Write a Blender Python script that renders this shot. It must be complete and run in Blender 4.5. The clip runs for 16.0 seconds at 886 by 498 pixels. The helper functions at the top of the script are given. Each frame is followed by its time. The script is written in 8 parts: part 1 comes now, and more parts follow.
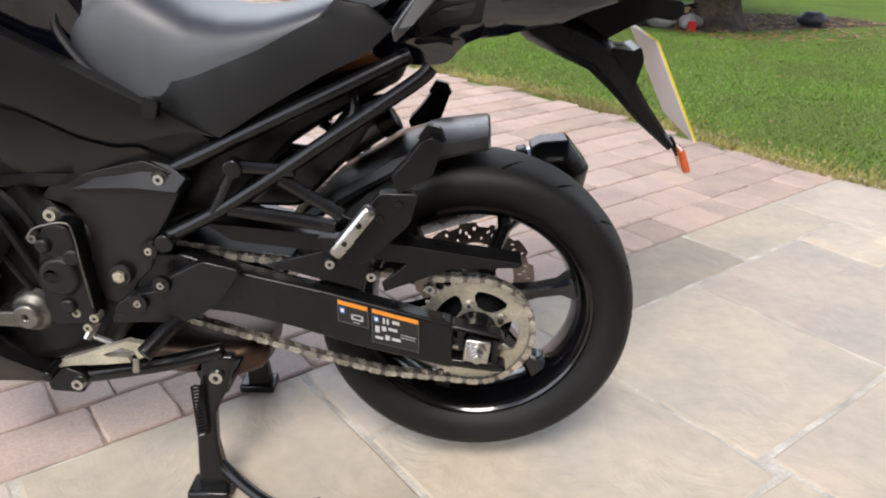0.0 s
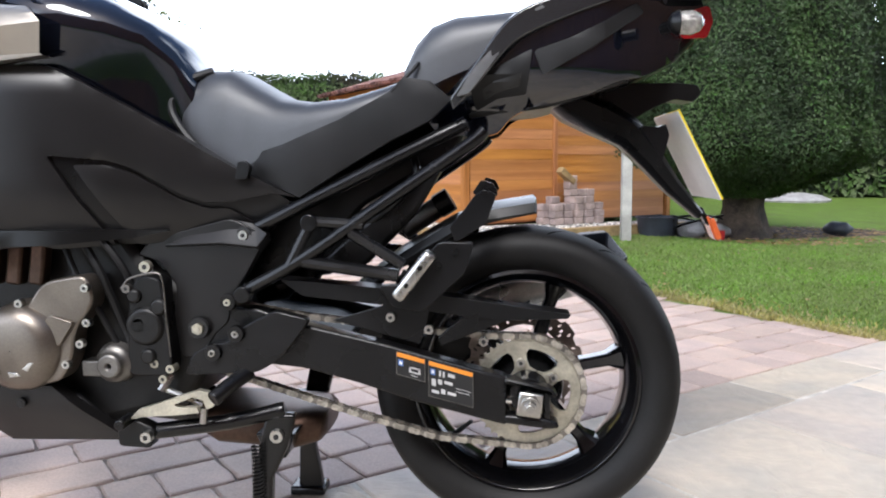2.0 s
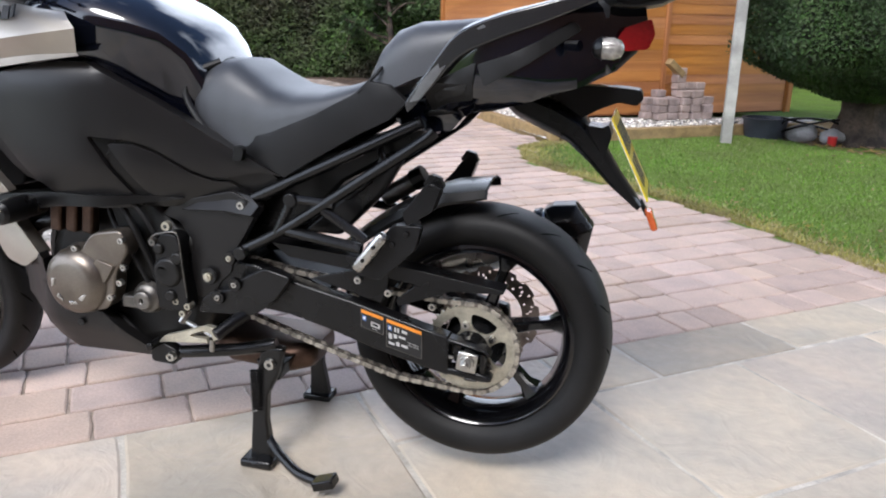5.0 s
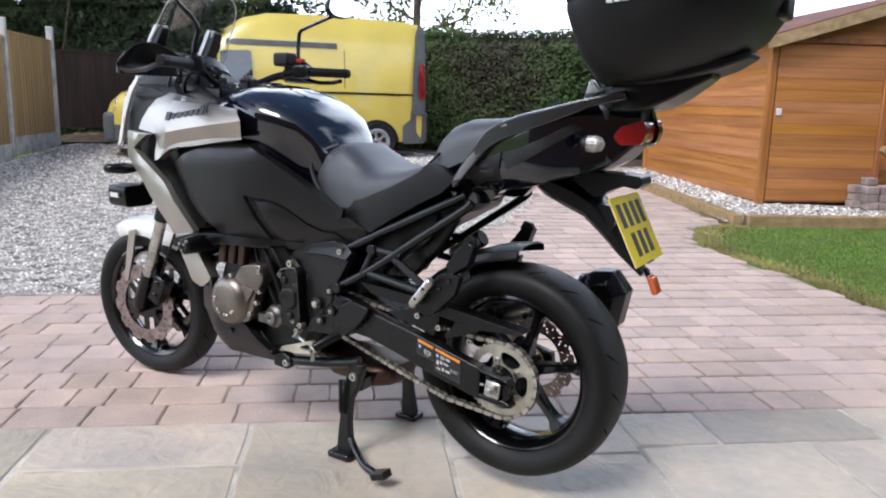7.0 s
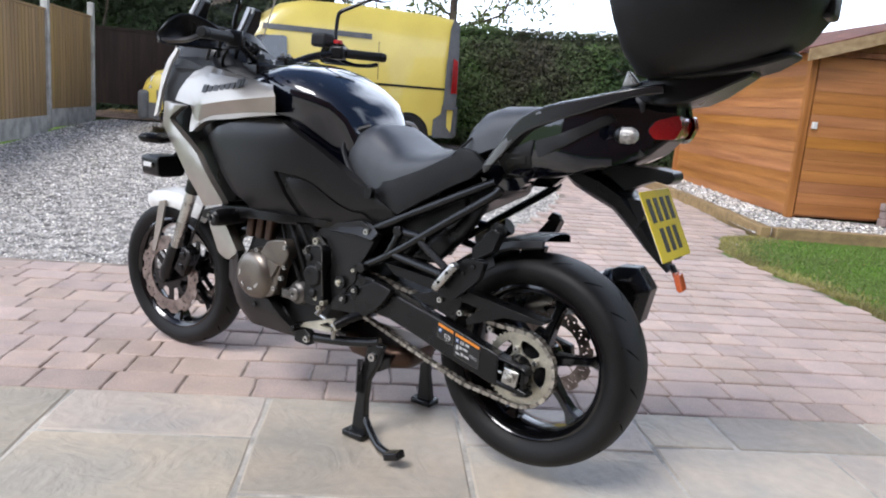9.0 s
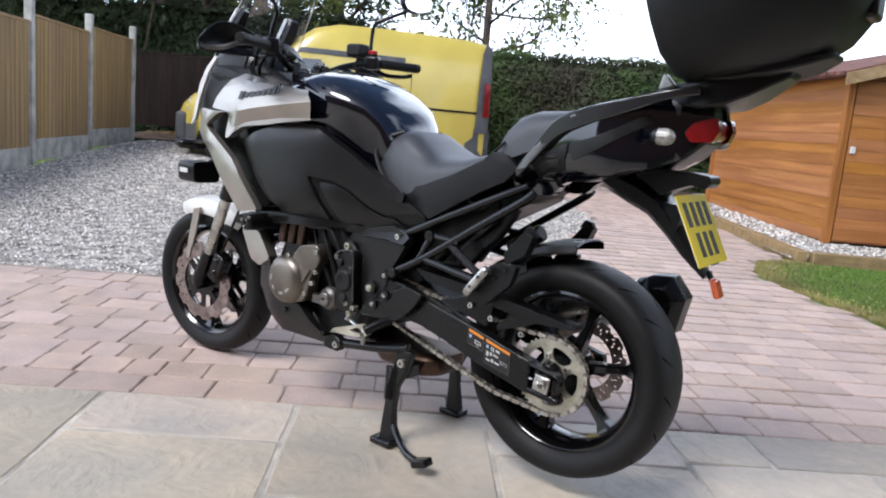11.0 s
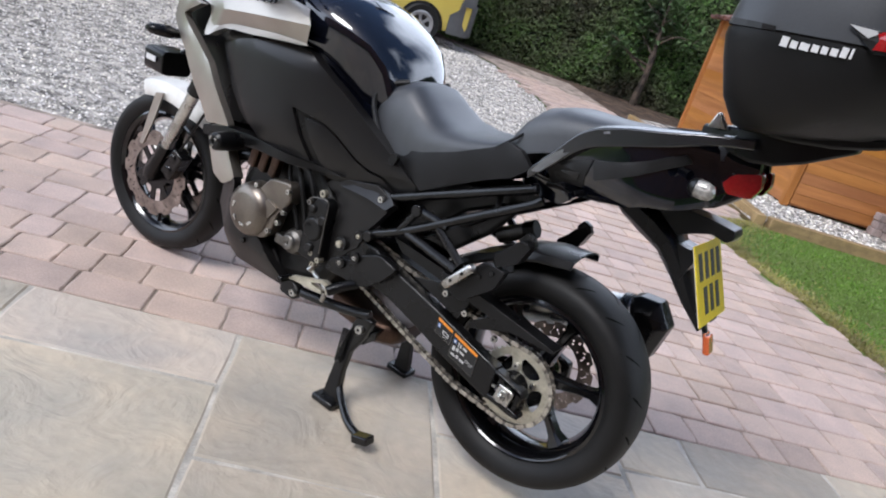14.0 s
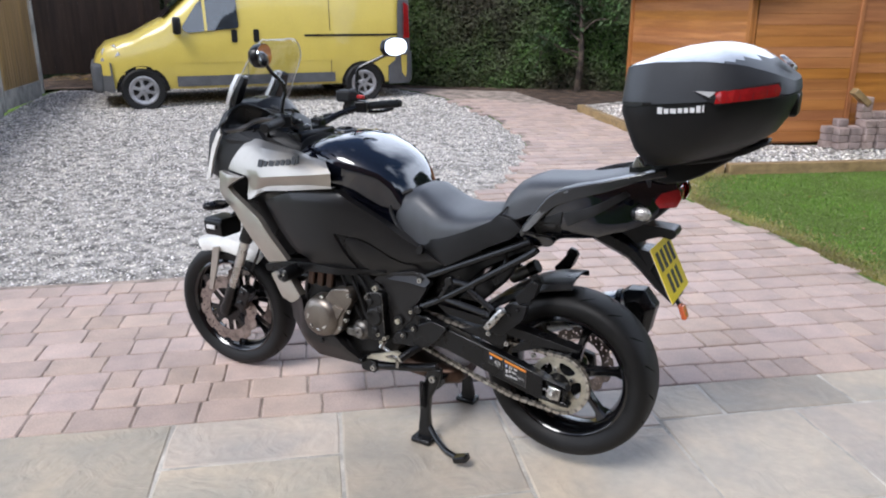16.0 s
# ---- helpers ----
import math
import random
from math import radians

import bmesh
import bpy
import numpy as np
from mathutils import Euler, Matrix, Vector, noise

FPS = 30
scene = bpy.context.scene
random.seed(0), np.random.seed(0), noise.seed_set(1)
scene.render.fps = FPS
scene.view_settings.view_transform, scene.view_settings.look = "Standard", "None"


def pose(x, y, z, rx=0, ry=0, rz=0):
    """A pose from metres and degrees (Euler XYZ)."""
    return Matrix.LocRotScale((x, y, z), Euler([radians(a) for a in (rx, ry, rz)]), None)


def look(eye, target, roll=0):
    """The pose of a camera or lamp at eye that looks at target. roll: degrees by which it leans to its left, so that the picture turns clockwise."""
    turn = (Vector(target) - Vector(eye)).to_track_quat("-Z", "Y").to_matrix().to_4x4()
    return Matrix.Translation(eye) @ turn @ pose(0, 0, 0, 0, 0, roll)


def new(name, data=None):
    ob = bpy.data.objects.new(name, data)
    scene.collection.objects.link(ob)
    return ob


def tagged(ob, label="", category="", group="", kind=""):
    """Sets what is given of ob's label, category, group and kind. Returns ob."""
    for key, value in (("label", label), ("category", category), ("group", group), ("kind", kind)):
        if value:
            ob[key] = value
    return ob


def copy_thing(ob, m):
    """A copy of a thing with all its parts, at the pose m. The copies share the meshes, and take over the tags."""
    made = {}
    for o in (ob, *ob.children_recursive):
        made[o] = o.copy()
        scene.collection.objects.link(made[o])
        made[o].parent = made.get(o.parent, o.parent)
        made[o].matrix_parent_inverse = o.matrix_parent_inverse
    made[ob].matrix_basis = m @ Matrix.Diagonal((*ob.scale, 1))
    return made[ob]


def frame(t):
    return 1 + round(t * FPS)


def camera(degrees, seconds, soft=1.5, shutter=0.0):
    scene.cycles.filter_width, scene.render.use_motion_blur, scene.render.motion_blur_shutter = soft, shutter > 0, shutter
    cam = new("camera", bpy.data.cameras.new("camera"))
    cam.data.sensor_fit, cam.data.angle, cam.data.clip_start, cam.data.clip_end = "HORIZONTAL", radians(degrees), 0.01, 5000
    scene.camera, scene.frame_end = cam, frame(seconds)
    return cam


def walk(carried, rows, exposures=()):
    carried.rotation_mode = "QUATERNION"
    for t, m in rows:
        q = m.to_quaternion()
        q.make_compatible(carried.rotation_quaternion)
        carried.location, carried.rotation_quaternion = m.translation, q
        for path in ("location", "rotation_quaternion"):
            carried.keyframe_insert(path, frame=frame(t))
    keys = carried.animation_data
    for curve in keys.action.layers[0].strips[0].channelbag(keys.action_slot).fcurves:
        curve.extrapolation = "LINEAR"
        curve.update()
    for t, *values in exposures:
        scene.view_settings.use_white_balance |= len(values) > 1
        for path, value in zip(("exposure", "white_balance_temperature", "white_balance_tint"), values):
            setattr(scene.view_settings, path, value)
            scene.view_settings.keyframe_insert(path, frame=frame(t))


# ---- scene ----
cam = camera(61.2, 16.0, soft=2.0)
METRES, EYE, TILT, LEAN, TURN = 3.12, 1.077, 0.0, 1.15, 1.2
ROWS = [
    (0.0, 0.0, 0.0, 0.0, 0.78, -24.21, -1.73),
    (0.5, 0.0049, -0.0224, -0.0264, 2.12, -22.75, -2.31),
    (1.0, -0.0017, -0.0347, -0.0661, 2.9, -15.46, -2.59),
    (1.5, -0.0077, -0.0491, -0.0871, 3.3, -8.41, -1.67),
    (2.0, -0.0053, -0.0643, -0.0917, 3.53, -6.29, -0.72),
    (2.5, -0.0053, -0.08, -0.0912, 3.46, -8.04, -0.54),
    (3.0, -0.0048, -0.0891, -0.0875, 3.67, -8.64, -0.87),
    (3.5, -0.004, -0.0884, -0.0885, 4.04, -9.41, -0.9),
    (6.0, 0.2295, -0.1549, 0.0454, 23.79, -19.16, 0.53),
    (6.5, 0.274, -0.1819, 0.0303, 28.43, -15.61, 1.1),
    (7.0, 0.296, -0.1872, 0.0195, 30.96, -11.62, -2.42),
    (7.5, 0.297, -0.1896, 0.0115, 32.47, -9.57, -3.79),
    (8.0, 0.2953, -0.1884, 0.0103, 33.34, -10.04, -4.93),
    (8.5, 0.297, -0.187, 0.009, 32.83, -11.49, -4.44),
    (9.0, 0.2952, -0.1916, 0.0081, 33.3, -11.98, -5.49),
    (11.5, 0.2951, -0.1917, -0.0148, 36.48, -10.17, -6.39),
    (12.0, 0.2906, -0.1888, -0.0049, 37.29, -11.98, -6.66),
    (12.5, 0.2917, -0.1878, -0.013, 37.19, -12.14, -6.69),
    (13.0, 0.2854, -0.1875, -0.0021, 38.79, -11.78, -9.57),
    (13.5, 0.2647, -0.1768, 0.0273, 38.53, -16.54, -16.09),
    (14.0, 0.2029, -0.1514, 0.0688, 34.66, -20.85, -17.96),
    (14.5, 0.1617, -0.1525, 0.111, 30.18, -24.56, -8.77),
    (15.0, 0.188, -0.2085, 0.1499, 27.59, -22.19, -4.43),
    (15.5, 0.2443, -0.2787, 0.164, 28.57, -20.69, -2.24),
    (16.0, 0.2588, -0.3394, 0.1757, 28.36, -18.12, -1.13),
]
walk(cam, [(t, pose(-0.0095, -1.353, EYE, TILT, LEAN, TURN) @ pose(METRES * x, METRES * y, METRES * z, 90 + pitch, roll, yaw)) for t, x, y, z, yaw, pitch, roll in ROWS], exposures=[(0.0, 0.57, 6200, 12), (2.0, 0.74, 5800, 12), (3.5, 0.63, 5800, 12), (6.0, 0.47, 5740, 12), (8.0, 0.35, 5700, 12), (12.0, 0.32, 5700, 12), (16.0, 0.30, 5700, 12)])

# ---- light ----
SKY_EL, SKY_ROT = radians(52), radians(186)
world = bpy.data.worlds.new("world")
scene.world = world
world.use_nodes = True
wn = world.node_tree.nodes
wl = world.node_tree.links
sky = wn.new("ShaderNodeTexSky")
sky.sky_type = "NISHITA"
sky.sun_disc = False
sky.sun_elevation, sky.sun_rotation = SKY_EL, SKY_ROT
sky.air_density, sky.dust_density, sky.ozone_density = 1.0, 2.5, 1.0
cloud_tc = wn.new("ShaderNodeTexCoord")
cloud = wn.new("ShaderNodeTexNoise")
cloud.inputs["Scale"].default_value = 2.2
cloud.inputs["Detail"].default_value = 7
cloud_ramp = wn.new("ShaderNodeValToRGB")
cloud_ramp.color_ramp.elements[0].position, cloud_ramp.color_ramp.elements[1].position = 0.40, 0.56
cloud_xyz = wn.new("ShaderNodeSeparateXYZ")
cloud_low = wn.new("ShaderNodeMapRange")
cloud_low.inputs["From Min"].default_value, cloud_low.inputs["From Max"].default_value = 0.15, 0.75
cloud_low.inputs["To Min"].default_value, cloud_low.inputs["To Max"].default_value = 0.30, -0.22
cloud_add = wn.new("ShaderNodeMath")
cloud_add.operation = "ADD"
cloud_mix = wn.new("ShaderNodeMixRGB")
cloud_mix.inputs[2].default_value = (21.0, 21.8, 23.0, 1)
wl.new(cloud_tc.outputs["Generated"], cloud.inputs["Vector"])
wl.new(cloud_tc.outputs["Generated"], cloud_xyz.inputs["Vector"])
wl.new(cloud_xyz.outputs["Z"], cloud_low.inputs["Value"])
wl.new(cloud.outputs["Fac"], cloud_add.inputs[0])
wl.new(cloud_low.outputs["Result"], cloud_add.inputs[1])
wl.new(cloud_add.outputs["Value"], cloud_ramp.inputs["Fac"])
wl.new(cloud_ramp.outputs["Color"], cloud_mix.inputs[0])
wl.new(sky.outputs["Color"], cloud_mix.inputs[1])
wl.new(cloud_mix.outputs["Color"], wn["Background"].inputs["Color"])
wn["Background"].inputs["Strength"].default_value = 0.095
sun = new("sun", bpy.data.lights.new("sun", "SUN"))
sun.data.energy, sun.data.angle, sun.data.color = 2.2, radians(22), (1.0, 0.93, 0.82)
SUN_DIR = Vector((math.sin(SKY_ROT) * math.cos(SKY_EL), math.cos(SKY_ROT) * math.cos(SKY_EL), math.sin(SKY_EL)))
sun.matrix_world = look(SUN_DIR * 30, (0, 0, 0))


# ---- materials ----
def mat(name, base, rough=0.6, metal=0.0, vary=0.12, scale=6.0, fine=60.0, bump=0.15, coat=0.0, dist=0.004, rand=0.0, other=None, island=False, spec=0.5, mottle=0.5, rvar=0.12):
    """A surface with colour that wanders at two scales, a fine relief, and optional change from piece to piece."""
    m = bpy.data.materials.new(name)
    m.use_nodes = True
    nt = m.node_tree
    n, l = nt.nodes, nt.links
    b = n["Principled BSDF"]
    tc = n.new("ShaderNodeTexCoord")
    big, small = n.new("ShaderNodeTexNoise"), n.new("ShaderNodeTexNoise")
    big.inputs["Scale"].default_value, small.inputs["Scale"].default_value = scale, fine
    big.inputs["Detail"].default_value, small.inputs["Detail"].default_value = 5, 6
    geo = n.new("ShaderNodeNewGeometry")
    for t in (big, small):
        l.new(geo.outputs["Position"], t.inputs["Vector"])
    mix = n.new("ShaderNodeMixRGB")
    dark = other if other else tuple(c * (1 - 2.5 * vary) for c in base)
    mix.inputs[1].default_value = (*dark, 1)
    mix.inputs[2].default_value = (*tuple(min(1, c * (1 + vary)) for c in base), 1)
    ramp = n.new("ShaderNodeValToRGB")
    ramp.color_ramp.elements[0].position, ramp.color_ramp.elements[1].position = 0.5 - 0.3 * mottle, 0.5 + 0.3 * mottle
    l.new(big.outputs["Fac"], ramp.inputs["Fac"])
    l.new(ramp.outputs["Color"], mix.inputs[0])
    grain = n.new("ShaderNodeMixRGB")
    grain.blend_type = "MULTIPLY"
    grain.inputs[0].default_value = min(1.0, vary * 2.5)
    l.new(mix.outputs["Color"], grain.inputs[1])
    l.new(small.outputs["Color"], grain.inputs[2])
    gg = n.new("ShaderNodeMapRange")
    gg.inputs["From Min"].default_value, gg.inputs["From Max"].default_value = 0.3, 0.7
    gg.inputs["To Min"].default_value, gg.inputs["To Max"].default_value = 0.55, 1.25
    l.new(small.outputs["Fac"], gg.inputs["Value"])
    l.new(gg.outputs["Result"], grain.inputs[2])
    out = grain.outputs["Color"]
    if rand:
        hsv = n.new("ShaderNodeHueSaturation")
        src = geo.outputs["Random Per Island"]
        if not island:
            info = n.new("ShaderNodeObjectInfo")
            src = info.outputs["Random"]
        r1, r2, r3 = n.new("ShaderNodeMapRange"), n.new("ShaderNodeMapRange"), n.new("ShaderNodeMapRange")
        frac = n.new("ShaderNodeMath")
        frac.operation = "FRACT"
        mul = n.new("ShaderNodeMath")
        mul.operation = "MULTIPLY"
        mul.inputs[1].default_value = 7.31
        l.new(src, mul.inputs[0])
        l.new(mul.outputs[0], frac.inputs[0])
        for r, s, lo, hi in ((r1, src, 1 - rand, 1 + rand * 0.8), (r2, frac.outputs[0], 0.5 - rand * 0.05, 0.5 + rand * 0.05), (r3, frac.outputs[0], 1 - rand * 0.8, 1 + rand * 0.4)):
            l.new(s, r.inputs["Value"])
            r.inputs["To Min"].default_value, r.inputs["To Max"].default_value = lo, hi
        l.new(r1.outputs["Result"], hsv.inputs["Value"])
        l.new(r2.outputs["Result"], hsv.inputs["Hue"])
        l.new(r3.outputs["Result"], hsv.inputs["Saturation"])
        l.new(out, hsv.inputs["Color"])
        out = hsv.outputs["Color"]
    l.new(out, b.inputs["Base Color"])
    rr = n.new("ShaderNodeMapRange")
    rr.inputs["To Min"].default_value, rr.inputs["To Max"].default_value = max(0.02, rough - rvar), min(1, rough + rvar)
    l.new(big.outputs["Fac"], rr.inputs["Value"])
    l.new(rr.outputs["Result"], b.inputs["Roughness"])
    b.inputs["Metallic"].default_value = metal
    b.inputs["Specular IOR Level"].default_value = spec
    b.inputs["Coat Weight"].default_value = coat
    b.inputs["Coat Roughness"].default_value = 0.04
    if bump:
        bp = n.new("ShaderNodeBump")
        bp.inputs["Strength"].default_value, bp.inputs["Distance"].default_value = bump, dist
        l.new(small.outputs["Fac"], bp.inputs["Height"])
        l.new(bp.outputs["Normal"], b.inputs["Normal"])
    return m


def wood(name, base, dark, along, rough=0.55, turn=0.0):
    """Stained boards: grain stretched along one way, knots, and some change from board to board."""
    m = mat(name, base, rough, vary=0.08, scale=9, fine=70, bump=0.2, other=dark, rand=0.10)
    n, l = m.node_tree.nodes, m.node_tree.links
    for t in [x for x in n if x.type == "TEX_NOISE"]:
        mp = n.new("ShaderNodeMapping")
        mp.inputs["Scale"].default_value = tuple(0.09 if k == along else 1.6 for k in range(3))
        spin = n.new("ShaderNodeMapping")
        spin.inputs["Rotation"].default_value = (0, 0, radians(-turn))
        l.new(t.inputs["Vector"].links[0].from_socket, spin.inputs["Vector"])
        l.new(spin.outputs["Vector"], mp.inputs["Vector"])
        l.new(mp.outputs["Vector"], t.inputs["Vector"])
    return m


def sheet_glass(name, color, gloss):
    """A thin clear sheet: see-through with a faint sharp sheen."""
    m = bpy.data.materials.new(name)
    m.use_nodes = True
    n, l = m.node_tree.nodes, m.node_tree.links
    n.remove(n["Principled BSDF"])
    see, shine, mx = n.new("ShaderNodeBsdfTransparent"), n.new("ShaderNodeBsdfGlossy"), n.new("ShaderNodeMixShader")
    see.inputs["Color"].default_value = (*color, 1)
    shine.inputs["Roughness"].default_value = 0.05
    mx.inputs[0].default_value = gloss
    l.new(see.outputs[0], mx.inputs[1])
    l.new(shine.outputs[0], mx.inputs[2])
    l.new(mx.outputs[0], n["Material Output"].inputs["Surface"])
    return m


M = {}
M["plastic"] = mat("black_plastic", (0.0065, 0.0065, 0.007), 0.30, spec=0.32, fine=350, bump=0.12, dist=0.0006, vary=0.15, scale=9)
M["plastic_soft"] = mat("grained_plastic", (0.012, 0.012, 0.0125), 0.55, spec=0.35, fine=420, bump=0.2, dist=0.0006, vary=0.15, scale=7)
M["gloss"] = mat("black_gloss_paint", (0.004, 0.005, 0.010), 0.08, bump=0, coat=1.0, vary=0.2, scale=4, rvar=0.02)
M["charcoal"] = mat("charcoal_satin_paint", (0.0105, 0.0098, 0.0100), 0.33, metal=0.0, spec=0.38, fine=500, bump=0.03, dist=0.0005, vary=0.1, scale=5, rvar=0.06)
M["silver"] = mat("silver_paint", (0.40, 0.37, 0.325), 0.36, metal=0.75, fine=900, bump=0.03, dist=0.0004, vary=0.06, scale=6, coat=0.5, rvar=0.04)
M["white"] = mat("white_paint", (0.72, 0.71, 0.68), 0.35, bump=0.02, vary=0.05, coat=0.3)
# Seat-top base raised so its grey carries the pale sky sheen.
M["vinyl"] = mat("seat_vinyl_sheen", (0.050, 0.053, 0.060), 0.44, spec=0.7, fine=600, bump=0.25, dist=0.0008, vary=0.1, scale=10, rvar=0.08)
M["vinyl_side"] = mat("seat_side_vinyl", (0.010, 0.010, 0.0105), 0.55, spec=0.3, fine=500, bump=0.3, dist=0.0008, vary=0.1, scale=10)
M["black_metal"] = mat("black_coated_metal", (0.0065, 0.0065, 0.007), 0.24, fine=260, bump=0.08, dist=0.0006, vary=0.2, scale=12, spec=0.4)
M["swing"] = mat("black_anodised_metal", (0.0065, 0.0065, 0.007), 0.28, spec=0.34, fine=300, bump=0.08, dist=0.0005, vary=0.15, scale=8)
M["rim"] = mat("black_gloss_alloy", (0.004, 0.004, 0.005), 0.14, bump=0.02, coat=0.4, vary=0.2, scale=8, rvar=0.05)
M["steel"] = mat("bare_steel", (0.56, 0.55, 0.52), 0.28, metal=1, fine=200, bump=0.08, dist=0.0005, vary=0.12, scale=20)
M["alloy"] = mat("cast_alloy", (0.20, 0.19, 0.175), 0.42, metal=0.85, fine=300, bump=0.15, dist=0.0008, vary=0.15, scale=14)
M["zinc"] = mat("zinc_plated_steel", (0.56, 0.53, 0.43), 0.38, metal=0.75, fine=160, bump=0.08, dist=0.0006, vary=0.14, scale=16)
M["chain"] = mat("oily_chain_steel", (0.50, 0.46, 0.39), 0.40, metal=0.6, fine=200, bump=0.15, dist=0.0006, vary=0.2, scale=40)
M["cover"] = mat("bronze_grey_cover", (0.20, 0.175, 0.148), 0.33, metal=0.8, fine=300, bump=0.06, dist=0.0005, vary=0.1, scale=10)
M["engine"] = mat("dark_engine_metal", (0.010, 0.0095, 0.009), 0.45, metal=0.0, spec=0.35, fine=150, bump=0.3, dist=0.001, vary=0.25, scale=14)
M["exhaust"] = mat("heat_stained_steel", (0.085, 0.052, 0.038), 0.42, metal=0.8, fine=120, bump=0.12, dist=0.0008, vary=0.2, scale=10, other=(0.06, 0.04, 0.03))
M["pale_satin"] = mat("pale_satin_grey", (0.20, 0.205, 0.21), 0.32, metal=0.5, bump=0.02, vary=0.08)
M["rail"] = mat("satin_grey_rail", (0.018, 0.019, 0.021), 0.24, fine=500, bump=0.03, dist=0.0005, vary=0.1, scale=6, spec=1.0, rvar=0.05)
# Darker chain steel; the shade between plates is put into the colour.
M["link_dark"] = mat("oily_gap_shade_steel", (0.22, 0.20, 0.175), 0.42, metal=0.6, fine=200, bump=0.15, dist=0.0006, vary=0.2, scale=40)
M["case_side"] = mat("satin_dark_grey_lid", (0.032, 0.035, 0.040), 0.44, fine=300, bump=0.05, dist=0.0005, vary=0.1, scale=6, rvar=0.04)
M["disc"] = mat("worn_disc_steel", (0.34, 0.285, 0.255), 0.36, metal=0.85, fine=200, bump=0.08, dist=0.0005, vary=0.15, scale=30)
# Near-black for tread strips; it carries the shade inside the grooves.
M["groove"] = mat("groove_shade_black", (0.0025, 0.0025, 0.0025), 0.95, spec=0.05, bump=0)
M["rubber"] = mat("tyre_rubber", (0.0088, 0.0086, 0.0085), 0.58, spec=0.30, fine=220, bump=0.25, dist=0.001, vary=0.2, scale=7)
M["lens_clear"] = mat("clear_lens", (0.30, 0.29, 0.27), 0.18, metal=0.4, bump=1.0, fine=110, vary=0.4, coat=1)
M["wheel_silver"] = mat("wheel_trim_silver", (0.34, 0.34, 0.35), 0.38, metal=0.6, bump=0.02, vary=0.1)
M["trim_silver"] = mat("silver_plastic", (0.62, 0.62, 0.62), 0.35, metal=0.4, bump=0.02, vary=0.05)
M["lens_red"] = mat("red_lens", (0.30, 0.008, 0.010), 0.12, bump=0.25, fine=140, vary=0.12, coat=1)
M["lens_amber"] = mat("amber_lens", (0.62, 0.12, 0.03), 0.15, bump=0.25, fine=140, vary=0.12, coat=1)
M["plate"] = mat("yellow_reflective_plate", (0.80, 0.62, 0.01), 0.35, bump=0.02, vary=0.04, coat=0.3)
M["mark"] = mat("black_mark", (0.012, 0.012, 0.012), 0.5, bump=0, vary=0.1)
M["mark_white"] = mat("white_mark", (0.75, 0.75, 0.75), 0.5, bump=0, vary=0.05)
M["mark_orange"] = mat("orange_mark", (0.75, 0.26, 0.02), 0.5, bump=0, vary=0.05)
M["mark_blue"] = mat("blue_mark", (0.10, 0.18, 0.42), 0.5, bump=0, vary=0.05)
M["mirror"] = mat("mirror_glass", (0.9, 0.92, 0.95), 0.03, metal=1, bump=0, vary=0.01, rvar=0.01)
M["screen"] = sheet_glass("clear_screen", (0.92, 0.93, 0.94), 0.12)
M["case"] = mat("black_grained_case", (0.007, 0.007, 0.0075), 0.5, spec=0.35, fine=300, bump=0.45, dist=0.001, vary=0.15, scale=8)
# Pale base for the lid's top, holding its grey sky reflection.
M["case_lid"] = mat("graphite_lid_sky_sheen", (0.33, 0.34, 0.36), 0.22, metal=0.75, bump=0.02, vary=0.06, scale=4, coat=0.3, rvar=0.04)
M["red_button"] = mat("red_switch", (0.5, 0.02, 0.02), 0.4, bump=0, vary=0.05)
M["stone"] = mat("riven_sandstone", (0.545, 0.452, 0.352), 0.52, vary=0.08, scale=2.2, fine=22, bump=0.5, dist=0.006, rand=0.20, other=(0.415, 0.38, 0.325), mottle=1.2)
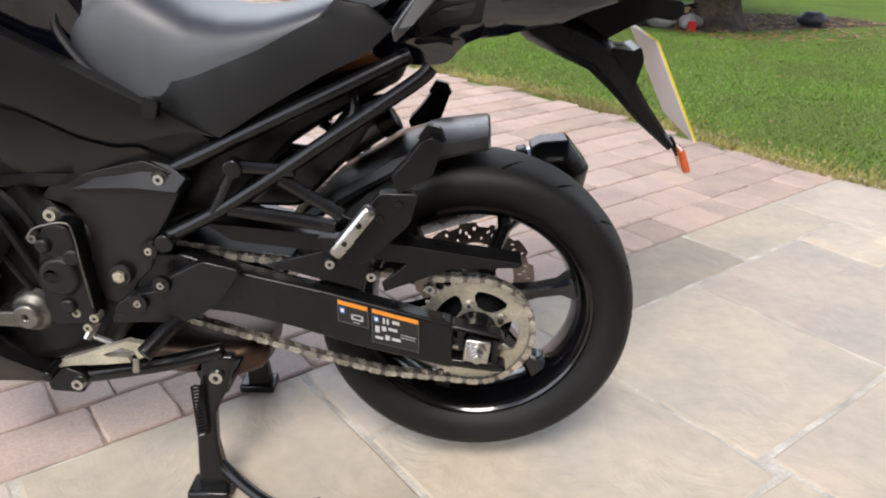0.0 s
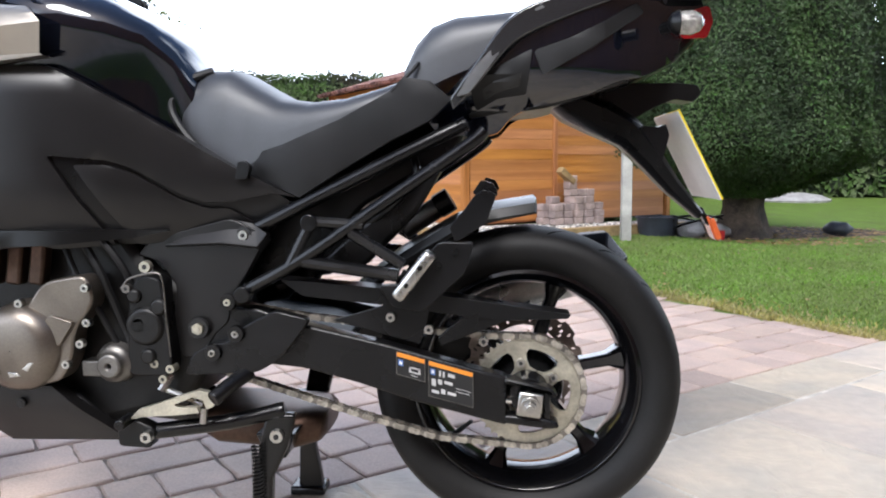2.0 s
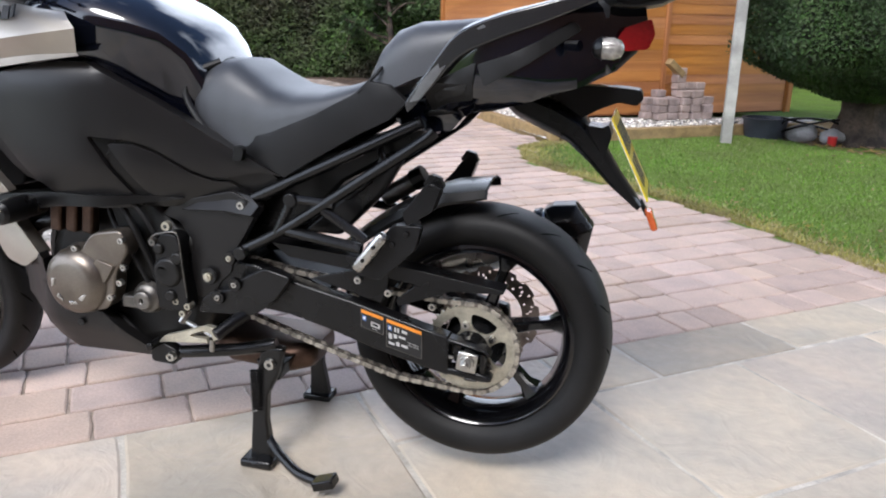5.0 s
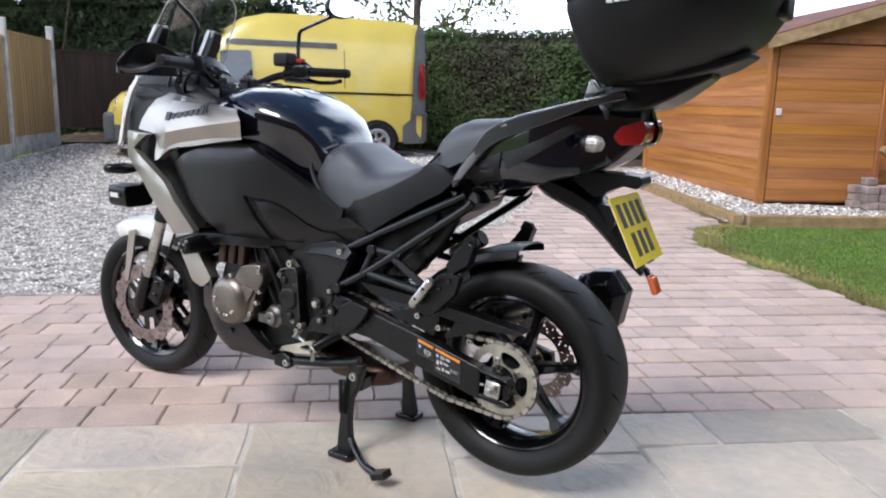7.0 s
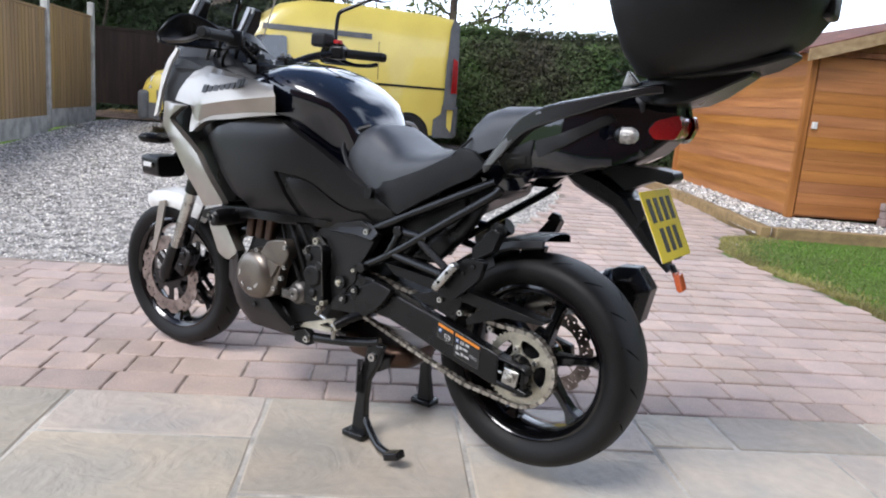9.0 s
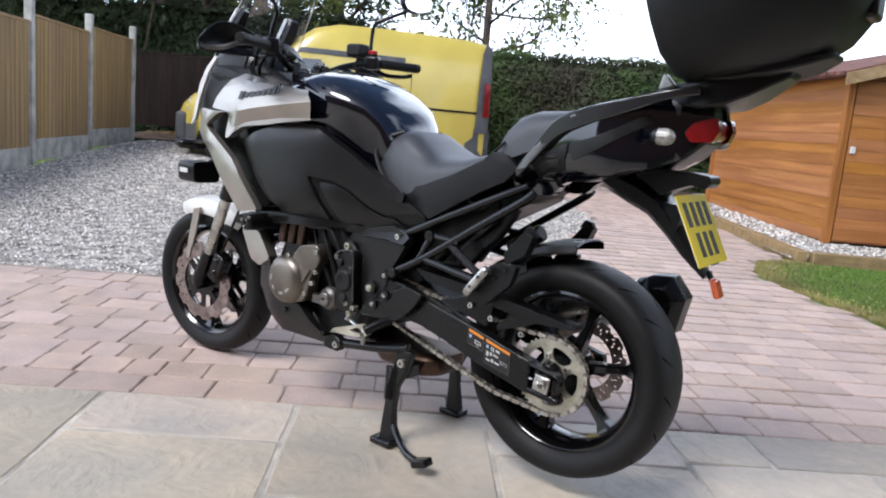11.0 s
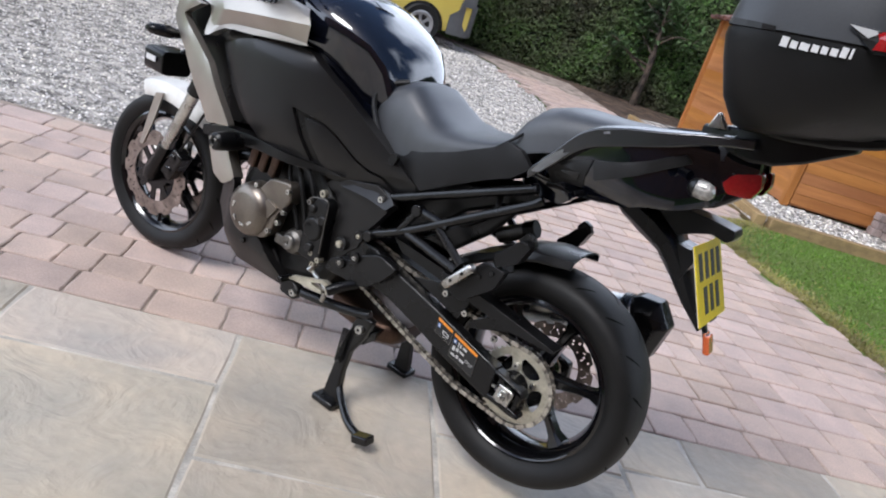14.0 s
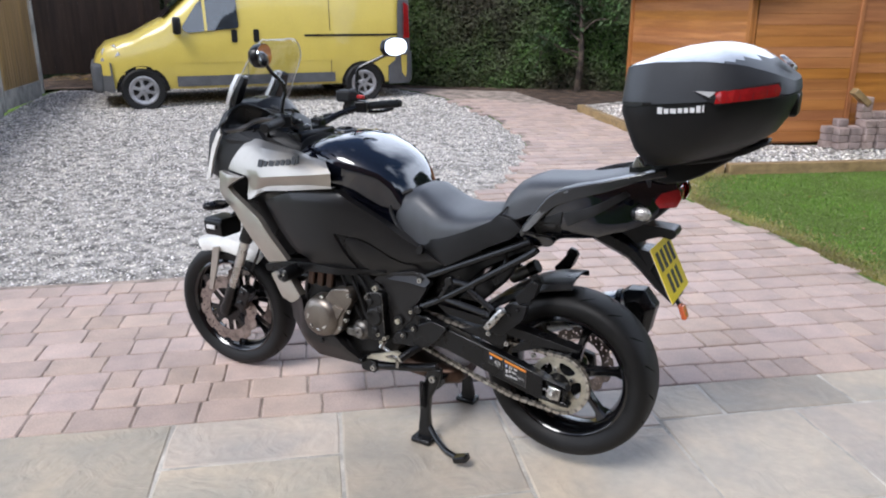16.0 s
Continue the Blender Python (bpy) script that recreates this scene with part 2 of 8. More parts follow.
def riven(m):
    """Adds layered ridges and drifting stains to a split stone."""
    n, l = m.node_tree.nodes, m.node_tree.links
    b = n["Principled BSDF"]
    geo, info = n.new("ShaderNodeNewGeometry"), n.new("ShaderNodeObjectInfo")
    shift = n.new("ShaderNodeVectorMath")
    shift.operation = "MULTIPLY_ADD"
    shift.inputs[1].default_value = (1, 1, 1)
    push = n.new("ShaderNodeVectorMath")
    push.operation = "SCALE"
    push.inputs[0].default_value = (3.0, 7.0, 5.0)
    l.new(info.outputs["Random"], push.inputs["Scale"])
    l.new(geo.outputs["Position"], shift.inputs[0])
    l.new(push.outputs["Vector"], shift.inputs[2])
    ridge, stain = n.new("ShaderNodeTexNoise"), n.new("ShaderNodeTexNoise")
    for t, sc, dis in ((ridge, 5.5, 1.6), (stain, 3.2, 0.6)):
        t.inputs["Scale"].default_value, t.inputs["Detail"].default_value, t.inputs["Distortion"].default_value = sc, 9, dis
        l.new(shift.outputs["Vector"], t.inputs["Vector"])
    steps = n.new("ShaderNodeMath")
    steps.operation = "PINGPONG"
    steps.inputs[1].default_value = 0.21
    l.new(ridge.outputs["Fac"], steps.inputs[0])
    bp = n.new("ShaderNodeBump")
    bp.inputs["Strength"].default_value, bp.inputs["Distance"].default_value = 0.48, 0.03
    l.new(steps.outputs[0], bp.inputs["Height"])
    old = b.inputs["Normal"].links[0].from_socket
    l.new(old, bp.inputs["Normal"])
    l.new(bp.outputs["Normal"], b.inputs["Normal"])
    ramp = n.new("ShaderNodeValToRGB")
    ramp.color_ramp.elements[0].position, ramp.color_ramp.elements[1].position = 0.34, 0.66
    ramp.color_ramp.elements[0].color, ramp.color_ramp.elements[1].color = (0.86, 0.885, 0.90, 1), (1.10, 1.075, 1.02, 1)
    l.new(stain.outputs["Fac"], ramp.inputs["Fac"])
    mul = n.new("ShaderNodeMixRGB")
    mul.blend_type, mul.inputs[0].default_value = "MULTIPLY", 1.0
    l.new(b.inputs["Base Color"].links[0].from_socket, mul.inputs[1])
    l.new(ramp.outputs["Color"], mul.inputs[2])
    l.new(mul.outputs["Color"], b.inputs["Base Color"])


riven(M["stone"])
M["mortar"] = mat("pale_mortar", (0.60, 0.56, 0.49), 0.9, fine=150, bump=0.4, dist=0.003, vary=0.15, scale=8)
M["paver"] = mat("tumbled_paver", (0.515, 0.390, 0.325), 0.62, vary=0.13, scale=7, fine=140, bump=0.45, dist=0.003, rand=0.15, other=(0.43, 0.335, 0.285), mottle=0.8)
M["paver_far"] = mat("tumbled_paver_far", (0.515, 0.390, 0.325), 0.62, vary=0.13, scale=7, fine=140, bump=0.45, dist=0.003, rand=0.15, other=(0.43, 0.335, 0.285), mottle=0.8, island=True)
M["sand"] = mat("joint_sand", (0.40, 0.325, 0.27), 0.95, fine=200, bump=0.5, dist=0.003, vary=0.2, scale=6)
M["gravel"] = mat("white_gravel_stone", (0.68, 0.635, 0.58), 0.8, fine=120, bump=0.3, dist=0.003, vary=0.14, scale=20, rand=0.72, island=True)
M["gravel_bed"] = mat("gravel_bed", (0.50, 0.465, 0.42), 0.9, fine=45, bump=0.9, dist=0.02, vary=0.3, scale=9)
M["lawn"] = mat("lawn_soil", (0.12, 0.205, 0.03), 0.9, spec=0.2, fine=90, bump=0.9, dist=0.02, vary=0.25, scale=2.5, other=(0.10, 0.13, 0.03), mottle=1)
M["blade"] = mat("grass_blade", (0.135, 0.245, 0.03), 0.65, spec=0.25, bump=0, vary=0.15, scale=1.2, rand=0.35, island=True, other=(0.15, 0.20, 0.05))
M["dry"] = mat("dry_grass", (0.34, 0.30, 0.09), 0.7, bump=0, vary=0.15, scale=2, rand=0.3, island=True)
M["soil"] = mat("leaf_litter_soil", (0.115, 0.075, 0.05), 0.95, fine=60, bump=0.9, dist=0.02, vary=0.3, scale=5)
M["leaf_dry"] = mat("fallen_leaf", (0.30, 0.19, 0.07), 0.7, bump=0, vary=0.2, rand=0.4, island=True)
M["yew"] = mat("yew_leaf", (0.05, 0.088, 0.024), 0.6, spec=0.22, bump=0, vary=0.15, scale=1.5, rand=0.28, island=True, other=(0.03, 0.05, 0.02))
M["hedge"] = mat("conifer_hedge_leaf", (0.058, 0.102, 0.024), 0.65, spec=0.2, bump=0, vary=0.15, scale=0.8, rand=0.28, island=True, other=(0.055, 0.05, 0.03))
M["leaf"] = mat("tree_leaf", (0.12, 0.15, 0.03), 0.6, spec=0.25, bump=0, vary=0.15, scale=1, rand=0.28, island=True)
M["leaf_dark"] = mat("dark_leaf", (0.036, 0.050, 0.020), 0.65, spec=0.2, bump=0, vary=0.2, scale=1, rand=0.28, island=True)
# Dark green for solid hulls behind the leaves; inner shade is in the colour.
M["leaf_shade"] = mat("leaf_shade_hull", (0.020, 0.032, 0.012), 0.9, fine=20, bump=0.8, dist=0.05, vary=0.3, scale=2)
M["bark"] = mat("bark", (0.085, 0.062, 0.045), 0.9, fine=40, bump=0.9, dist=0.02, vary=0.3, scale=6)
M["cedar"] = wood("stained_shed_board", (0.44, 0.185, 0.042), (0.33, 0.125, 0.027), 0, turn=37)
M["cedar_side"] = wood("stained_side_board", (0.44, 0.185, 0.042), (0.33, 0.125, 0.027), 1, turn=37)
M["cedar_v"] = wood("stained_shed_post", (0.40, 0.16, 0.04), (0.26, 0.095, 0.022), 2)
M["fascia"] = wood("pale_fascia_board", (0.42, 0.30, 0.15), (0.30, 0.20, 0.09), 0)
M["sleeper"] = wood("pale_timber_edging", (0.36, 0.25, 0.12), (0.24, 0.165, 0.08), 0)
M["fence"] = wood("fence_board", (0.31, 0.205, 0.09), (0.21, 0.135, 0.058), 2)
# Fence boards under the trees: their shade is put into the near-black brown.
M["fence_shaded"] = wood("shade_painted_fence_board", (0.026, 0.016, 0.012), (0.015, 0.010, 0.008), 2)
M["fence_shaded"].node_tree.nodes["Principled BSDF"].inputs["Specular IOR Level"].default_value = 0.12
M["shingle"] = mat("roof_shingle", (0.16, 0.065, 0.05), 0.9, fine=120, bump=0.5, vary=0.2, rand=0.2)
M["tile"] = mat("grey_roof_tile", (0.16, 0.145, 0.135), 0.85, fine=60, bump=0.4, vary=0.2, rand=0.2)
M["concrete"] = mat("concrete", (0.42, 0.41, 0.38), 0.9, fine=90, bump=0.4, dist=0.003, vary=0.14, scale=5)
M["block"] = mat("grey_pink_block", (0.37, 0.29, 0.265), 0.9, fine=90, bump=0.5, dist=0.004, vary=0.15, rand=0.15)
M["brick"] = mat("house_brick", (0.13, 0.065, 0.045), 0.9, fine=70, bump=0.5, vary=0.2, scale=5)
M["van"] = mat("yellow_van_paint", (0.52, 0.41, 0.075), 0.32, bump=0, coat=0.5, vary=0.04, scale=1.5, rvar=0.04)
M["van_grey"] = mat("grey_bumper_plastic", (0.075, 0.077, 0.08), 0.6, bump=0.1, vary=0.1)
M["glass"] = mat("dark_window_glass", (0.02, 0.028, 0.035), 0.04, bump=0, coat=1, vary=0.1, rvar=0.01)
M["liner"] = mat("dark_plastic_tub", (0.03, 0.035, 0.05), 0.5, bump=0.1)
M["bag"] = mat("grey_sacking", (0.35, 0.34, 0.33), 0.7, bump=0.4, fine=30, dist=0.01)


# ---- mesh tools ----
def shade(me, angle=32):
    me.polygons.foreach_set("use_smooth", [True] * len(me.polygons))
    me.set_sharp_from_angle(angle=radians(angle))


def part(name, bm, material, parent=None, label="", angle=32, bevel=0.0, segs=2):
    """Links a bmesh as one mesh object, under a thing or a part."""
    bmesh.ops.recalc_face_normals(bm, faces=bm.faces[:])
    me = bpy.data.meshes.new(name)
    bm.to_mesh(me)
    bm.free()
    me.materials.append(M[material] if isinstance(material, str) else material)
    if angle:
        shade(me, angle)
    ob = new(name, me)
    if parent is not None:
        ob.parent = parent
        if parent.data is None:
            ob.matrix_parent_inverse = Matrix.Translation(-parent.location)
    if bevel:
        mod = ob.modifiers.new("bevel", "BEVEL")
        mod.width, mod.segments, mod.limit_method, mod.angle_limit = bevel, segs, "ANGLE", radians(30)
    if label:
        tagged(ob, label)
    return ob


def pair(name, bm, material, parent, label="", angle=32, bevel=0.0, segs=2):
    """The same part on the left and, mirrored, on the right; returns the left one."""
    other = bm.copy()
    for v in other.verts:
        v.co.y = -v.co.y
    left = part(name, bm, material, parent, label, angle, bevel, segs)
    part(name, other, material, parent, label, angle, bevel, segs)
    return left


def thing(name, at, label, category, group="", kind=""):
    ob = new(name)
    ob.empty_display_size = 0.1
    ob.location = at
    return tagged(ob, label, category, group, kind)


def box(bm, c, s, m=None):
    t = Matrix.Translation(c) @ (m.to_4x4() if m else Matrix()) @ Matrix.Diagonal((*s, 1))
    return bmesh.ops.create_cube(bm, size=1, matrix=t)["verts"]


def cyl(bm, a, b, r, r2=None, seg=16, caps=True):
    a, b = Vector(a), Vector(b)
    v = b - a
    t = Matrix.Translation((a + b) / 2) @ v.to_track_quat("Z", "Y").to_matrix().to_4x4()
    bmesh.ops.create_cone(bm, cap_ends=caps, segments=seg, radius1=r, radius2=r if r2 is None else r2, depth=v.length, matrix=t)


def smooth_path(pts, per=6):
    """A curve through the points."""
    p = [Vector(q) for q in pts]
    if len(p) < 3:
        return p
    out = []
    for i in range(len(p) - 1):
        a, b, c, d = p[max(0, i - 1)], p[i], p[i + 1], p[min(len(p) - 1, i + 2)]
        for k in range(per):
            t = k / per
            out.append(0.5 * ((2 * b) + (c - a) * t + (2 * a - 5 * b + 4 * c - d) * t * t + (3 * b - a - 3 * c + d) * t ** 3))
    return out + [p[-1]]


def rings(bm, loops, closed=True, caps=True):
    """Skins a row of loops of equal length."""
    rows = [[bm.verts.new(q) for q in loop] for loop in loops]
    k = len(rows[0])
    for a, b in zip(rows, rows[1:]):
        for i in range(k if closed else k - 1):
            j = (i + 1) % k
            try:
                bm.faces.new((a[i], a[j], b[j], b[i]))
            except ValueError:
                pass
    if caps and closed:
        for row in (rows[0], rows[-1]):
            try:
                bm.faces.new(row)
            except ValueError:
                pass
    return rows


def tube(bm, pts, r, seg=10, per=6, flat=1.0, r_end=None):
    path = smooth_path(pts, per)
    loops = []
    side = None
    for i, p in enumerate(path):
        t = (path[min(i + 1, len(path) - 1)] - path[max(i - 1, 0)]).normalized()
        if side is None:
            side = t.cross(Vector((0, 0, 1)) if abs(t.z) < 0.9 else Vector((1, 0, 0))).normalized()
        else:
            side = (side - t * side.dot(t)).normalized()
        up = side.cross(t)
        k = i / max(1, len(path) - 1)
        rr = r if r_end is None else r + (r_end - r) * k
        loops.append([p + side * rr * math.cos(a) * flat + up * rr * math.sin(a) for a in (2 * math.pi * q / seg for q in range(seg))])
    rings(bm, loops)


def lathe(bm, c, prof, seg=48, close=True):
    """Turns a profile of (radius, y) round an axis along y through c."""
    c = Vector(c)
    rows = []
    for i in range(seg):
        a = 2 * math.pi * i / seg
        rows.append([bm.verts.new(c + Vector((r * math.cos(a), y, r * math.sin(a)))) for r, y in prof])
    k = len(prof)
    for i in range(seg):
        a, b = rows[i], rows[(i + 1) % seg]
        for j in range(k if close else k - 1):
            q = (j + 1) % k
            bm.faces.new((a[j], a[q], b[q], b[j]))


def prism(bm, outline, y0, y1):
    """A plate with that outline in x and z, from y0 to y1."""
    a = [bm.verts.new((x, y0, z)) for x, z in outline]
    b = [bm.verts.new((x, y1, z)) for x, z in outline]
    k = len(a)
    bm.faces.new(a)
    bm.faces.new(b[::-1])
    for i in range(k):
        j = (i + 1) % k
        bm.faces.new((a[i], b[i], b[j], a[j]))


def rounded(outline, r=0.01, n=3):
    """Rounds the corners of an outline."""
    out = []
    k = len(outline)
    for i in range(k):
        p, a, b = Vector(outline[i]), Vector(outline[i - 1]), Vector(outline[(i + 1) % k])
        d1, d2 = a - p, b - p
        q = min(r, d1.length * 0.45, d2.length * 0.45)
        s, e = p + d1.normalized() * q, p + d2.normalized() * q
        for t in range(n + 1):
            t /= n
            out.append(tuple(s * (1 - t) ** 2 + p * 2 * t * (1 - t) + e * t * t))
    return out


def shell(bm, outline, yfun, thick=0.006, cell=0.03, edge=0.012):
    """A curved body panel: an outline in x and z laid on y = yfun(x, z), with its rim turned in."""
    tmp = bmesh.new()
    vs = [tmp.verts.new((x, 0, z)) for x, z in outline]
    tmp.faces.new(vs)
    xs, zs = [p[0] for p in outline], [p[1] for p in outline]
    for k in range(1, int((max(xs) - min(xs)) / cell) + 1):
        bmesh.ops.bisect_plane(tmp, geom=tmp.verts[:] + tmp.edges[:] + tmp.faces[:], plane_co=(min(xs) + k * cell, 0, 0), plane_no=(1, 0, 0))
    for k in range(1, int((max(zs) - min(zs)) / cell) + 1):
        bmesh.ops.bisect_plane(tmp, geom=tmp.verts[:] + tmp.edges[:] + tmp.faces[:], plane_co=(0, 0, min(zs) + k * cell), plane_no=(0, 0, 1))
    made = {}
    rim = [e for e in tmp.edges if e.is_boundary]
    rimv = {v for e in rim for v in e.verts}
    for v in tmp.verts:
        x, _, z = v.co
        y = yfun(x, z)
        s = 1 if y > 0 else -1
        if v in rimv:
            y -= s * 0.0025
        made[v] = bm.verts.new((x, y, z))
    for f in tmp.faces:
        bm.faces.new([made[v] for v in f.verts])
    low = {v: bm.verts.new(made[v].co - Vector((0, (1 if made[v].co.y > 0 else -1) * edge, 0))) for v in rimv}
    for e in rim:
        a, b = e.verts
        bm.faces.new((made[a], made[b], low[b], low[a]))
    tmp.free()


def sstep(a, b, x):
    t = min(1, max(0, (x - a) / (b - a)))
    return t * t * (3 - 2 * t)


# the patio and drive run along D; N points away from the house
D2, N2 = Vector((0.78, 0.6258)), Vector((-0.6258, 0.78))
DRIVE_EDGE = 0.458


def rise(x, y):
    """The gentle climb of the ground away from the patio."""
    s = -0.78 * x + 0.625 * y - 0.4
    return 0.02 * (min(s, 14.0) if s > 0 else 0.0) * sstep(0, 5, y)


def uw(u, w, z=0.0):
    p = D2 * u + N2 * w
    return Vector((p.x, p.y, rise(p.x, p.y) + z))


# ---- the ground ----
def sheet(name, outline, material, z, cell=0.7, label="", kind="structure", thick=0.0):
    """A piece of ground with that outline, following the climb of the land."""
    bm = bmesh.new()
    bm.faces.new([bm.verts.new((x, y, 0)) for x, y in outline])
    bm.normal_update()
    bmesh.ops.triangulate(bm, faces=bm.faces[:], ngon_method='EAR_CLIP')
    xs, ys = [p[0] for p in outline], [p[1] for p in outline]
    for k in range(1, min(60, int((max(xs) - min(xs)) / cell)) + 1):
        bmesh.ops.bisect_plane(bm, geom=bm.verts[:] + bm.edges[:] + bm.faces[:], plane_co=(min(xs) + k * cell, 0, 0), plane_no=(1, 0, 0))
    for k in range(1, min(60, int((max(ys) - min(ys)) / cell)) + 1):
        bmesh.ops.bisect_plane(bm, geom=bm.verts[:] + bm.edges[:] + bm.faces[:], plane_co=(0, min(ys) + k * cell, 0), plane_no=(0, 1, 0))
    for v in bm.verts:
        v.co.z = rise(v.co.x, v.co.y) + z
    for f in bm.faces:
        f.normal_update()
        if f.normal.z < 0:
            f.normal_flip()
    me = bpy.data.meshes.new(name)
    bm.to_mesh(me)
    bm.free()
    me.materials.append(M[material])
    ob = new(name, me)
    return tagged(ob, label, name.split("_")[0], "", kind)


def flat(u, w):
    p = D2 * u + N2 * w
    return p.x, p.y


sheet("ground", [(-150, -150), (150, -150), (150, 150), (-150, 150)], "lawn", -0.06, 5.2, "mown grass ground reaching to the far hedges")

# patio of riven sandstone flags with pale mortar joints
patio = sheet("patio", [flat(-6, DRIVE_EDGE - 0.004), flat(-6, -2.9), flat(2.55, -2.9), (3.25, -0.1), (1.95, 1.60), (1.82, 1.77), flat(2.566, DRIVE_EDGE - 0.004)], "mortar", -0.0045, 0.6, "riven sandstone patio with pale mortar joints")
# drive of tumbled pavers
drive_line = [flat(-6, DRIVE_EDGE), flat(2.568, DRIVE_EDGE), (1.52, 2.085), (1.07, 2.76), (0.40, 3.5), (-0.2, 3.95), (-0.55, 4.4), (-0.66, 5.0), (-0.50, 5.36), (-1.71, 7.15), (-3.0, 8.65), (-5.0, 10.6), (-7.2, 9.9), (-5.8, 9.23), (-4.23, 7.84), (-3.08, 6.52), (-2.47, 5.46), (-2.12, 4.23), (-2.06, 3.17), (-2.3, 2.0), (-2.55, 0.93), (-2.82, 0.70), (-3.26, 0.33), (-3.65, 0.02), flat(-6, 2.30)]
drive = sheet("drive", drive_line, "sand", -0.008, 0.5, "driveway of tumbled pinkish block pavers in rows")
gravel_line = [(-3.65, 0.02), (-3.26, 0.33), (-2.82, 0.70), (-2.55, 0.93), (-2.3, 2.0), (-2.06, 3.17), (-2.12, 4.23), (-2.47, 5.46), (-3.08, 6.52), (-4.23, 7.84), (-5.8, 9.23), (-7.2, 9.9), (-9, 11), (-13, 8), (-11.75, 5.75), (-8.87, 2.65), (-5.9, -0.45), flat(-6, 2.30)]
gravel_bed = sheet("gravel_yard", gravel_line, "gravel_bed", -0.03, 0.5, "bed of pale chippings over the yard")
soil_bed = sheet("soil_bed", [(-7.0, 9.75), (-9.3, 11.4), (-16, 9.6), (-13.4, 6.6), (-12.4, 5.6), (-10.6, 7.6), (-9.4, 9.9)], "soil", 0.012, 0.8, "bare leaf-strewn soil under the fence and hedge")
shed_bed = sheet("shed_bed", [(-0.50, 5.42), (1.45, 6.95), (2.6, 8.0), (2.3, 8.6), (-0.48, 7.1), (-2.6, 10.6), (-3.3, 9.2), (-1.71, 7.2)], "gravel_bed", 0.02, 0.4, "strip of white chippings round the shed")
hedge_soil = sheet("hedge_soil", [(-9.4, 9.88), (-7.2, 9.85), (-5.0, 10.55), (-3.0, 8.7), (-2.4, 10.2), (0.5, 13.3), (-3.5, 12.3), (-8.0, 10.6)], "soil", -0.022, 0.8, "bare dark soil under the hedge")
tree_soil = sheet("tree_soil", [(1.7, 6.3), (2.3, 5.75), (3.3, 5.8), (4.4, 6.3), (5.0, 7.2), (4.2, 8.0), (2.8, 8.1), (1.9, 7.3)], "soil", -0.018, 0.5, "bare brown soil under the clipped tree")


def inside(p, poly):
    x, y = p
    hit = False
    for i in range(len(poly)):
        (x1, y1), (x2, y2) = poly[i - 1], poly[i]
        if (y1 > y) != (y2 > y) and x < (x2 - x1) * (y - y1) / (y2 - y1) + x1:
            hit = not hit
    return hit


# ---- loose stuff on the ground: stones, blades, fallen leaves ----
rng = np.random.default_rng(7)


def scatter(name, verts, faces, material, label, category):
    me = bpy.data.meshes.new(name)
    me.from_pydata(verts, [], faces)
    me.materials.append(M[material])
    ob = new(name, me)
    return tagged(ob, label, category, "", "stuff")


PEBBLE = [(1, 0, -0.2), (0.3, 0.9, 0), (-0.8, 0.6, -0.1), (-0.7, -0.7, 0), (0.4, -0.9, -0.15), (0.2, 0.1, 0.75), (-0.3, -0.1, 0.6)]
PEBBLE_F = [(0, 1, 5), (1, 2, 5), (2, 6, 5), (2, 3, 6), (3, 4, 6), (4, 5, 6), (4, 0, 5)]


def stones(poly, count, size, z):
    xs, ys = [p[0] for p in poly], [p[1] for p in poly]
    verts, faces = [], []
    made = 0
    while made < count:
        x, y = rng.uniform(min(xs), max(xs)), rng.uniform(min(ys), max(ys))
        near = math.hypot(x + 2.5, y - 2.2)
        if not inside((x, y), poly) or rng.random() > 1.25 / (1 + (near / 6.0) ** 2):
            continue
        a, s = rng.uniform(0, 6.28), size * rng.uniform(0.55, 1.35) * (1 + 0.09 * near)
        ca, sa = math.cos(a) * s, math.sin(a) * s
        h = rise(x, y) + z
        base = len(verts)
        e = rng.uniform(0.6, 1.0)
        lift = s * rng.uniform(-0.2, 0.45)
        t1, t2 = rng.uniform(-0.5, 0.5, 2)
        for px, py, pz in PEBBLE:
            px += rng.uniform(-0.2, 0.2)
            verts.append((x + ca * px - sa * py * e, y + sa * px + ca * py * e, h + lift + s * (pz * 0.8 + t1 * px + t2 * py)))
        faces += [tuple(base + i for i in f) for f in PEBBLE_F]
        made += 1
    return verts, faces


scatter("gravel_stones", *stones(gravel_line, 60000, 0.0088, -0.028), "gravel", "loose white and grey chippings covering the yard", "gravel")
scatter("shed_stones", *stones([(-0.50, 5.45), (1.4, 6.95), (2.2, 7.7), (2.0, 8.2), (-0.48, 7.0), (-2.45, 10.2), (-3.0, 9.0), (-1.71, 7.25)], 4500, 0.013, 0.02), "gravel", "white chippings filling the strip by the shed", "gravel")


def blades(poly, count, z, tall, keep=lambda x, y: True, wide=0.004):
    xs, ys = [p[0] for p in poly], [p[1] for p in poly]
    verts, faces = [], []
    made = 0
    while made < count:
        x, y = rng.uniform(min(xs), max(xs)), rng.uniform(min(ys), max(ys))
        if not inside((x, y), poly) or not keep(x, y):
            continue
        a, hgt = rng.uniform(0, 6.28), tall * rng.uniform(0.5, 1.4)
        wx, wy = math.cos(a) * wide * rng.uniform(0.7, 1.6), math.sin(a) * wide * rng.uniform(0.7, 1.6)
        lx, ly = rng.normal(0, 0.55, 2) * hgt
        h = rise(x, y) + z
        b = len(verts)
        verts += [(x - wx, y - wy, h), (x + wx, y + wy, h), (x + lx, y + ly, h + hgt)]
        faces.append((b, b + 1, b + 2))
        made += 1
    return verts, faces


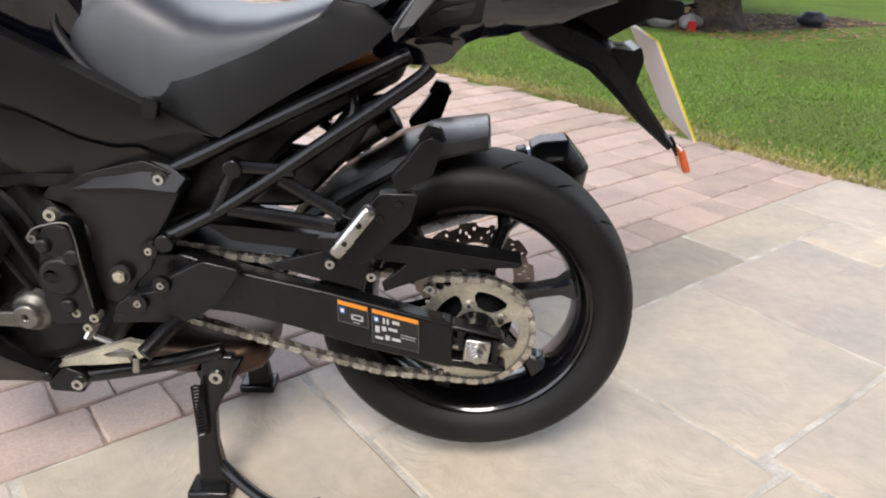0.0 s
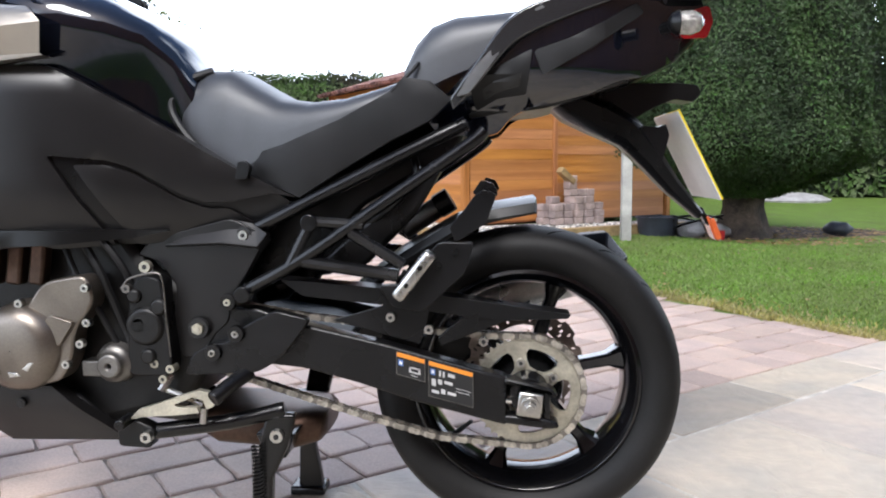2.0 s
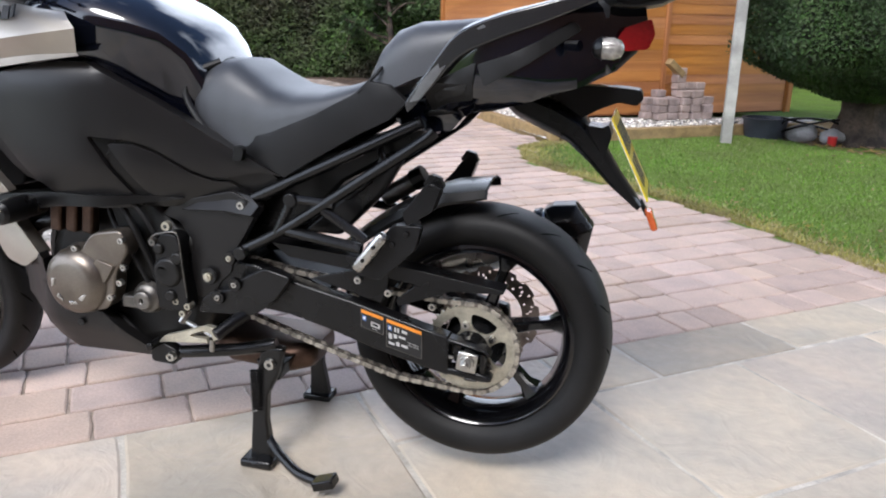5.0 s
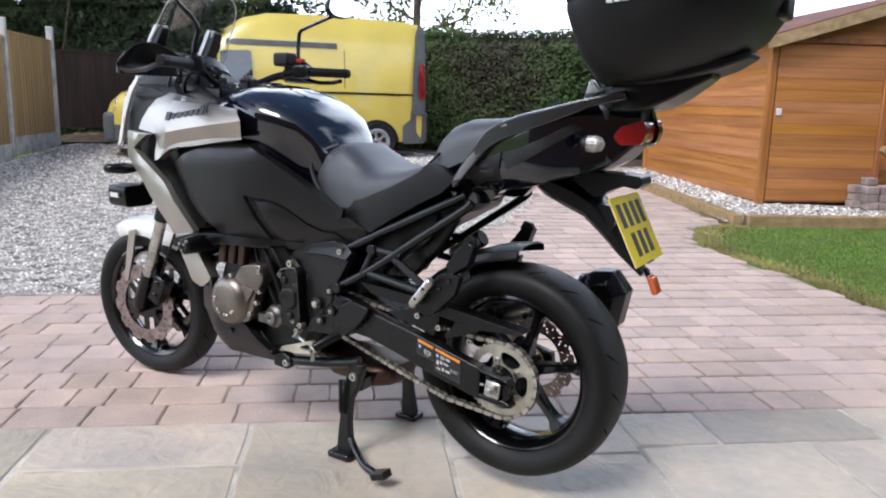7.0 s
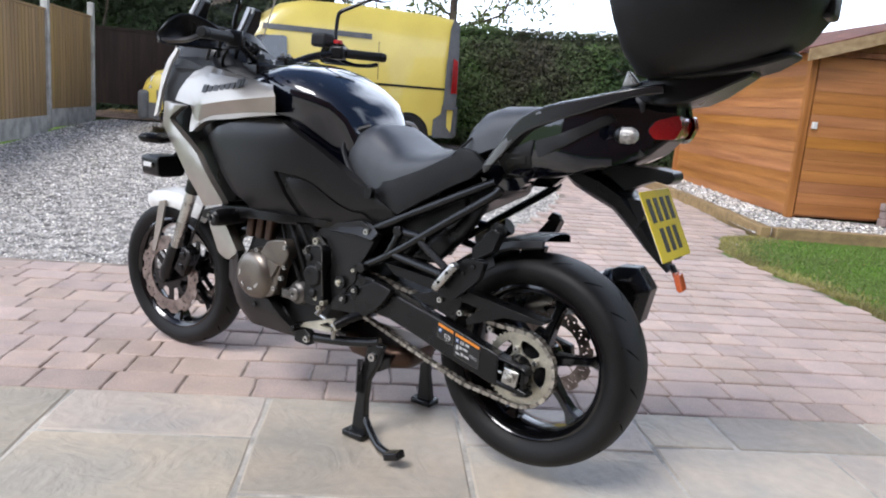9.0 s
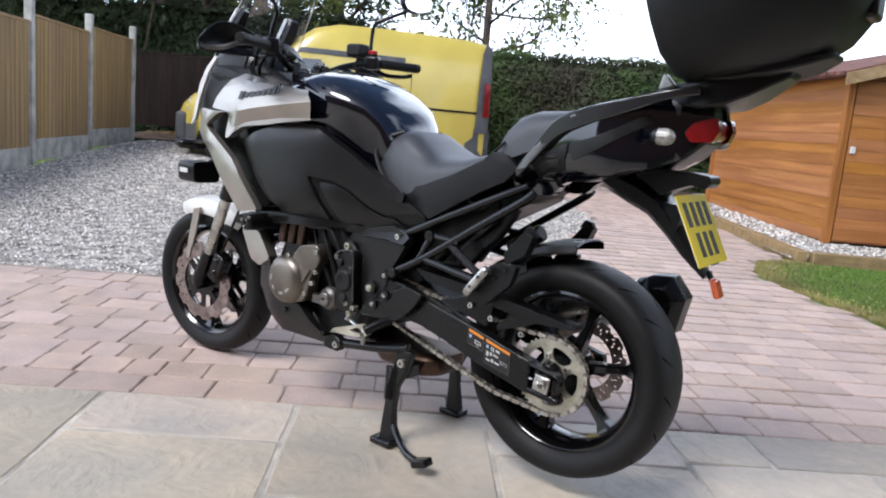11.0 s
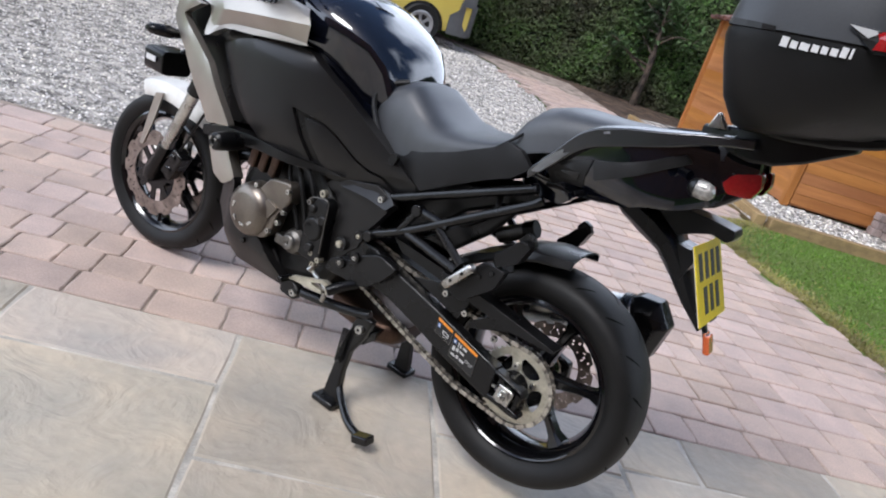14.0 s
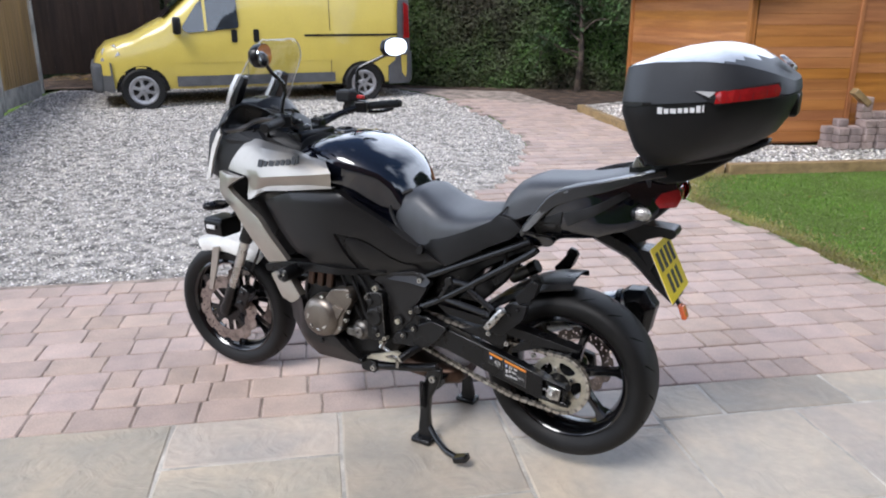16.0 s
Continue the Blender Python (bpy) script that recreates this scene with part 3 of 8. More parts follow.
lawn_line = [(1.96, 1.61), (1.83, 1.78), (1.535, 2.09), (1.09, 2.77), (0.42, 3.52), (-0.18, 3.97), (-0.53, 4.42), (-0.64, 5.0), (-0.46, 5.34), (1.35, 6.78), (2.3, 6.3), (9.0, 9.0), (9.0, 1.0), (5.0, -2.5), (3.26, -0.09)]
lawn = sheet("lawn", [(x - 0.05, y - 0.04) for x, y in lawn_line[:9]] + lawn_line[9:], "lawn", -0.008, 0.5, "mown green lawn strewn with a few leaves")
tree_poly = [(1.9, 6.3), (2.4, 5.85), (3.3, 5.9), (4.3, 6.4), (4.8, 7.2), (4.2, 7.9), (2.8, 8.0), (2.0, 7.2)]


def lawn_keep(x, y):
    far = max(0.0, math.hypot(x - 0.9, y - 3.0) - 1.0)
    return not inside((x, y), tree_poly) and rng.random() < 1 / (1 + 0.25 * far * far * 0.5)


scatter("grass", *blades(lawn_line, 110000, -0.01, 0.017, lawn_keep), "blade", "short green grass of the lawn", "grass")


def near_edge(x, y):
    pts = lawn_line[:9]
    best = 9.0
    for (x1, y1), (x2, y2) in zip(pts, pts[1:]):
        vx, vy = x2 - x1, y2 - y1
        t = max(0, min(1, ((x - x1) * vx + (y - y1) * vy) / (vx * vx + vy * vy)))
        best = min(best, math.hypot(x - x1 - t * vx, y - y1 - t * vy))
    if best > 0.035 and not inside((x, y), lawn_line):
        return False
    return rng.random() < math.exp(-best / 0.08)


scatter("dry_grass", *blades([(2.0, 1.5), (1.0, 2.5), (-0.8, 3.9), (-0.75, 5.4), (0.6, 6.2), (1.2, 3.6), (2.2, 2.2)], 13000, -0.006, 0.022, near_edge), "dry", "dry yellowed grass along the lawn's edge", "grass")


def leaves_on(poly, count, z, size, keep=lambda x, y: True):
    xs, ys = [p[0] for p in poly], [p[1] for p in poly]
    verts, faces = [], []
    made = 0
    while made < count:
        x, y = rng.uniform(min(xs), max(xs)), rng.uniform(min(ys), max(ys))
        if not inside((x, y), poly) or not keep(x, y):
            continue
        a, s = rng.uniform(0, 6.28), size * rng.uniform(0.5, 1.4)
        ca, sa = math.cos(a) * s, math.sin(a) * s
        h = rise(x, y) + z
        b = len(verts)
        tilt = rng.uniform(-0.4, 0.4)
        for px, py in ((-1, 0), (0, -0.5), (1, 0), (0, 0.5)):
            verts.append((x + ca * px - sa * py, y + sa * px + ca * py, h + s * (0.3 + tilt * py + 0.25 * abs(px))))
        faces.append((b, b + 1, b + 2, b + 3))
        made += 1
    return verts, faces


scatter("fallen_leaves", *leaves_on(lawn_line, 420, 0.012, 0.018), "leaf_dry", "small dry leaves fallen on the lawn", "leaves")
scatter("tree_litter", *leaves_on(tree_poly, 900, -0.01, 0.03), "leaf_dry", "brown leaf litter under the clipped tree", "leaves")
scatter("soil_litter", *leaves_on([(-7.2, 9.75), (-9.3, 11.2), (-15.5, 9.4), (-13.4, 6.8), (-12.4, 7.4), (-9.4, 9.9)], 1500, 0.02, 0.045), "leaf_dry", "brown leaf litter along the fence", "leaves")


# ---- foliage ----
def leaf_cloud(points, size, flatten=0.5, droop=0.0):
    """Many small leaves, a bent quad each, at the given points with outward ways."""
    verts, faces = [], []
    for (x, y, z), (nx, ny, nz) in points:
        nvec = Vector((nx, ny, nz)) + Vector(rng.normal(0, flatten, 3))
        nvec.normalize()
        t = nvec.orthogonal().normalized()
        t.rotate(Matrix.Rotation(rng.uniform(0, 6.28), 3, nvec))
        b = nvec.cross(t)
        s = size * rng.uniform(0.5, 1.5)
        c = Vector((x, y, z))
        k = len(verts)
        verts += [tuple(c - t * s), tuple(c - b * s * 0.42 + nvec * s * 0.2), tuple(c + t * s - Vector((0, 0, droop * s))), tuple(c + b * s * 0.42 + nvec * s * 0.2)]
        faces.append((k, k + 1, k + 2, k + 3))
    return verts, faces


def cloud_part(name, pts, size, material, parent, label="", flatten=0.5, droop=0.0):
    v, f = leaf_cloud(pts, size, flatten, droop)
    me = bpy.data.meshes.new(name)
    me.from_pydata(v, [], f)
    me.materials.append(M[material])
    ob = new(name, me)
    if parent is not None:
        ob.parent = parent
        ob.matrix_parent_inverse = Matrix.Translation(-parent.location)
    if label:
        tagged(ob, label)
    return ob


def limb(bm, a, b, r0, r1, bend=0.1, seg=7):
    a, b = Vector(a), Vector(b)
    mid = (a + b) / 2 + Vector(rng.normal(0, bend, 3)) * (b - a).length
    tube(bm, [a, mid, b], r0, seg, 4, 1.0, r1)


# clipped yew on a short trunk
YX, YY = 2.52, 6.75
yew = thing("clipped_tree", (YX, YY, rise(YX, YY)), "dense dark green clipped conifer on a short bare trunk", "tree")
bm = bmesh.new()
loops = []
for k, (h, r) in enumerate(((-0.05, 0.36), (0.08, 0.26), (0.3, 0.20), (0.55, 0.22), (0.8, 0.26))):
    loops.append([(YX + math.cos(a) * r * (1 + 0.14 * math.sin(5 * a + k)), YY + math.sin(a) * r * (1 + 0.14 * math.sin(3 * a)), h + rise(YX, YY)) for a in np.linspace(0, 2 * math.pi, 18, endpoint=False)])
rings(bm, loops)
for a in np.linspace(0.4, 6.2, 7):
    limb(bm, (YX, YY, 0.55), (YX + 1.1 * math.cos(a), YY + 1.1 * math.sin(a), 1.0), 0.07, 0.025)
part("trunk", bm, "bark", yew, "rough brown trunk")


def yew_r(z, a):
    """The radius of the clipped crown at a height."""
    t = (z - 0.42) / 3.6
    base = 1.28 * (sstep(-0.02, 0.16, t) ** 0.6) * (1 - 0.55 * max(0, t - 0.25) ** 1.6)
    return base * (1 + 0.07 * math.sin(3 * a + 1.3 * z) + 0.05 * math.sin(7 * a - 2.1 * z) + 0.03 * math.sin(13 * a + 5 * z))


# Solid dark hull, coloured as the shaded inside of the crown.
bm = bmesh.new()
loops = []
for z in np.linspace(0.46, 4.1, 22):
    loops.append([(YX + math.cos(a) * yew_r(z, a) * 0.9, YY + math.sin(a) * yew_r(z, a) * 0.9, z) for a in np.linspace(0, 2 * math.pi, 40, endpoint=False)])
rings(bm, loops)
part("inner_crown", bm, "leaf_shade", yew, "dark hull in the crown, shade between leaves in its colour")
pts = []
while len(pts) < 90000:
    z, a = rng.uniform(0.45, 4.1), rng.uniform(0, 2 * math.pi)
    if math.cos(a - math.radians(-100)) < -0.45:
        continue
    r = yew_r(z, a) * (1.0 + 0.05 * noise.noise(Vector((3 * math.cos(a), 3 * math.sin(a), 3 * z)))) + rng.normal(0, 0.03)
    pts.append(((YX + math.cos(a) * r, YY + math.sin(a) * r, z), (math.cos(a), math.sin(a), 0.35)))
cloud_part("crown", pts, 0.020, "yew", yew, "dense dark green clipped needles", 0.8)


# tall conifer hedge behind van and shed, and other greenery
def hedge(name, a, b, height, depth, count, material, size, label, rough=0.1, z0=0.0):
    a, b = Vector(a), Vector(b)
    ln = (b - a).length
    t = (b - a) / ln
    nrm = Vector((t.y, -t.x))
    if nrm.y > 0:
        nrm = -nrm
    h0 = rise(*((a + b) / 2))
    ob = thing(name, ((a.x + b.x) / 2, (a.y + b.y) / 2, h0), label, "hedge")
    bm = bmesh.new()
    cols = []
    k = max(6, int(ln / 0.5))

    def off(u, z):
        return rough * (noise.noise(Vector((u * 1.1, z * 1.3, 3))) + 0.5 * noise.noise(Vector((u * 3.1, z * 3.3, 8))))

    for i in range(k + 1):
        u = ln * i / k
        p = a + t * u
        col = []
        for z, out in ((0, 0.1), (0.3, 0.0), (height * 0.35, 0), (height * 0.7, 0.02), (height * 0.93, 0.1), (height, 0.35), (height, depth)):
            q = p - nrm * (out + 0.1) + nrm * off(u, z)
            col.append((q.x, q.y, h0 - 0.1 + z * (1 + 0.03 * noise.noise(Vector((u * 0.6, 1, 5))))))
        cols.append(col)
    # Dark skin under the leaves, its colour standing for inner shade.
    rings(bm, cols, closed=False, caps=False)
    part("inner_core", bm, "leaf_shade", ob, "dark hull inside the hedge, inner shade in its colour")
    pts = []
    for _ in range(count):
        u = rng.uniform(0, ln)
        topside = rng.random() < 0.14
        z = height if topside else height * rng.uniform(0.02, 1)
        back = rng.uniform(0, depth * 0.6) if topside else 0.25 * sstep(height * 0.9, height, z)
        q = a + t * u - nrm * back + nrm * (off(u, z) + rng.normal(0, 0.05))
        zz = h0 - 0.1 + z * (1 + 0.03 * noise.noise(Vector((u * 0.6, 1, 5)))) + (abs(rng.normal(0, 0.06)) if topside else rng.normal(0, 0.02))
        pts.append(((q.x, q.y, zz), (nrm.x, nrm.y, 0.5 if not topside else 2)))
    cloud_part("foliage", pts, size, material, ob, "", 0.6)
    return ob


hedge("tall_hedge", (-11.2, 8.9), (3.4, 14.6), 2.3, 1.2, 70000, "hedge", 0.040, "tall clipped green conifer hedge with brown patches", 0.16)
hedge("far_hedge", (2.0, 15.5), (22.0, 19.5), 3.2, 1.5, 9000, "hedge", 0.12, "far tall green hedge closing the garden", 0.3)
hedge("side_hedge", (10.5, 19), (17.0, 4.0), 3.0, 1.5, 8000, "leaf", 0.12, "pale green hedge along the garden side", 0.35)


def tree(name, x, y, height, spread, n_limbs, leaves, leaf_size, material, label, trunk=0.16, low=0.35, droop=0.0, lean=0.0):
    """A tapered trunk with limbs and twigs and loose leaves, with gaps in the crown."""
    z0 = rise(x, y)
    ob = thing(name, (x, y, z0), label, "tree")
    bm = bmesh.new()
    topp = Vector((x + lean, y + lean * 0.3, z0 + height))
    tube(bm, [(x, y, z0 - 0.1), (x + 0.06, y, z0 + height * 0.35), (x + lean * 0.6, y + 0.05, z0 + height * 0.7), topp], trunk, 9, 5, 1.0, trunk * 0.2)
    tips = []
    for i in range(n_limbs):
        f = low + (1 - low) * (i + 0.5) / n_limbs
        a = rng.uniform(0, 6.28)
        ln = spread * (1.15 - 0.75 * f) * rng.uniform(0.6, 1.2)
        s = Vector((x + lean * f, y, z0 + height * f))
        e = s + Vector((math.cos(a) * ln, math.sin(a) * ln, ln * rng.uniform(0.15, 0.7)))
        limb(bm, s, e, trunk * 0.35 * (1.2 - f), 0.012, 0.12, 5)
        for _ in range(4):
            g = s.lerp(e, rng.uniform(0.35, 1))
            tip = g + Vector(rng.normal(0, 0.35, 3)) * ln * 0.6 + Vector((0, 0, -droop * ln))
            limb(bm, g, tip, 0.014, 0.004, 0.1, 4)
            tips.append((g, tip))
    part("trunk", bm, "bark", ob, "grey-brown trunk and limbs")
    pts = []
    for _ in range(leaves):
        g, tip = tips[rng.integers(len(tips))]
        p = g.lerp(tip, rng.uniform(0.1, 1.15)) + Vector(rng.normal(0, 0.13, 3)) * (spread / 2.0)
        pts.append((tuple(p), (0, 0, 1)))
    cloud_part("crown", pts, leaf_size, material, ob, "", 1.2, droop)
    return ob


for args in (("birch_tree", -9.0, 12.6, 7.5, 2.5, 18, 7000, 0.06, "leaf", "tall thin tree with sparse yellow-green leaves", 0.12, 0.25, 0.5),
             ("garden_tree", -12.5, 11.4, 8.5, 3.4, 22, 14000, 0.08, "leaf", "tall tree with yellow-green leaves over the hedge", 0.17, 0.22, 0.3),
             ("garden_tree", -15.6, 9.9, 8.0, 3.0, 22, 10000, 0.09, "leaf_dark", "tall dark tree with gaps of sky", 0.18, 0.15, 0.1),
             ("garden_tree", -16.2, 7.2, 8.5, 3.2, 22, 10500, 0.09, "leaf_dark", "tall dark tree behind the fence", 0.2, 0.15, 0.1),
             ("garden_tree", -14.6, 4.4, 8.5, 2.8, 18, 10000, 0.08, "leaf_dark", "tall tree behind the fence", 0.2, 0.2, 0.1),
             ("garden_tree", -17.5, 13.2, 9.5, 3.8, 24, 11000, 0.10, "leaf_dark", "tall dark tree at the garden's back", 0.22, 0.12, 0.1),
             ("garden_tree", 9.5, 16.0, 7.5, 3.0, 14, 6000, 0.10, "leaf", "pale green garden tree in sun", 0.2, 0.1, 0.1)):
    tree(*args)
hedge("dark_shrubbery", (-18.5, 5.2), (-10.6, 10.2), 2.8, 1.6, 16000, "leaf_dark", 0.08, "dark shrubs and ivy behind the van", 0.4)
tree("young_tree", -4.05, 11.3, 1.8, 0.9, 12, 2600, 0.05, "yew", "small dark evergreen in front of the hedge", 0.07, 0.3)


# ---- the shed ----
SHED_A = radians(37)
SHED = thing("garden_shed", (-0.48, 6.95, rise(-0.48, 6.95)), "orange-stained timber garden shed with a pitched roof", "shed")
S_L, S_W, S_E, S_R = 3.6, 3.3, 1.78, 2.28
SZ = rise(-0.48, 6.95) + 0.03
sx, sy = Vector((math.cos(SHED_A), math.sin(SHED_A), 0)), Vector((-math.sin(SHED_A), math.cos(SHED_A), 0))


def sp(a, b, z):
    """A place in the shed's own frame: a along the door wall, b along the side wall."""
    q = Vector((-0.48, 6.95, SZ)) + sx * a + sy * b
    q.z += z
    return q


SHED_M = Matrix.Rotation(SHED_A, 3, "Z")
for k in range(16):
    # overlapping boards of the side wall
    bm = bmesh.new()
    z = 0.02 + k * 0.115
    if z < S_E - 0.05:
        v = box(bm, sp(0.005, S_L / 2, z + 0.06), (0.022, S_L - 0.1, 0.124), SHED_M)
        for q in v:
            if q.co.z < SZ + z + 0.05:
                q.co -= sx * 0.006
        part("board", bm, "cedar_side", SHED)
for k in range(21):
    # boards of the gable wall, cut to the roof's slope
    z = 0.02 + k * 0.115
    zz = z + 0.06
    cut = 0.0 if zz < S_E else (zz - S_E) / (S_R - S_E) * S_W / 2
    if cut > S_W / 2 - 0.1:
        continue
    bm = bmesh.new()
    v = box(bm, sp(S_W / 2, 0.005, zz), (S_W - 0.1 - 2 * cut, 0.022, 0.124), SHED_M)
    for q in v:
        if q.co.z < SZ + z + 0.05:
            q.co -= sy * 0.006
    part("board", bm, "cedar", SHED)
for name, c, s in (("corner_post", (-0.01, -0.01, S_E / 2), (0.075, 0.075, S_E)), ("corner_post", (S_W + 0.01, -0.01, S_E / 2), (0.075, 0.075, S_E)),
                   ("corner_post", (-0.01, S_L, S_E / 2), (0.075, 0.075, S_E)), ("door_jamb", (1.30, -0.025, 0.87), (0.06, 0.04, 1.74)),
                   ("door_head", (0.68, -0.025, 1.76), (1.30, 0.04, 0.06))):
    bm = bmesh.new()
    box(bm, sp(*c), s, SHED_M)
    part(name, bm, "cedar_v", SHED, bevel=0.004)
bm = bmesh.new()
box(bm, sp(0.655, -0.012, 0.88), (1.216, 0.016, 1.68), SHED_M)
leaf = part("door", bm, "cedar_v", SHED, "flush boarded shed door", 0)
for k in range(14):
    bm = bmesh.new()
    box(bm, sp(0.655, -0.024, 0.10 + 0.12 * k), (1.214, 0.014, 0.1165), SHED_M)
    part("door_board", bm, "cedar", leaf, bevel=0.0015)
bm = bmesh.new()
box(bm, sp(0.10, -0.040, 1.0), (0.055, 0.03, 0.075), SHED_M)
part("lock", bm, "white", leaf, "white door lock", bevel=0.006)
# Inner box behind the boards, in the fence's shade-dark brown.
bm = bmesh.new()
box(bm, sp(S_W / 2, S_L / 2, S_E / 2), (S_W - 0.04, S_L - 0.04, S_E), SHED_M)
part("inner_wall", bm, "fence_shaded", SHED)
ov = 0.16
for sgn in (-1, 1):
    bm = bmesh.new()
    e0 = S_W / 2 + sgn * (S_W / 2 + ov)
    ze = S_E - ov * (S_R - S_E) / (S_W / 2)
    prof = [(e0, ze), (S_W / 2, S_R), (S_W / 2, S_R + 0.05), (e0, ze + 0.05)]
    rings(bm, [[sp(a, b, z) for a, z in prof] for b in (-ov, S_L + ov)])
    roof = part("roof", bm, "shingle", SHED, "red-brown shingled roof")
    bm = bmesh.new()
    rings(bm, [[sp(a, b, z) for a, z in ((e0, ze - 0.09), (S_W / 2, S_R - 0.09), (S_W / 2, S_R + 0.035), (e0, ze + 0.035))] for b in (-ov - 0.025, -ov)])
    part("bargeboard", bm, "fascia", SHED, "pale timber bargeboard")
    n_sh = 22
    sh = bmesh.new()
    box(sh, (0, 0, 0), (0.05, (S_L + 2 * ov) / n_sh * 0.86, 0.035), SHED_M)
    me = None
    for k in range(n_sh):
        if me is None:
            ob = part("shingle", sh, "shingle", SHED)
            me = ob.data
        else:
            ob = new("shingle", me)
            ob.parent = SHED
            ob.matrix_parent_inverse = Matrix.Translation(-SHED.location)
        ob.location = sp(e0 + sgn * 0.0, -ov + (k + 0.5) * (S_L + 2 * ov) / n_sh, ze + 0.035 + 0.006 * (k % 3))

# timber edging beside shed, stepped ends
def beam(name, a, b, wdt, hgt, material, label, z=0.0):
    a, b = Vector((*a, rise(*a) + z)), Vector((*b, rise(*b) + z))
    t = (b - a).normalized()
    ang = math.atan2(t.y, t.x)
    bm = bmesh.new()
    box(bm, (a + b) / 2 + Vector((0, 0, hgt / 2)), ((b - a).length, wdt, hgt), Matrix.Rotation(ang, 3, "Z") @ Matrix.Rotation(-math.asin(t.z), 3, "Y"))
    ob = part(name, bm, material, bevel=0.008)
    return tagged(ob, label, "edging", "timber edging")


beam("timber_edging", (-0.40, 5.42), (-1.71, 7.19), 0.10, 0.13, "sleeper", "pale sawn timber edging by the drive", -0.03)
beam("timber_edging", (-1.73, 7.21), (-3.1, 8.85), 0.10, 0.13, "sleeper", "pale sawn timber edging by the drive", -0.03)
beam("timber_edging", (-0.34, 5.47), (1.45, 6.86), 0.10, 0.13, "sleeper", "pale sawn timber edging along the lawn", -0.03)
beam("timber_edging", (1.47, 6.88), (2.5, 7.75), 0.10, 0.12, "sleeper", "pale sawn timber edging along the lawn", -0.03)

# the stack of blocks against the shed
stack = [(1.06, 0, 3), (1.20, 0, 4), (1.34, 0, 3), (1.48, 0, 7), (1.62, 0, 5), (1.76, 0, 5), (1.90, 0, 3), (1.14, 1, 3), (1.30, 1, 3), (1.46, 1, 4), (1.62, 1, 4), (1.80, 1, 2)]
bm = bmesh.new()
box(bm, (0, 0, 0.0415), (0.130, 0.115, 0.080))
stone0 = tagged(part("concrete_block", bm, "block", bevel=0.008), "grey-pink weathered concrete block stacked by the shed", "block", "stack of blocks")
first = True
for a, row, tall in stack:
    for k in range(tall):
        q = sp(a - 0.06 + rng.uniform(-0.01, 0.01), -0.18 - row * 0.13, 0.0)
        q.z = rise(q.x, q.y) + 0.03 + k * 0.0825
        m = Matrix.Translation(q) @ Matrix.Rotation(SHED_A + rng.uniform(-0.08, 0.08), 4, "Z")
        if first:
            stone0.matrix_world = m
            first = False
        else:
            copy_thing(stone0, m)
bm = bmesh.new()
box(bm, (0, 0, 0), (0.26, 0.10, 0.075))
loose = tagged(part("broken_block", bm, "sleeper", bevel=0.008), "buff block leaning on top of the stack", "block", "stack of blocks")
q = sp(1.33, -0.2, 0.56)
loose.matrix_world = Matrix.Translation(q) @ Matrix.Rotation(SHED_A, 4, "Z") @ Matrix.Rotation(radians(38), 4, "Y")

# pale post at the lawn's corner
bm = bmesh.new()
loops = []
for h, s in ((-0.1, 0.052), (1.9, 0.048), (1.96, 0.03)):
    loops.append([(1.19 + a * s, 6.15 + b * s, h) for a, b in ((-1, -1), (1, -1), (1, 1), (-1, 1))])
rings(bm, loops)
tagged(part("post", bm, "concrete", bevel=0.006), "pale weathered post standing at the lawn's corner", "post")

# tub, sacks and clutter beside the tree
bm = bmesh.new()
lathe(bm, (0, 0, 0), [(0.02, 0), (0.19, 0), (0.22, 0.2), (0.235, 0.2), (0.235, 0.215), (0.21, 0.215), (0.18, 0.03), (0.02, 0.03)], 28)
tub = tagged(part("plastic_tub", bm, "liner"), "dark blue plastic tub on the soil", "tub")
tub.matrix_world = Matrix.Translation((1.62, 6.75, 0.03)) @ Matrix.Rotation(radians(90), 4, "X")
for k, (x, y, s, m) in enumerate(((1.98, 6.72, 0.16, "bag"), (2.25, 6.62, 0.13, "bag"), (3.62, 7.0, 0.14, "liner"))):
    bm = bmesh.new()
    bmesh.ops.create_icosphere(bm, subdivisions=3, radius=s)
    for v in bm.verts:
        v.co *= 1 + 0.25 * noise.noise(v.co * 11 + Vector((k, 0, 0)))
        v.co.z *= 0.62
        v.co += Vector((x, y, s * 0.5 + 0.02))
    tagged(part("sack", bm, m, angle=60), "crumpled garden sack on the soil beside the tree", "sack")
bm = bmesh.new()
for k in range(3):
    a0 = k * 0.7
    tube(bm, [(2.05 + 0.3 * math.cos(a), 6.62 + 0.08 * math.sin(a + a0), 0.12 + 0.14 * math.sin(a * 0.5 + a0) ** 2) for a in np.linspace(0, 3.1, 6)], 0.012, 6)
tagged(part("garden_hose", bm, "plastic"), "loose loops of black hose by the tree", "hose")
bm = bmesh.new()
cyl(bm, (2.20, 6.40, 0.02), (2.20, 6.40, 0.12), 0.040, 0.045, 14)
tagged(part("red_pot", bm, "red_button", bevel=0.005), "small red plastic pot by the trunk", "pot")

# far garden: low pale cover, bird bath
bm = bmesh.new()
lathe(bm, (0, 0, 0), [(0.02, 0), (0.80, 0), (0.82, 0.06), (0.62, 0.15), (0.30, 0.20), (0.02, 0.22)], 28)
cover = tagged(part("pond_cover", bm, "bag"), "low pale round cover on the far lawn", "cover")
cover.matrix_world = Matrix.Translation((6.0, 15.0, 0.0)) @ Matrix.Rotation(radians(90), 4, "X")
bm = bmesh.new()
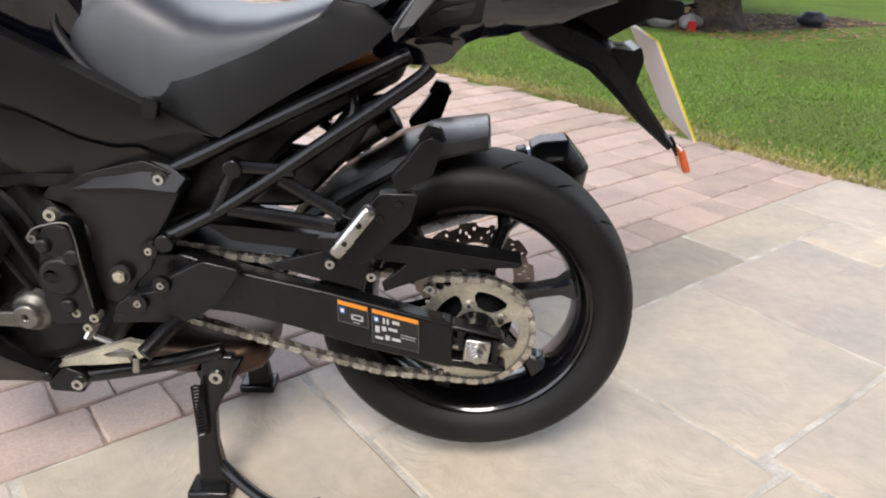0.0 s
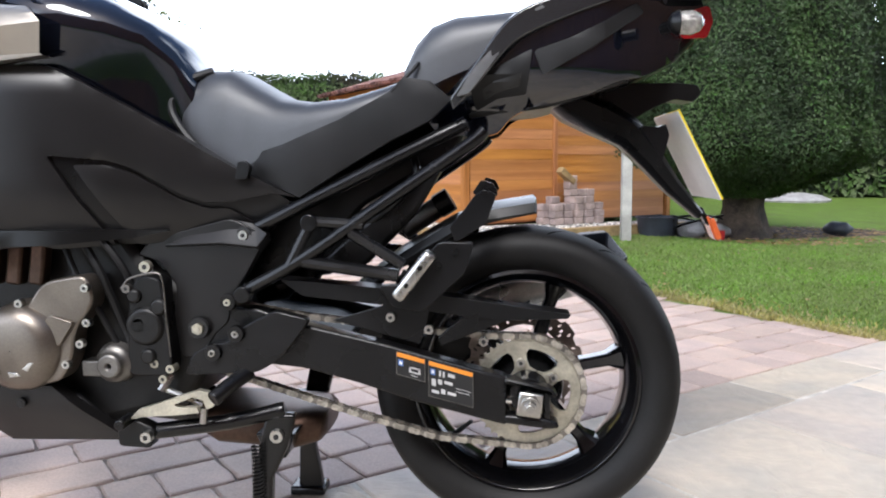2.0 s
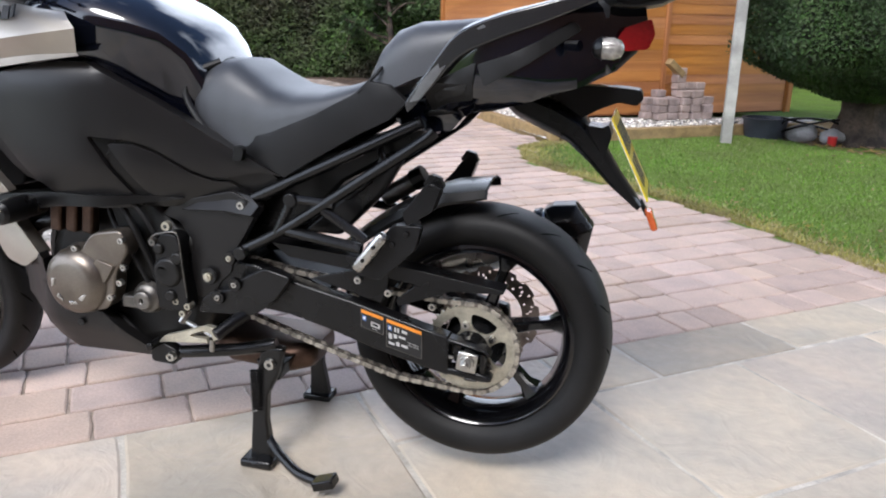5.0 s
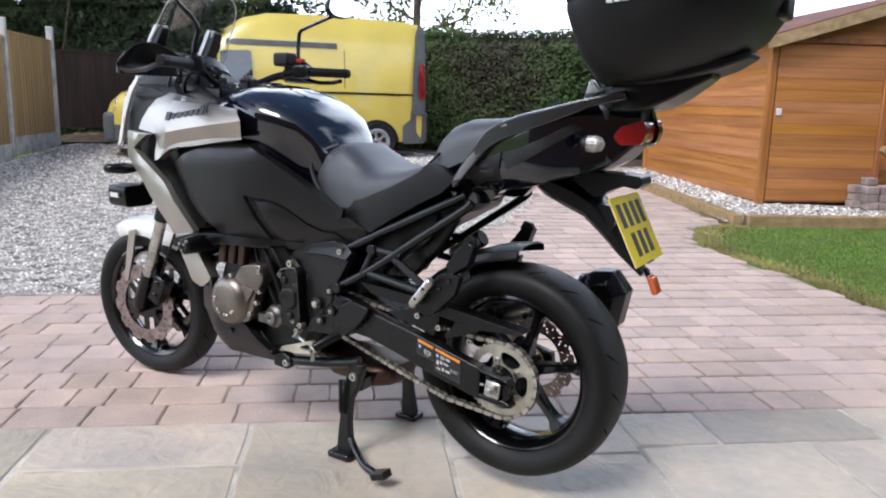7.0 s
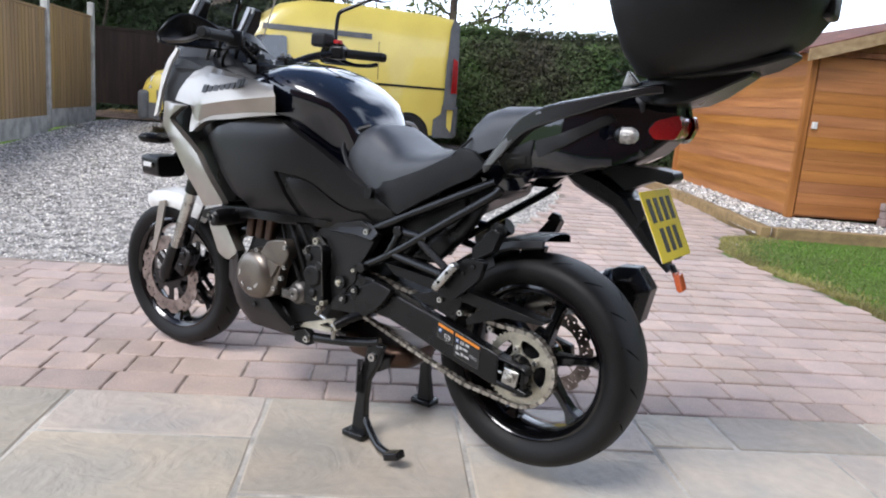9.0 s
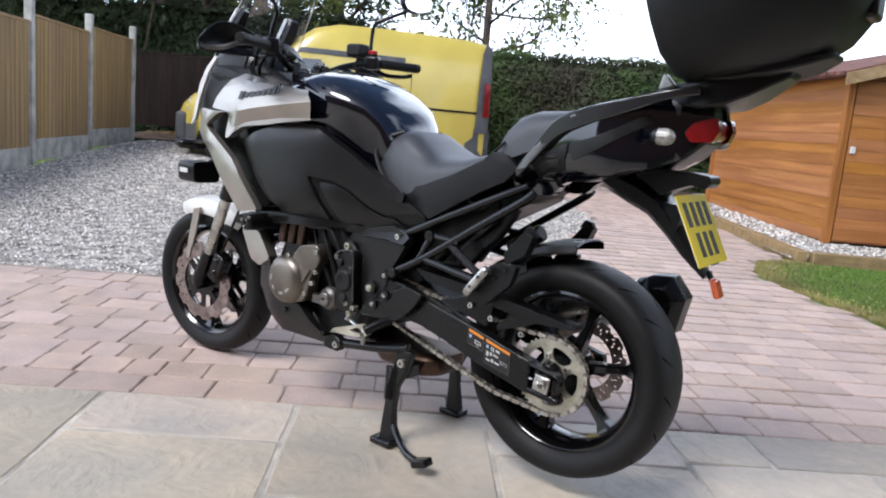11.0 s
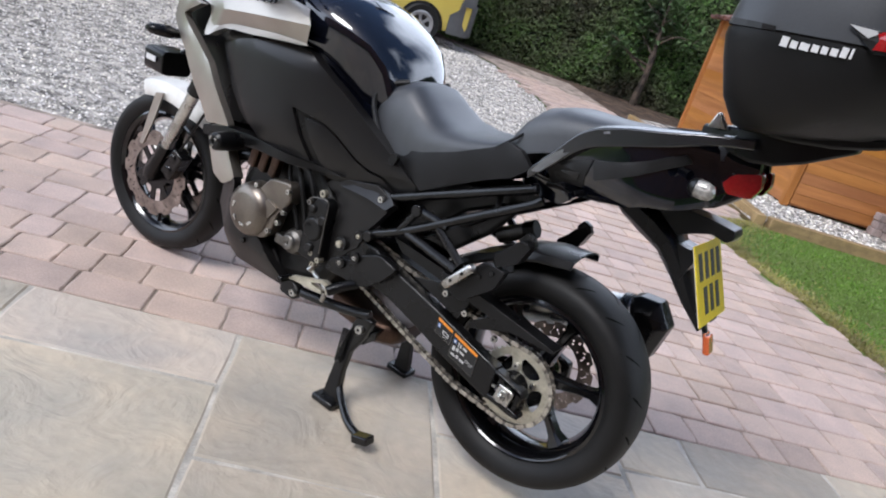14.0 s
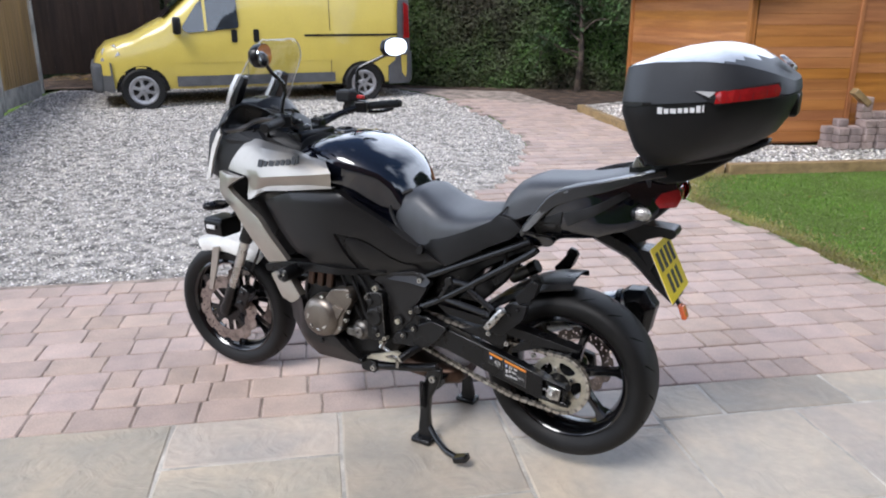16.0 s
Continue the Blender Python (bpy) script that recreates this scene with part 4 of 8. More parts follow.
lathe(bm, (0, 0, 0), [(0.01, 0), (0.17, 0), (0.17, 0.06), (0.09, 0.12), (0.08, 0.55), (0.12, 0.62), (0.26, 0.68), (0.28, 0.74), (0.24, 0.74), (0.01, 0.70)], 24)
bath = tagged(part("bird_bath", bm, "concrete"), "pale stone bird bath on the far lawn", "bird bath")
bath.matrix_world = Matrix.Translation((8.0, 13.5, 0.0)) @ Matrix.Rotation(radians(90), 4, "X")

# neighbour's roof showing over the shed
house = thing("neighbour_house", (3.4, 22.0, 0), "neighbouring house with a grey hipped tile roof behind the hedge", "house")
bm = bmesh.new()
box(bm, (4.4, 24.5, 1.6), (9, 6, 3.2))
part("wall", bm, "brick", house)
bm = bmesh.new()
b4 = [(-0.6, 21.0, 3.1), (9.4, 21.0, 3.1), (9.4, 28, 3.1), (-0.6, 28, 3.1)]
t2 = [(2.2, 24.5, 5.0), (6.6, 24.5, 5.0)]
vb = [bm.verts.new(p) for p in b4]
vt = [bm.verts.new(p) for p in t2]
for f in ((vb[0], vb[1], vt[1], vt[0]), (vb[1], vb[2], vt[1]), (vb[2], vb[3], vt[0], vt[1]), (vb[3], vb[0], vt[0]), (vb[3], vb[2], vb[1], vb[0])):
    bm.faces.new(f)
part("roof", bm, "tile", house, "grey tiled hipped roof")

# the house behind the camera: plain brick wall closing the patio
bm = bmesh.new()
wl0, wl1 = Vector(flat(-9, -4.6)), Vector(flat(9, -4.6))
mid = (wl0 + wl1) / 2
box(bm, (mid.x, mid.y, 2.6), ((wl1 - wl0).length, 0.3, 5.4), Matrix.Rotation(math.atan2(D2.y, D2.x), 3, "Z"))
tagged(part("wall_house", bm, "brick"), "plain red-brown brick house wall closing the patio", "wall", "", "structure")


# ---- the fence ----
def fence_run(posts, z0, height, material, with_posts=True, label="", board=0.125):
    ob = thing("fence", (*posts[0], rise(*posts[0])), label, "fence", "garden fences")
    for (x1, y1), (x2, y2) in zip(posts, posts[1:]):
        a, b = Vector((x1, y1)), Vector((x2, y2))
        t = (b - a).normalized()
        ang = math.atan2(t.y, t.x)
        ln = (b - a).length - 0.1
        h = rise(*((a + b) / 2)) + z0
        rot = Matrix.Rotation(ang, 3, "Z")
        if with_posts:
            bm = bmesh.new()
            c = (a + b) / 2
            box(bm, (c.x, c.y, h + 0.1), (ln, 0.05, 0.28), rot)
            part("gravel_board", bm, "concrete", ob, "grey concrete gravel board", bevel=0.006)
        k = int(ln / board)
        me = None
        for i in range(k):
            p = a + t * (0.05 + (i + 0.5) * ln / k)
            if me is None:
                bm = bmesh.new()
                box(bm, (0, 0, 0), (ln / k * 1.08, 0.016, height), Matrix.Rotation(ang + 0.03, 3, "Z"))
                o = part("board", bm, material, ob)
                me = o.data
            else:
                o = new("board", me)
                o.parent = ob
                o.matrix_parent_inverse = Matrix.Translation(-ob.location)
            o.location = (p.x, p.y, h + 0.24 + height / 2)
        bm = bmesh.new()
        c = (a + b) / 2
        box(bm, (c.x, c.y, h + 0.26 + height), (ln, 0.05, 0.035), rot)
        part("top_rail", bm, material, ob)
    if with_posts:
        for x, y in posts:
            bm = bmesh.new()
            h = rise(x, y) + z0
            box(bm, (x, y, h + 0.98), (0.1, 0.1, 2.0), Matrix.Rotation(ang, 3, "Z"))
            part("post", bm, "concrete", ob, "pale concrete post", bevel=0.01)
    return ob


FENCE = [(-5.95, -0.49), (-7.42, 1.05), (-8.89, 2.59), (-10.36, 4.13), (-11.79, 5.69)]
fence_run(FENCE, 0.0, 1.5, "fence", True, "feather-edge timber fence between concrete posts")
fence_run([(-12.6, 5.9), (-11.2, 8.0), (-9.4, 10.4)], 0.0, 1.35, "fence_shaded", False, "low timber fence with tree shade put into its dark colour")
fence_run([(-7.4, 10.6), (-5.0, 11.6), (-2.6, 12.4)], -0.1, 0.55, "fence_shaded", False, "low picket fence under the hedge, shade in its dark brown", 0.09)


# ---- the van ----
VF, VR = Vector((-8.90, 5.50)), Vector((-6.80, 8.32))
vdir = (VF - VR).normalized()
vang = math.atan2(vdir.y, vdir.x)
VZ = 0.12
van = thing("van", (VR.x, VR.y, VZ), "yellow high-roof panel van with grey bumpers parked on gravel", "van")
VM = Matrix.Translation((VR.x, VR.y, VZ)) @ Matrix.Rotation(vang, 4, "Z") @ Matrix.Diagonal((1, -1, 1, 1))
VW = 0.93
WB = (VF - VR).length


# van frame: x from the rear wheel towards the nose, y = 0 on the near side, y > 0 away on the driver's left
def vbody():
    """Stations along the van: x, roof height, lower edge, half width at waist and at roof."""
    return ((-0.84, 2.16, 0.36, 0.84, 0.74), (-0.79, 2.30, 0.34, 0.90, 0.77), (-0.5, 2.34, 0.33, 0.93, 0.79), (1.0, 2.36, 0.33, 0.93, 0.80), (1.75, 2.34, 0.33, 0.93, 0.80),
            (2.12, 2.25, 0.33, 0.93, 0.78), (2.42, 2.04, 0.33, 0.93, 0.74), (2.76, 1.72, 0.33, 0.93, 0.74), (3.12, 1.38, 0.34, 0.92, 0.78), (3.55, 1.15, 0.35, 0.90, 0.80), (3.95, 1.03, 0.36, 0.86, 0.78), (4.10, 0.88, 0.38, 0.76, 0.66), (4.17, 0.70, 0.40, 0.66, 0.55))


bm = bmesh.new()
sections = []
for x, top, low, wst, wr in vbody():
    x = x * WB / 3.5
    waist = min(1.15, low + (top - low) * 0.55)
    half = [(wst - 0.03, low), (wst, low + 0.15), (wst + 0.004, waist * 0.75), (wst, waist), (wst * 0.5 + wr * 0.5 + 0.02, waist + (top - waist) * 0.55), (wr, top - (top - low) * 0.06), (wr - 0.12, top - 0.01), (0.25, top + 0.01)]
    loop = half + [(-a, b) for a, b in half[::-1]]
    sections.append([(x, VW + a, b) for a, b in loop])
rings(bm, sections)
bm.transform(VM)
body = part("body", bm, "van", van, "yellow painted body", 40)


def vpanel(name, outline, material, parent=van, proud=0.006, label="", side=-1):
    """A piece lying on the near side of the van, its outline in x and height."""
    bm = bmesh.new()

    def yy(x, z):
        top = np.interp(x * 3.5 / WB, [s[0] for s in vbody()], [s[1] for s in vbody()])
        wst = np.interp(x * 3.5 / WB, [s[0] for s in vbody()], [s[3] for s in vbody()])
        wr = np.interp(x * 3.5 / WB, [s[0] for s in vbody()], [s[4] for s in vbody()])
        waist = min(1.15, 0.33 + (top - 0.33) * 0.55)
        if z <= waist:
            half = wst + 0.002
        else:
            mid = waist + (top - waist) * 0.55
            half = np.interp(z, [waist, mid, top - (top - 0.33) * 0.06], [wst, wst * 0.5 + wr * 0.5 + 0.02, wr])
        return VW - half - proud

    tmp = bmesh.new()
    shell(tmp, outline, lambda x, z: -5 + yy(x, z), 0.006, 0.25, 0.02)
    for v in tmp.verts:
        v.co.y += 5
    tmp.transform(VM)
    return part(name, tmp, material, parent, label, 40)


for wx, nm in ((0.0, "rear_wheel"), (WB, "front_wheel")):
    for yy0 in (0.0, 2 * VW - 0.22):
        c = Vector((wx, yy0 + 0.075, 0.33))
        bm = bmesh.new()
        lathe(bm, c, [(0.21, -0.09), (0.30, -0.11), (0.325, -0.08), (0.33, 0), (0.325, 0.08), (0.30, 0.11), (0.21, 0.09)], 36)
        bm.transform(VM)
        tyre = part(nm, bm, "rubber", van, "black tyre")
        bm = bmesh.new()
        lathe(bm, c, [(0.02, -0.070), (0.075, -0.062), (0.17, -0.066), (0.17, 0.0), (0.02, 0.0)], 24)
        bm.transform(VM)
        part("wheel_disc", bm, "plastic", tyre, "dark wheel disc")
        bm = bmesh.new()
        lathe(bm, c, [(0.012, -0.096), (0.055, -0.092), (0.072, -0.074), (0.05, -0.05), (0.012, -0.05)], 24)
        lathe(bm, c, [(0.152, -0.072), (0.160, -0.086), (0.200, -0.102), (0.218, -0.098), (0.218, -0.05), (0.16, -0.05)], 36)
        for k in range(6):
            a = k * math.pi / 3 + 0.3
            ux, uz = math.cos(a), math.sin(a)
            rings(bm, [[(c.x + ux * d - uz * e, c.y + f, c.z + uz * d + ux * e) for e, f in ((-w, -0.06), (-w * 0.7, g), (w * 0.7, g), (w, -0.06))] for d, w, g in ((0.05, 0.034, -0.090), (0.105, 0.026, -0.084), (0.168, 0.044, -0.090))])
        bm.transform(VM)
        part("wheel_trim", bm, "wheel_silver", tyre, "silver wheel trim with six openings")
    vpanel("wheel_arch", [(wx + 0.385 * math.cos(a), 0.31 + 0.385 * math.sin(a)) for a in np.linspace(0, math.pi, 18)], "plastic", van, 0.004)
vpanel("front_bumper", [(WB + 0.40, 0.30), (WB + 0.62, 0.34), (WB + 0.64, 0.74), (WB + 0.42, 0.75)], "van_grey", label="grey plastic bumper", proud=0.03)
bm = bmesh.new()
box(bm, (WB + 0.62, VW, 0.52), (0.18, 1.62, 0.44))
bm.transform(VM)
part("bumper_front", bm, "van_grey", van, bevel=0.06, segs=3)
vpanel("rear_bumper", [(-0.86, 0.30), (-0.45, 0.30), (-0.45, 0.60), (-0.58, 0.70), (-0.60, 0.86), (-0.86, 0.86)], "van_grey", label="grey plastic bumper corner", proud=0.02)
bm = bmesh.new()
box(bm, (-0.86, VW, 0.58), (0.14, 1.7, 0.54))
bm.transform(VM)
part("bumper_rear", bm, "van_grey", van, bevel=0.05, segs=3)
vpanel("rear_pillar", [(-0.86, 0.78), (-0.60, 0.78), (-0.62, 1.5), (-0.68, 2.1), (-0.74, 2.30), (-0.86, 2.2)], "van_grey", label="dark grey rear corner", proud=0.06)
vpanel("tail_lamp", [(-0.85, 1.06), (-0.72, 1.06), (-0.74, 1.64), (-0.84, 1.60)], "lens_red", label="tall red tail lamp", proud=0.075)
vpanel("side_moulding", [(0.5, 0.37), (WB - 0.5, 0.37), (WB - 0.5, 0.525), (0.5, 0.525)], "van_grey", label="grey side moulding", proud=0.02)
vpanel("slide_rail", [(-0.62, 1.10), (0.98, 1.10), (1.0, 1.135), (-0.62, 1.135)], "plastic", label="black sliding-door rail", proud=0.012)
vpanel("roof_rail", [(0.68, 1.82), (2.42, 1.82), (2.40, 1.905), (0.68, 1.905)], "van_grey", label="grey roof gutter rail", proud=0.02)
win = [(2.02 * WB / 3.5, 1.24), (2.80 * WB / 3.5, 1.17), (2.88 * WB / 3.5, 1.24), (2.62 * WB / 3.5, 1.60), (2.48 * WB / 3.5, 1.72), (2.04 * WB / 3.5, 1.74)]
vpanel("side_window", rounded(win, 0.05), "glass", label="dark cab window", proud=0.03)
vpanel("window_post", [(2.50 * WB / 3.5, 1.20), (2.54 * WB / 3.5, 1.195), (2.54 * WB / 3.5, 1.68), (2.50 * WB / 3.5, 1.72)], "van", proud=0.045)
for x0 in (1.72, 2.06):
    vpanel("door_handle", rounded([(x0, 1.02), (x0 + 0.09, 1.02), (x0 + 0.09, 1.22), (x0, 1.22)], 0.03), "plastic", label="black door handle", proud=0.02)
for x0 in (1.92, 0.55):
    vpanel("door_gap", [(x0, 0.45), (x0 + 0.012, 0.45), (x0 + 0.012, 1.80), (x0, 1.80)], "mark", proud=0.003)
vpanel("waist_crease", [(0.5, 0.72), (WB - 0.5, 0.72), (WB - 0.5, 0.735), (0.5, 0.735)], "van", proud=0.012)
bm = bmesh.new()
box(bm, (2.95 * WB / 3.5, -0.10, 1.28), (0.12, 0.20, 0.26))
bm.transform(VM)
part("door_mirror", bm, "plastic", van, "black door mirror", bevel=0.04, segs=3)
vpanel("headlamp", [(WB + 0.28, 0.86), (WB + 0.56, 0.76), (WB + 0.52, 0.95), (WB + 0.34, 1.02)], "lens_clear", label="clear headlamp", proud=0.02)
bm = bmesh.new()
ws = [(2.42, 0.22, 2.04), (2.42, 2 * VW - 0.22, 2.04), (3.12, 2 * VW - 0.18, 1.38), (3.12, 0.18, 1.38)]
bm.faces.new([bm.verts.new((x * WB / 3.5, y, z + 0.025)) for x, y, z in ws])
bm.transform(VM)
part("windscreen", bm, "glass", van)


# ---- the motorcycle: nose towards -x, its left side towards -y ----
RX, RZ = 0.015, 0.357
FX, FZ = -1.622, 0.302
BK = thing("motorcycle", (-0.70, 0, 0), "black and silver sports-touring motorcycle standing on its centre stand", "motorcycle")


def bolt(c, r, parent, material="steel", out=0.008, way=-1):
    """A round-headed bolt, its socket's shade coloured black on the face."""
    bm = bmesh.new()
    c = Vector(c)
    cyl(bm, c, c + Vector((0, way * out, 0)), r, r * 0.9, 12)
    cyl(bm, c + Vector((0, way * out * 0.6, 0)), c + Vector((0, way * (out + 0.0004), 0)), r * 0.46, r * 0.44, 6)
    ob = part("bolt", bm, material, parent)
    if material != "black_metal":
        ob.data.materials.append(M["mark"])
        for f in ob.data.polygons:
            if f.center.y * way > (c.y + way * (out + 0.0002)) * way:
                f.material_index = 1
    return ob


def wheel(cx, cz, r, half, rim_r, name, spoke_a, hub):
    c = (cx, 0, cz)
    h = half
    bm = bmesh.new()
    prof = [(rim_r + 0.004, -h * 0.70), (rim_r + 0.022, -h * 0.88), (rim_r + (r - rim_r) * 0.5, -h), (r - 0.026, -h * 0.96), (r - 0.012, -h * 0.80), (r - 0.004, -h * 0.48), (r, 0)]
    prof = prof + [(a, -b) for a, b in prof[-2::-1]] + [(rim_r - 0.004, h * 0.5), (rim_r - 0.004, -h * 0.5)]
    lathe(bm, c, prof, 96)
    tyre = part(name + "_tyre", bm, "rubber", BK, "black road tyre with groove shade in dark strips", 50)
    # slanted tread grooves: near-black strips on the surface, groove shade in their colour
    for s in (-1, 1):
        for k in range(18):
            a = 2 * math.pi * (k + 0.25 * s) / 18
            bm = bmesh.new()
            loops = []
            for t in range(5):
                yy = s * h * (0.25 + 0.62 * t / 4)
                rr = np.interp(abs(yy) / h, [0, 0.48, 0.80, 0.96], [r, r - 0.004, r - 0.012, r - 0.026]) + 0.0006
                aa = a + 0.16 * t / 4
                w = 0.013 * (1 - abs(t - 2) / 3.2)
                loops.append([(cx + rr * math.cos(aa - w), yy, cz + rr * math.sin(aa - w)), (cx + rr * math.cos(aa + w), yy, cz + rr * math.sin(aa + w))])
            rings(bm, loops, closed=False, caps=False)
            part("tread_groove", bm, "groove", tyre)
    bm = bmesh.new()
    q = h * 0.74
    lathe(bm, c, [(rim_r + 0.012, -q), (rim_r + 0.002, -q - 0.004), (rim_r - 0.010, -q + 0.006), (rim_r - 0.020, -q * 0.5), (rim_r - 0.026, 0), (rim_r - 0.020, q * 0.5), (rim_r - 0.010, q - 0.006), (rim_r + 0.002, q + 0.004), (rim_r + 0.012, q), (rim_r - 0.006, q * 0.5), (rim_r - 0.010, 0), (rim_r - 0.006, -q * 0.5)], 80)
    rim = part(name + "_rim", bm, "rim", BK, "gloss black alloy rim")
    for k in range(6):
        a = radians(spoke_a + 60 * k)
        ux, uz = math.cos(a), math.sin(a)
        px, pz = -uz, ux
        loops = []
        for d, w, t in ((0.03, 0.024, 0.030), (0.07, 0.016, 0.026), (0.13, 0.012, 0.020), (rim_r - 0.05, 0.013, 0.022), (rim_r - 0.016, 0.028, 0.034)):
            loops.append([(cx + ux * d + px * w * e, t * f, cz + uz * d + pz * w * e) for e, f in ((-1, -0.7), (-0.6, -1), (0.6, -1), (1, -0.7), (1, 0.7), (0.6, 1), (-0.6, 1), (-1, 0.7))])
        bm = bmesh.new()
        rings(bm, loops)
        part("spoke", bm, "rim", rim)
    bm = bmesh.new()
    lathe(bm, c, [(0.012, -hub), (0.045, -hub), (0.055, -hub * 0.6), (0.05, 0), (0.055, hub * 0.6), (0.045, hub), (0.012, hub)], 32)
    part("hub", bm, "rim", rim)
    bm = bmesh.new()
    a = radians(spoke_a + 210)
    v = Vector((cx + (rim_r - 0.026) * math.cos(a), 0, cz + (rim_r - 0.026) * math.sin(a)))
    e = Vector((cx + (rim_r - 0.07) * math.cos(a), -0.012, cz + (rim_r - 0.07) * math.sin(a)))
    cyl(bm, v, v.lerp(e, 0.5), 0.006, 0.005, 10)
    cyl(bm, v.lerp(e, 0.5), e, 0.0045, 0.0045, 10)
    part("valve", bm, "plastic", rim)
    return tyre, rim


rear_tyre, rear_rim = wheel(RX, RZ, 0.315, 0.092, 0.222, "rear", 12, 0.07)
front_tyre, front_rim = wheel(FX, FZ, 0.300, 0.062, 0.220, "front", 25, 0.05)
turned = [front_tyre, front_rim]


def disc(c, y, r0, r1, name, parent, holes=True, petals=12):
    """A brake disc with wavy rim and real drilled holes."""
    bm = bmesh.new()
    na, nr = 120, 5
    grid = []
    for i in range(na):
        a = 2 * math.pi * i / na
        wav = 1 + 0.035 * (1 if (i % (na // petals)) < na // petals * 0.6 else -1)
        grid.append([(r0 + (r1 * wav - r0) * j / nr, a) for j in range(nr + 1)])
    for side in (-0.0022, 0.0022):
        vs = [[bm.verts.new((c[0] + r * math.cos(a), y + side, c[1] + r * math.sin(a))) for r, a in col] for col in grid]
        for i in range(na):
            for j in range(nr):
                if holes and ((i % 5 == 0 and j == 3) or (i % 5 == 2 and j == 1) or (i % 10 == 3 and j == 2)):
                    continue
                q = (i + 1) % na
                bm.faces.new((vs[i][j], vs[i][j + 1], vs[q][j + 1], vs[q][j]))
    return part(name, bm, "disc", parent, "drilled steel brake disc", 0)


disc((RX, RZ), 0.098, 0.085, 0.125, "rear_brake_disc", BK)
for s in (-1, 1):
    d = disc((FX, FZ), s * 0.078, 0.105, 0.155, "front_brake_disc", BK)
    turned.append(d)
    bm = bmesh.new()
    star = []
    for k in range(8):
        for o, r in ((-0.20, 0.060), (-0.10, 0.112), (0.10, 0.112), (0.20, 0.060)):
            a = k * math.pi / 4 + o
            star.append((FX + r * math.cos(a), FZ + r * math.sin(a)))
    prism(bm, star, s * 0.069, s * 0.075)
    part("disc_carrier", bm, "black_metal", d)

# sprocket with teeth and windows
SY = -0.122
bm = bmesh.new()
teeth = []
for k in range(43):
    for o, r in ((0.0, 0.1045), (0.32, 0.1045), (0.5, 0.1105), (0.64, 0.1105), (0.84, 0.1045)):
        a = 2 * math.pi * (k + o) / 43
        teeth.append((r * math.cos(a), r * math.sin(a)))
inner = [(0.084 * math.cos(2 * math.pi * i / len(teeth)), 0.084 * math.sin(2 * math.pi * i / len(teeth))) for i in range(len(teeth))]
rowsv = []
for yy in (SY - 0.0035, SY + 0.0035):
    rowsv.append(([bm.verts.new((RX + x, yy, RZ + z)) for x, z in teeth], [bm.verts.new((RX + x, yy, RZ + z)) for x, z in inner]))
(o0, i0), (o1, i1) = rowsv
for i in range(len(teeth)):
    j = (i + 1) % len(teeth)
    bm.faces.new((o0[i], o0[j], i0[j], i0[i]))
    bm.faces.new((o1[i], i1[i], i1[j], o1[j]))
    bm.faces.new((o0[i], o1[i], o1[j], o0[j]))
    bm.faces.new((i0[i], i0[j], i1[j], i1[i]))
sprocket = part("rear_sprocket", bm, "zinc", BK, "zinc-plated rear sprocket", 20)
for k in range(5):
    a = radians(30 + 72 * k)
    bm = bmesh.new()
    lp = []
    for d, w in ((0.036, 0.026), (0.046, 0.015), (0.060, 0.0125), (0.074, 0.014), (0.086, 0.026)):
        lp.append([(RX + d * math.cos(a) - e * w * math.sin(a), yy, RZ + d * math.sin(a) + e * w * math.cos(a)) for e, yy in ((-1, SY - 0.0034), (1, SY - 0.0034), (1, SY + 0.0034), (-1, SY + 0.0034))])
    rings(bm, lp)
    part("sprocket_arm", bm, "zinc", sprocket, angle=20)
    bolt((RX + 0.058 * math.cos(a), SY - 0.003, RZ + 0.058 * math.sin(a)), 0.0095, sprocket, "steel", 0.009)
bm = bmesh.new()
lathe(bm, (RX, SY + 0.02, RZ), [(0.02, -0.055), (0.034, -0.055), (0.040, -0.03), (0.044, -0.020), (0.070, 0.010), (0.075, 0.035), (0.02, 0.035)], 36)
part("cush_hub", bm, "black_metal", sprocket)

# chain: a link every 15.9 mm along its run
run = [Vector((-0.62, SY, 0.535)), Vector((-0.43, SY, 0.503)), Vector((-0.20, SY, 0.477)), Vector((-0.06, SY, 0.467))]
run += [Vector((RX + 0.1095 * math.cos(radians(a)), SY, RZ + 0.1095 * math.sin(radians(a)))) for a in range(92, -102, -6)]
run += [Vector((-0.16, SY, 0.262)), Vector((-0.30, SY, 0.300)), Vector((-0.42, SY, 0.336)), Vector((-0.62, SY, 0.398))]
bm = bmesh.new()
tube(bm, run, 0.003, 6, 1)
chain = part("drive_chain", bm, "link_dark", BK, "oily steel drive chain")
link_mesh = []
for wide in (0.0095, 0.0072):
    bm = bmesh.new()
    for s in (-1, 1):
        out = [(0.0122 * math.cos(t), 0.0082 * math.sin(t) * (0.50 + 0.50 * min(1, 1.6 * abs(math.cos(t))))) for t in np.linspace(0, 2 * math.pi, 14, endpoint=False)]
        prism(bm, out, s * wide - 0.0009, s * wide + 0.0009)
    cyl(bm, (-0.0079, -wide, 0), (-0.0079, wide, 0), 0.0045, None, 8)
    bmesh.ops.recalc_face_normals(bm, faces=bm.faces[:])
    me = bpy.data.meshes.new("link")
    bm.to_mesh(me)
    bm.free()
    me.materials.append(M["chain" if wide > 0.008 else "link_dark"])
    link_mesh.append(me)
seg_i, seg_d, n_link = 0, 0.0, 0
walked = 0.0
lens = [(b - a).length for a, b in zip(run, run[1:])]
total = sum(lens)
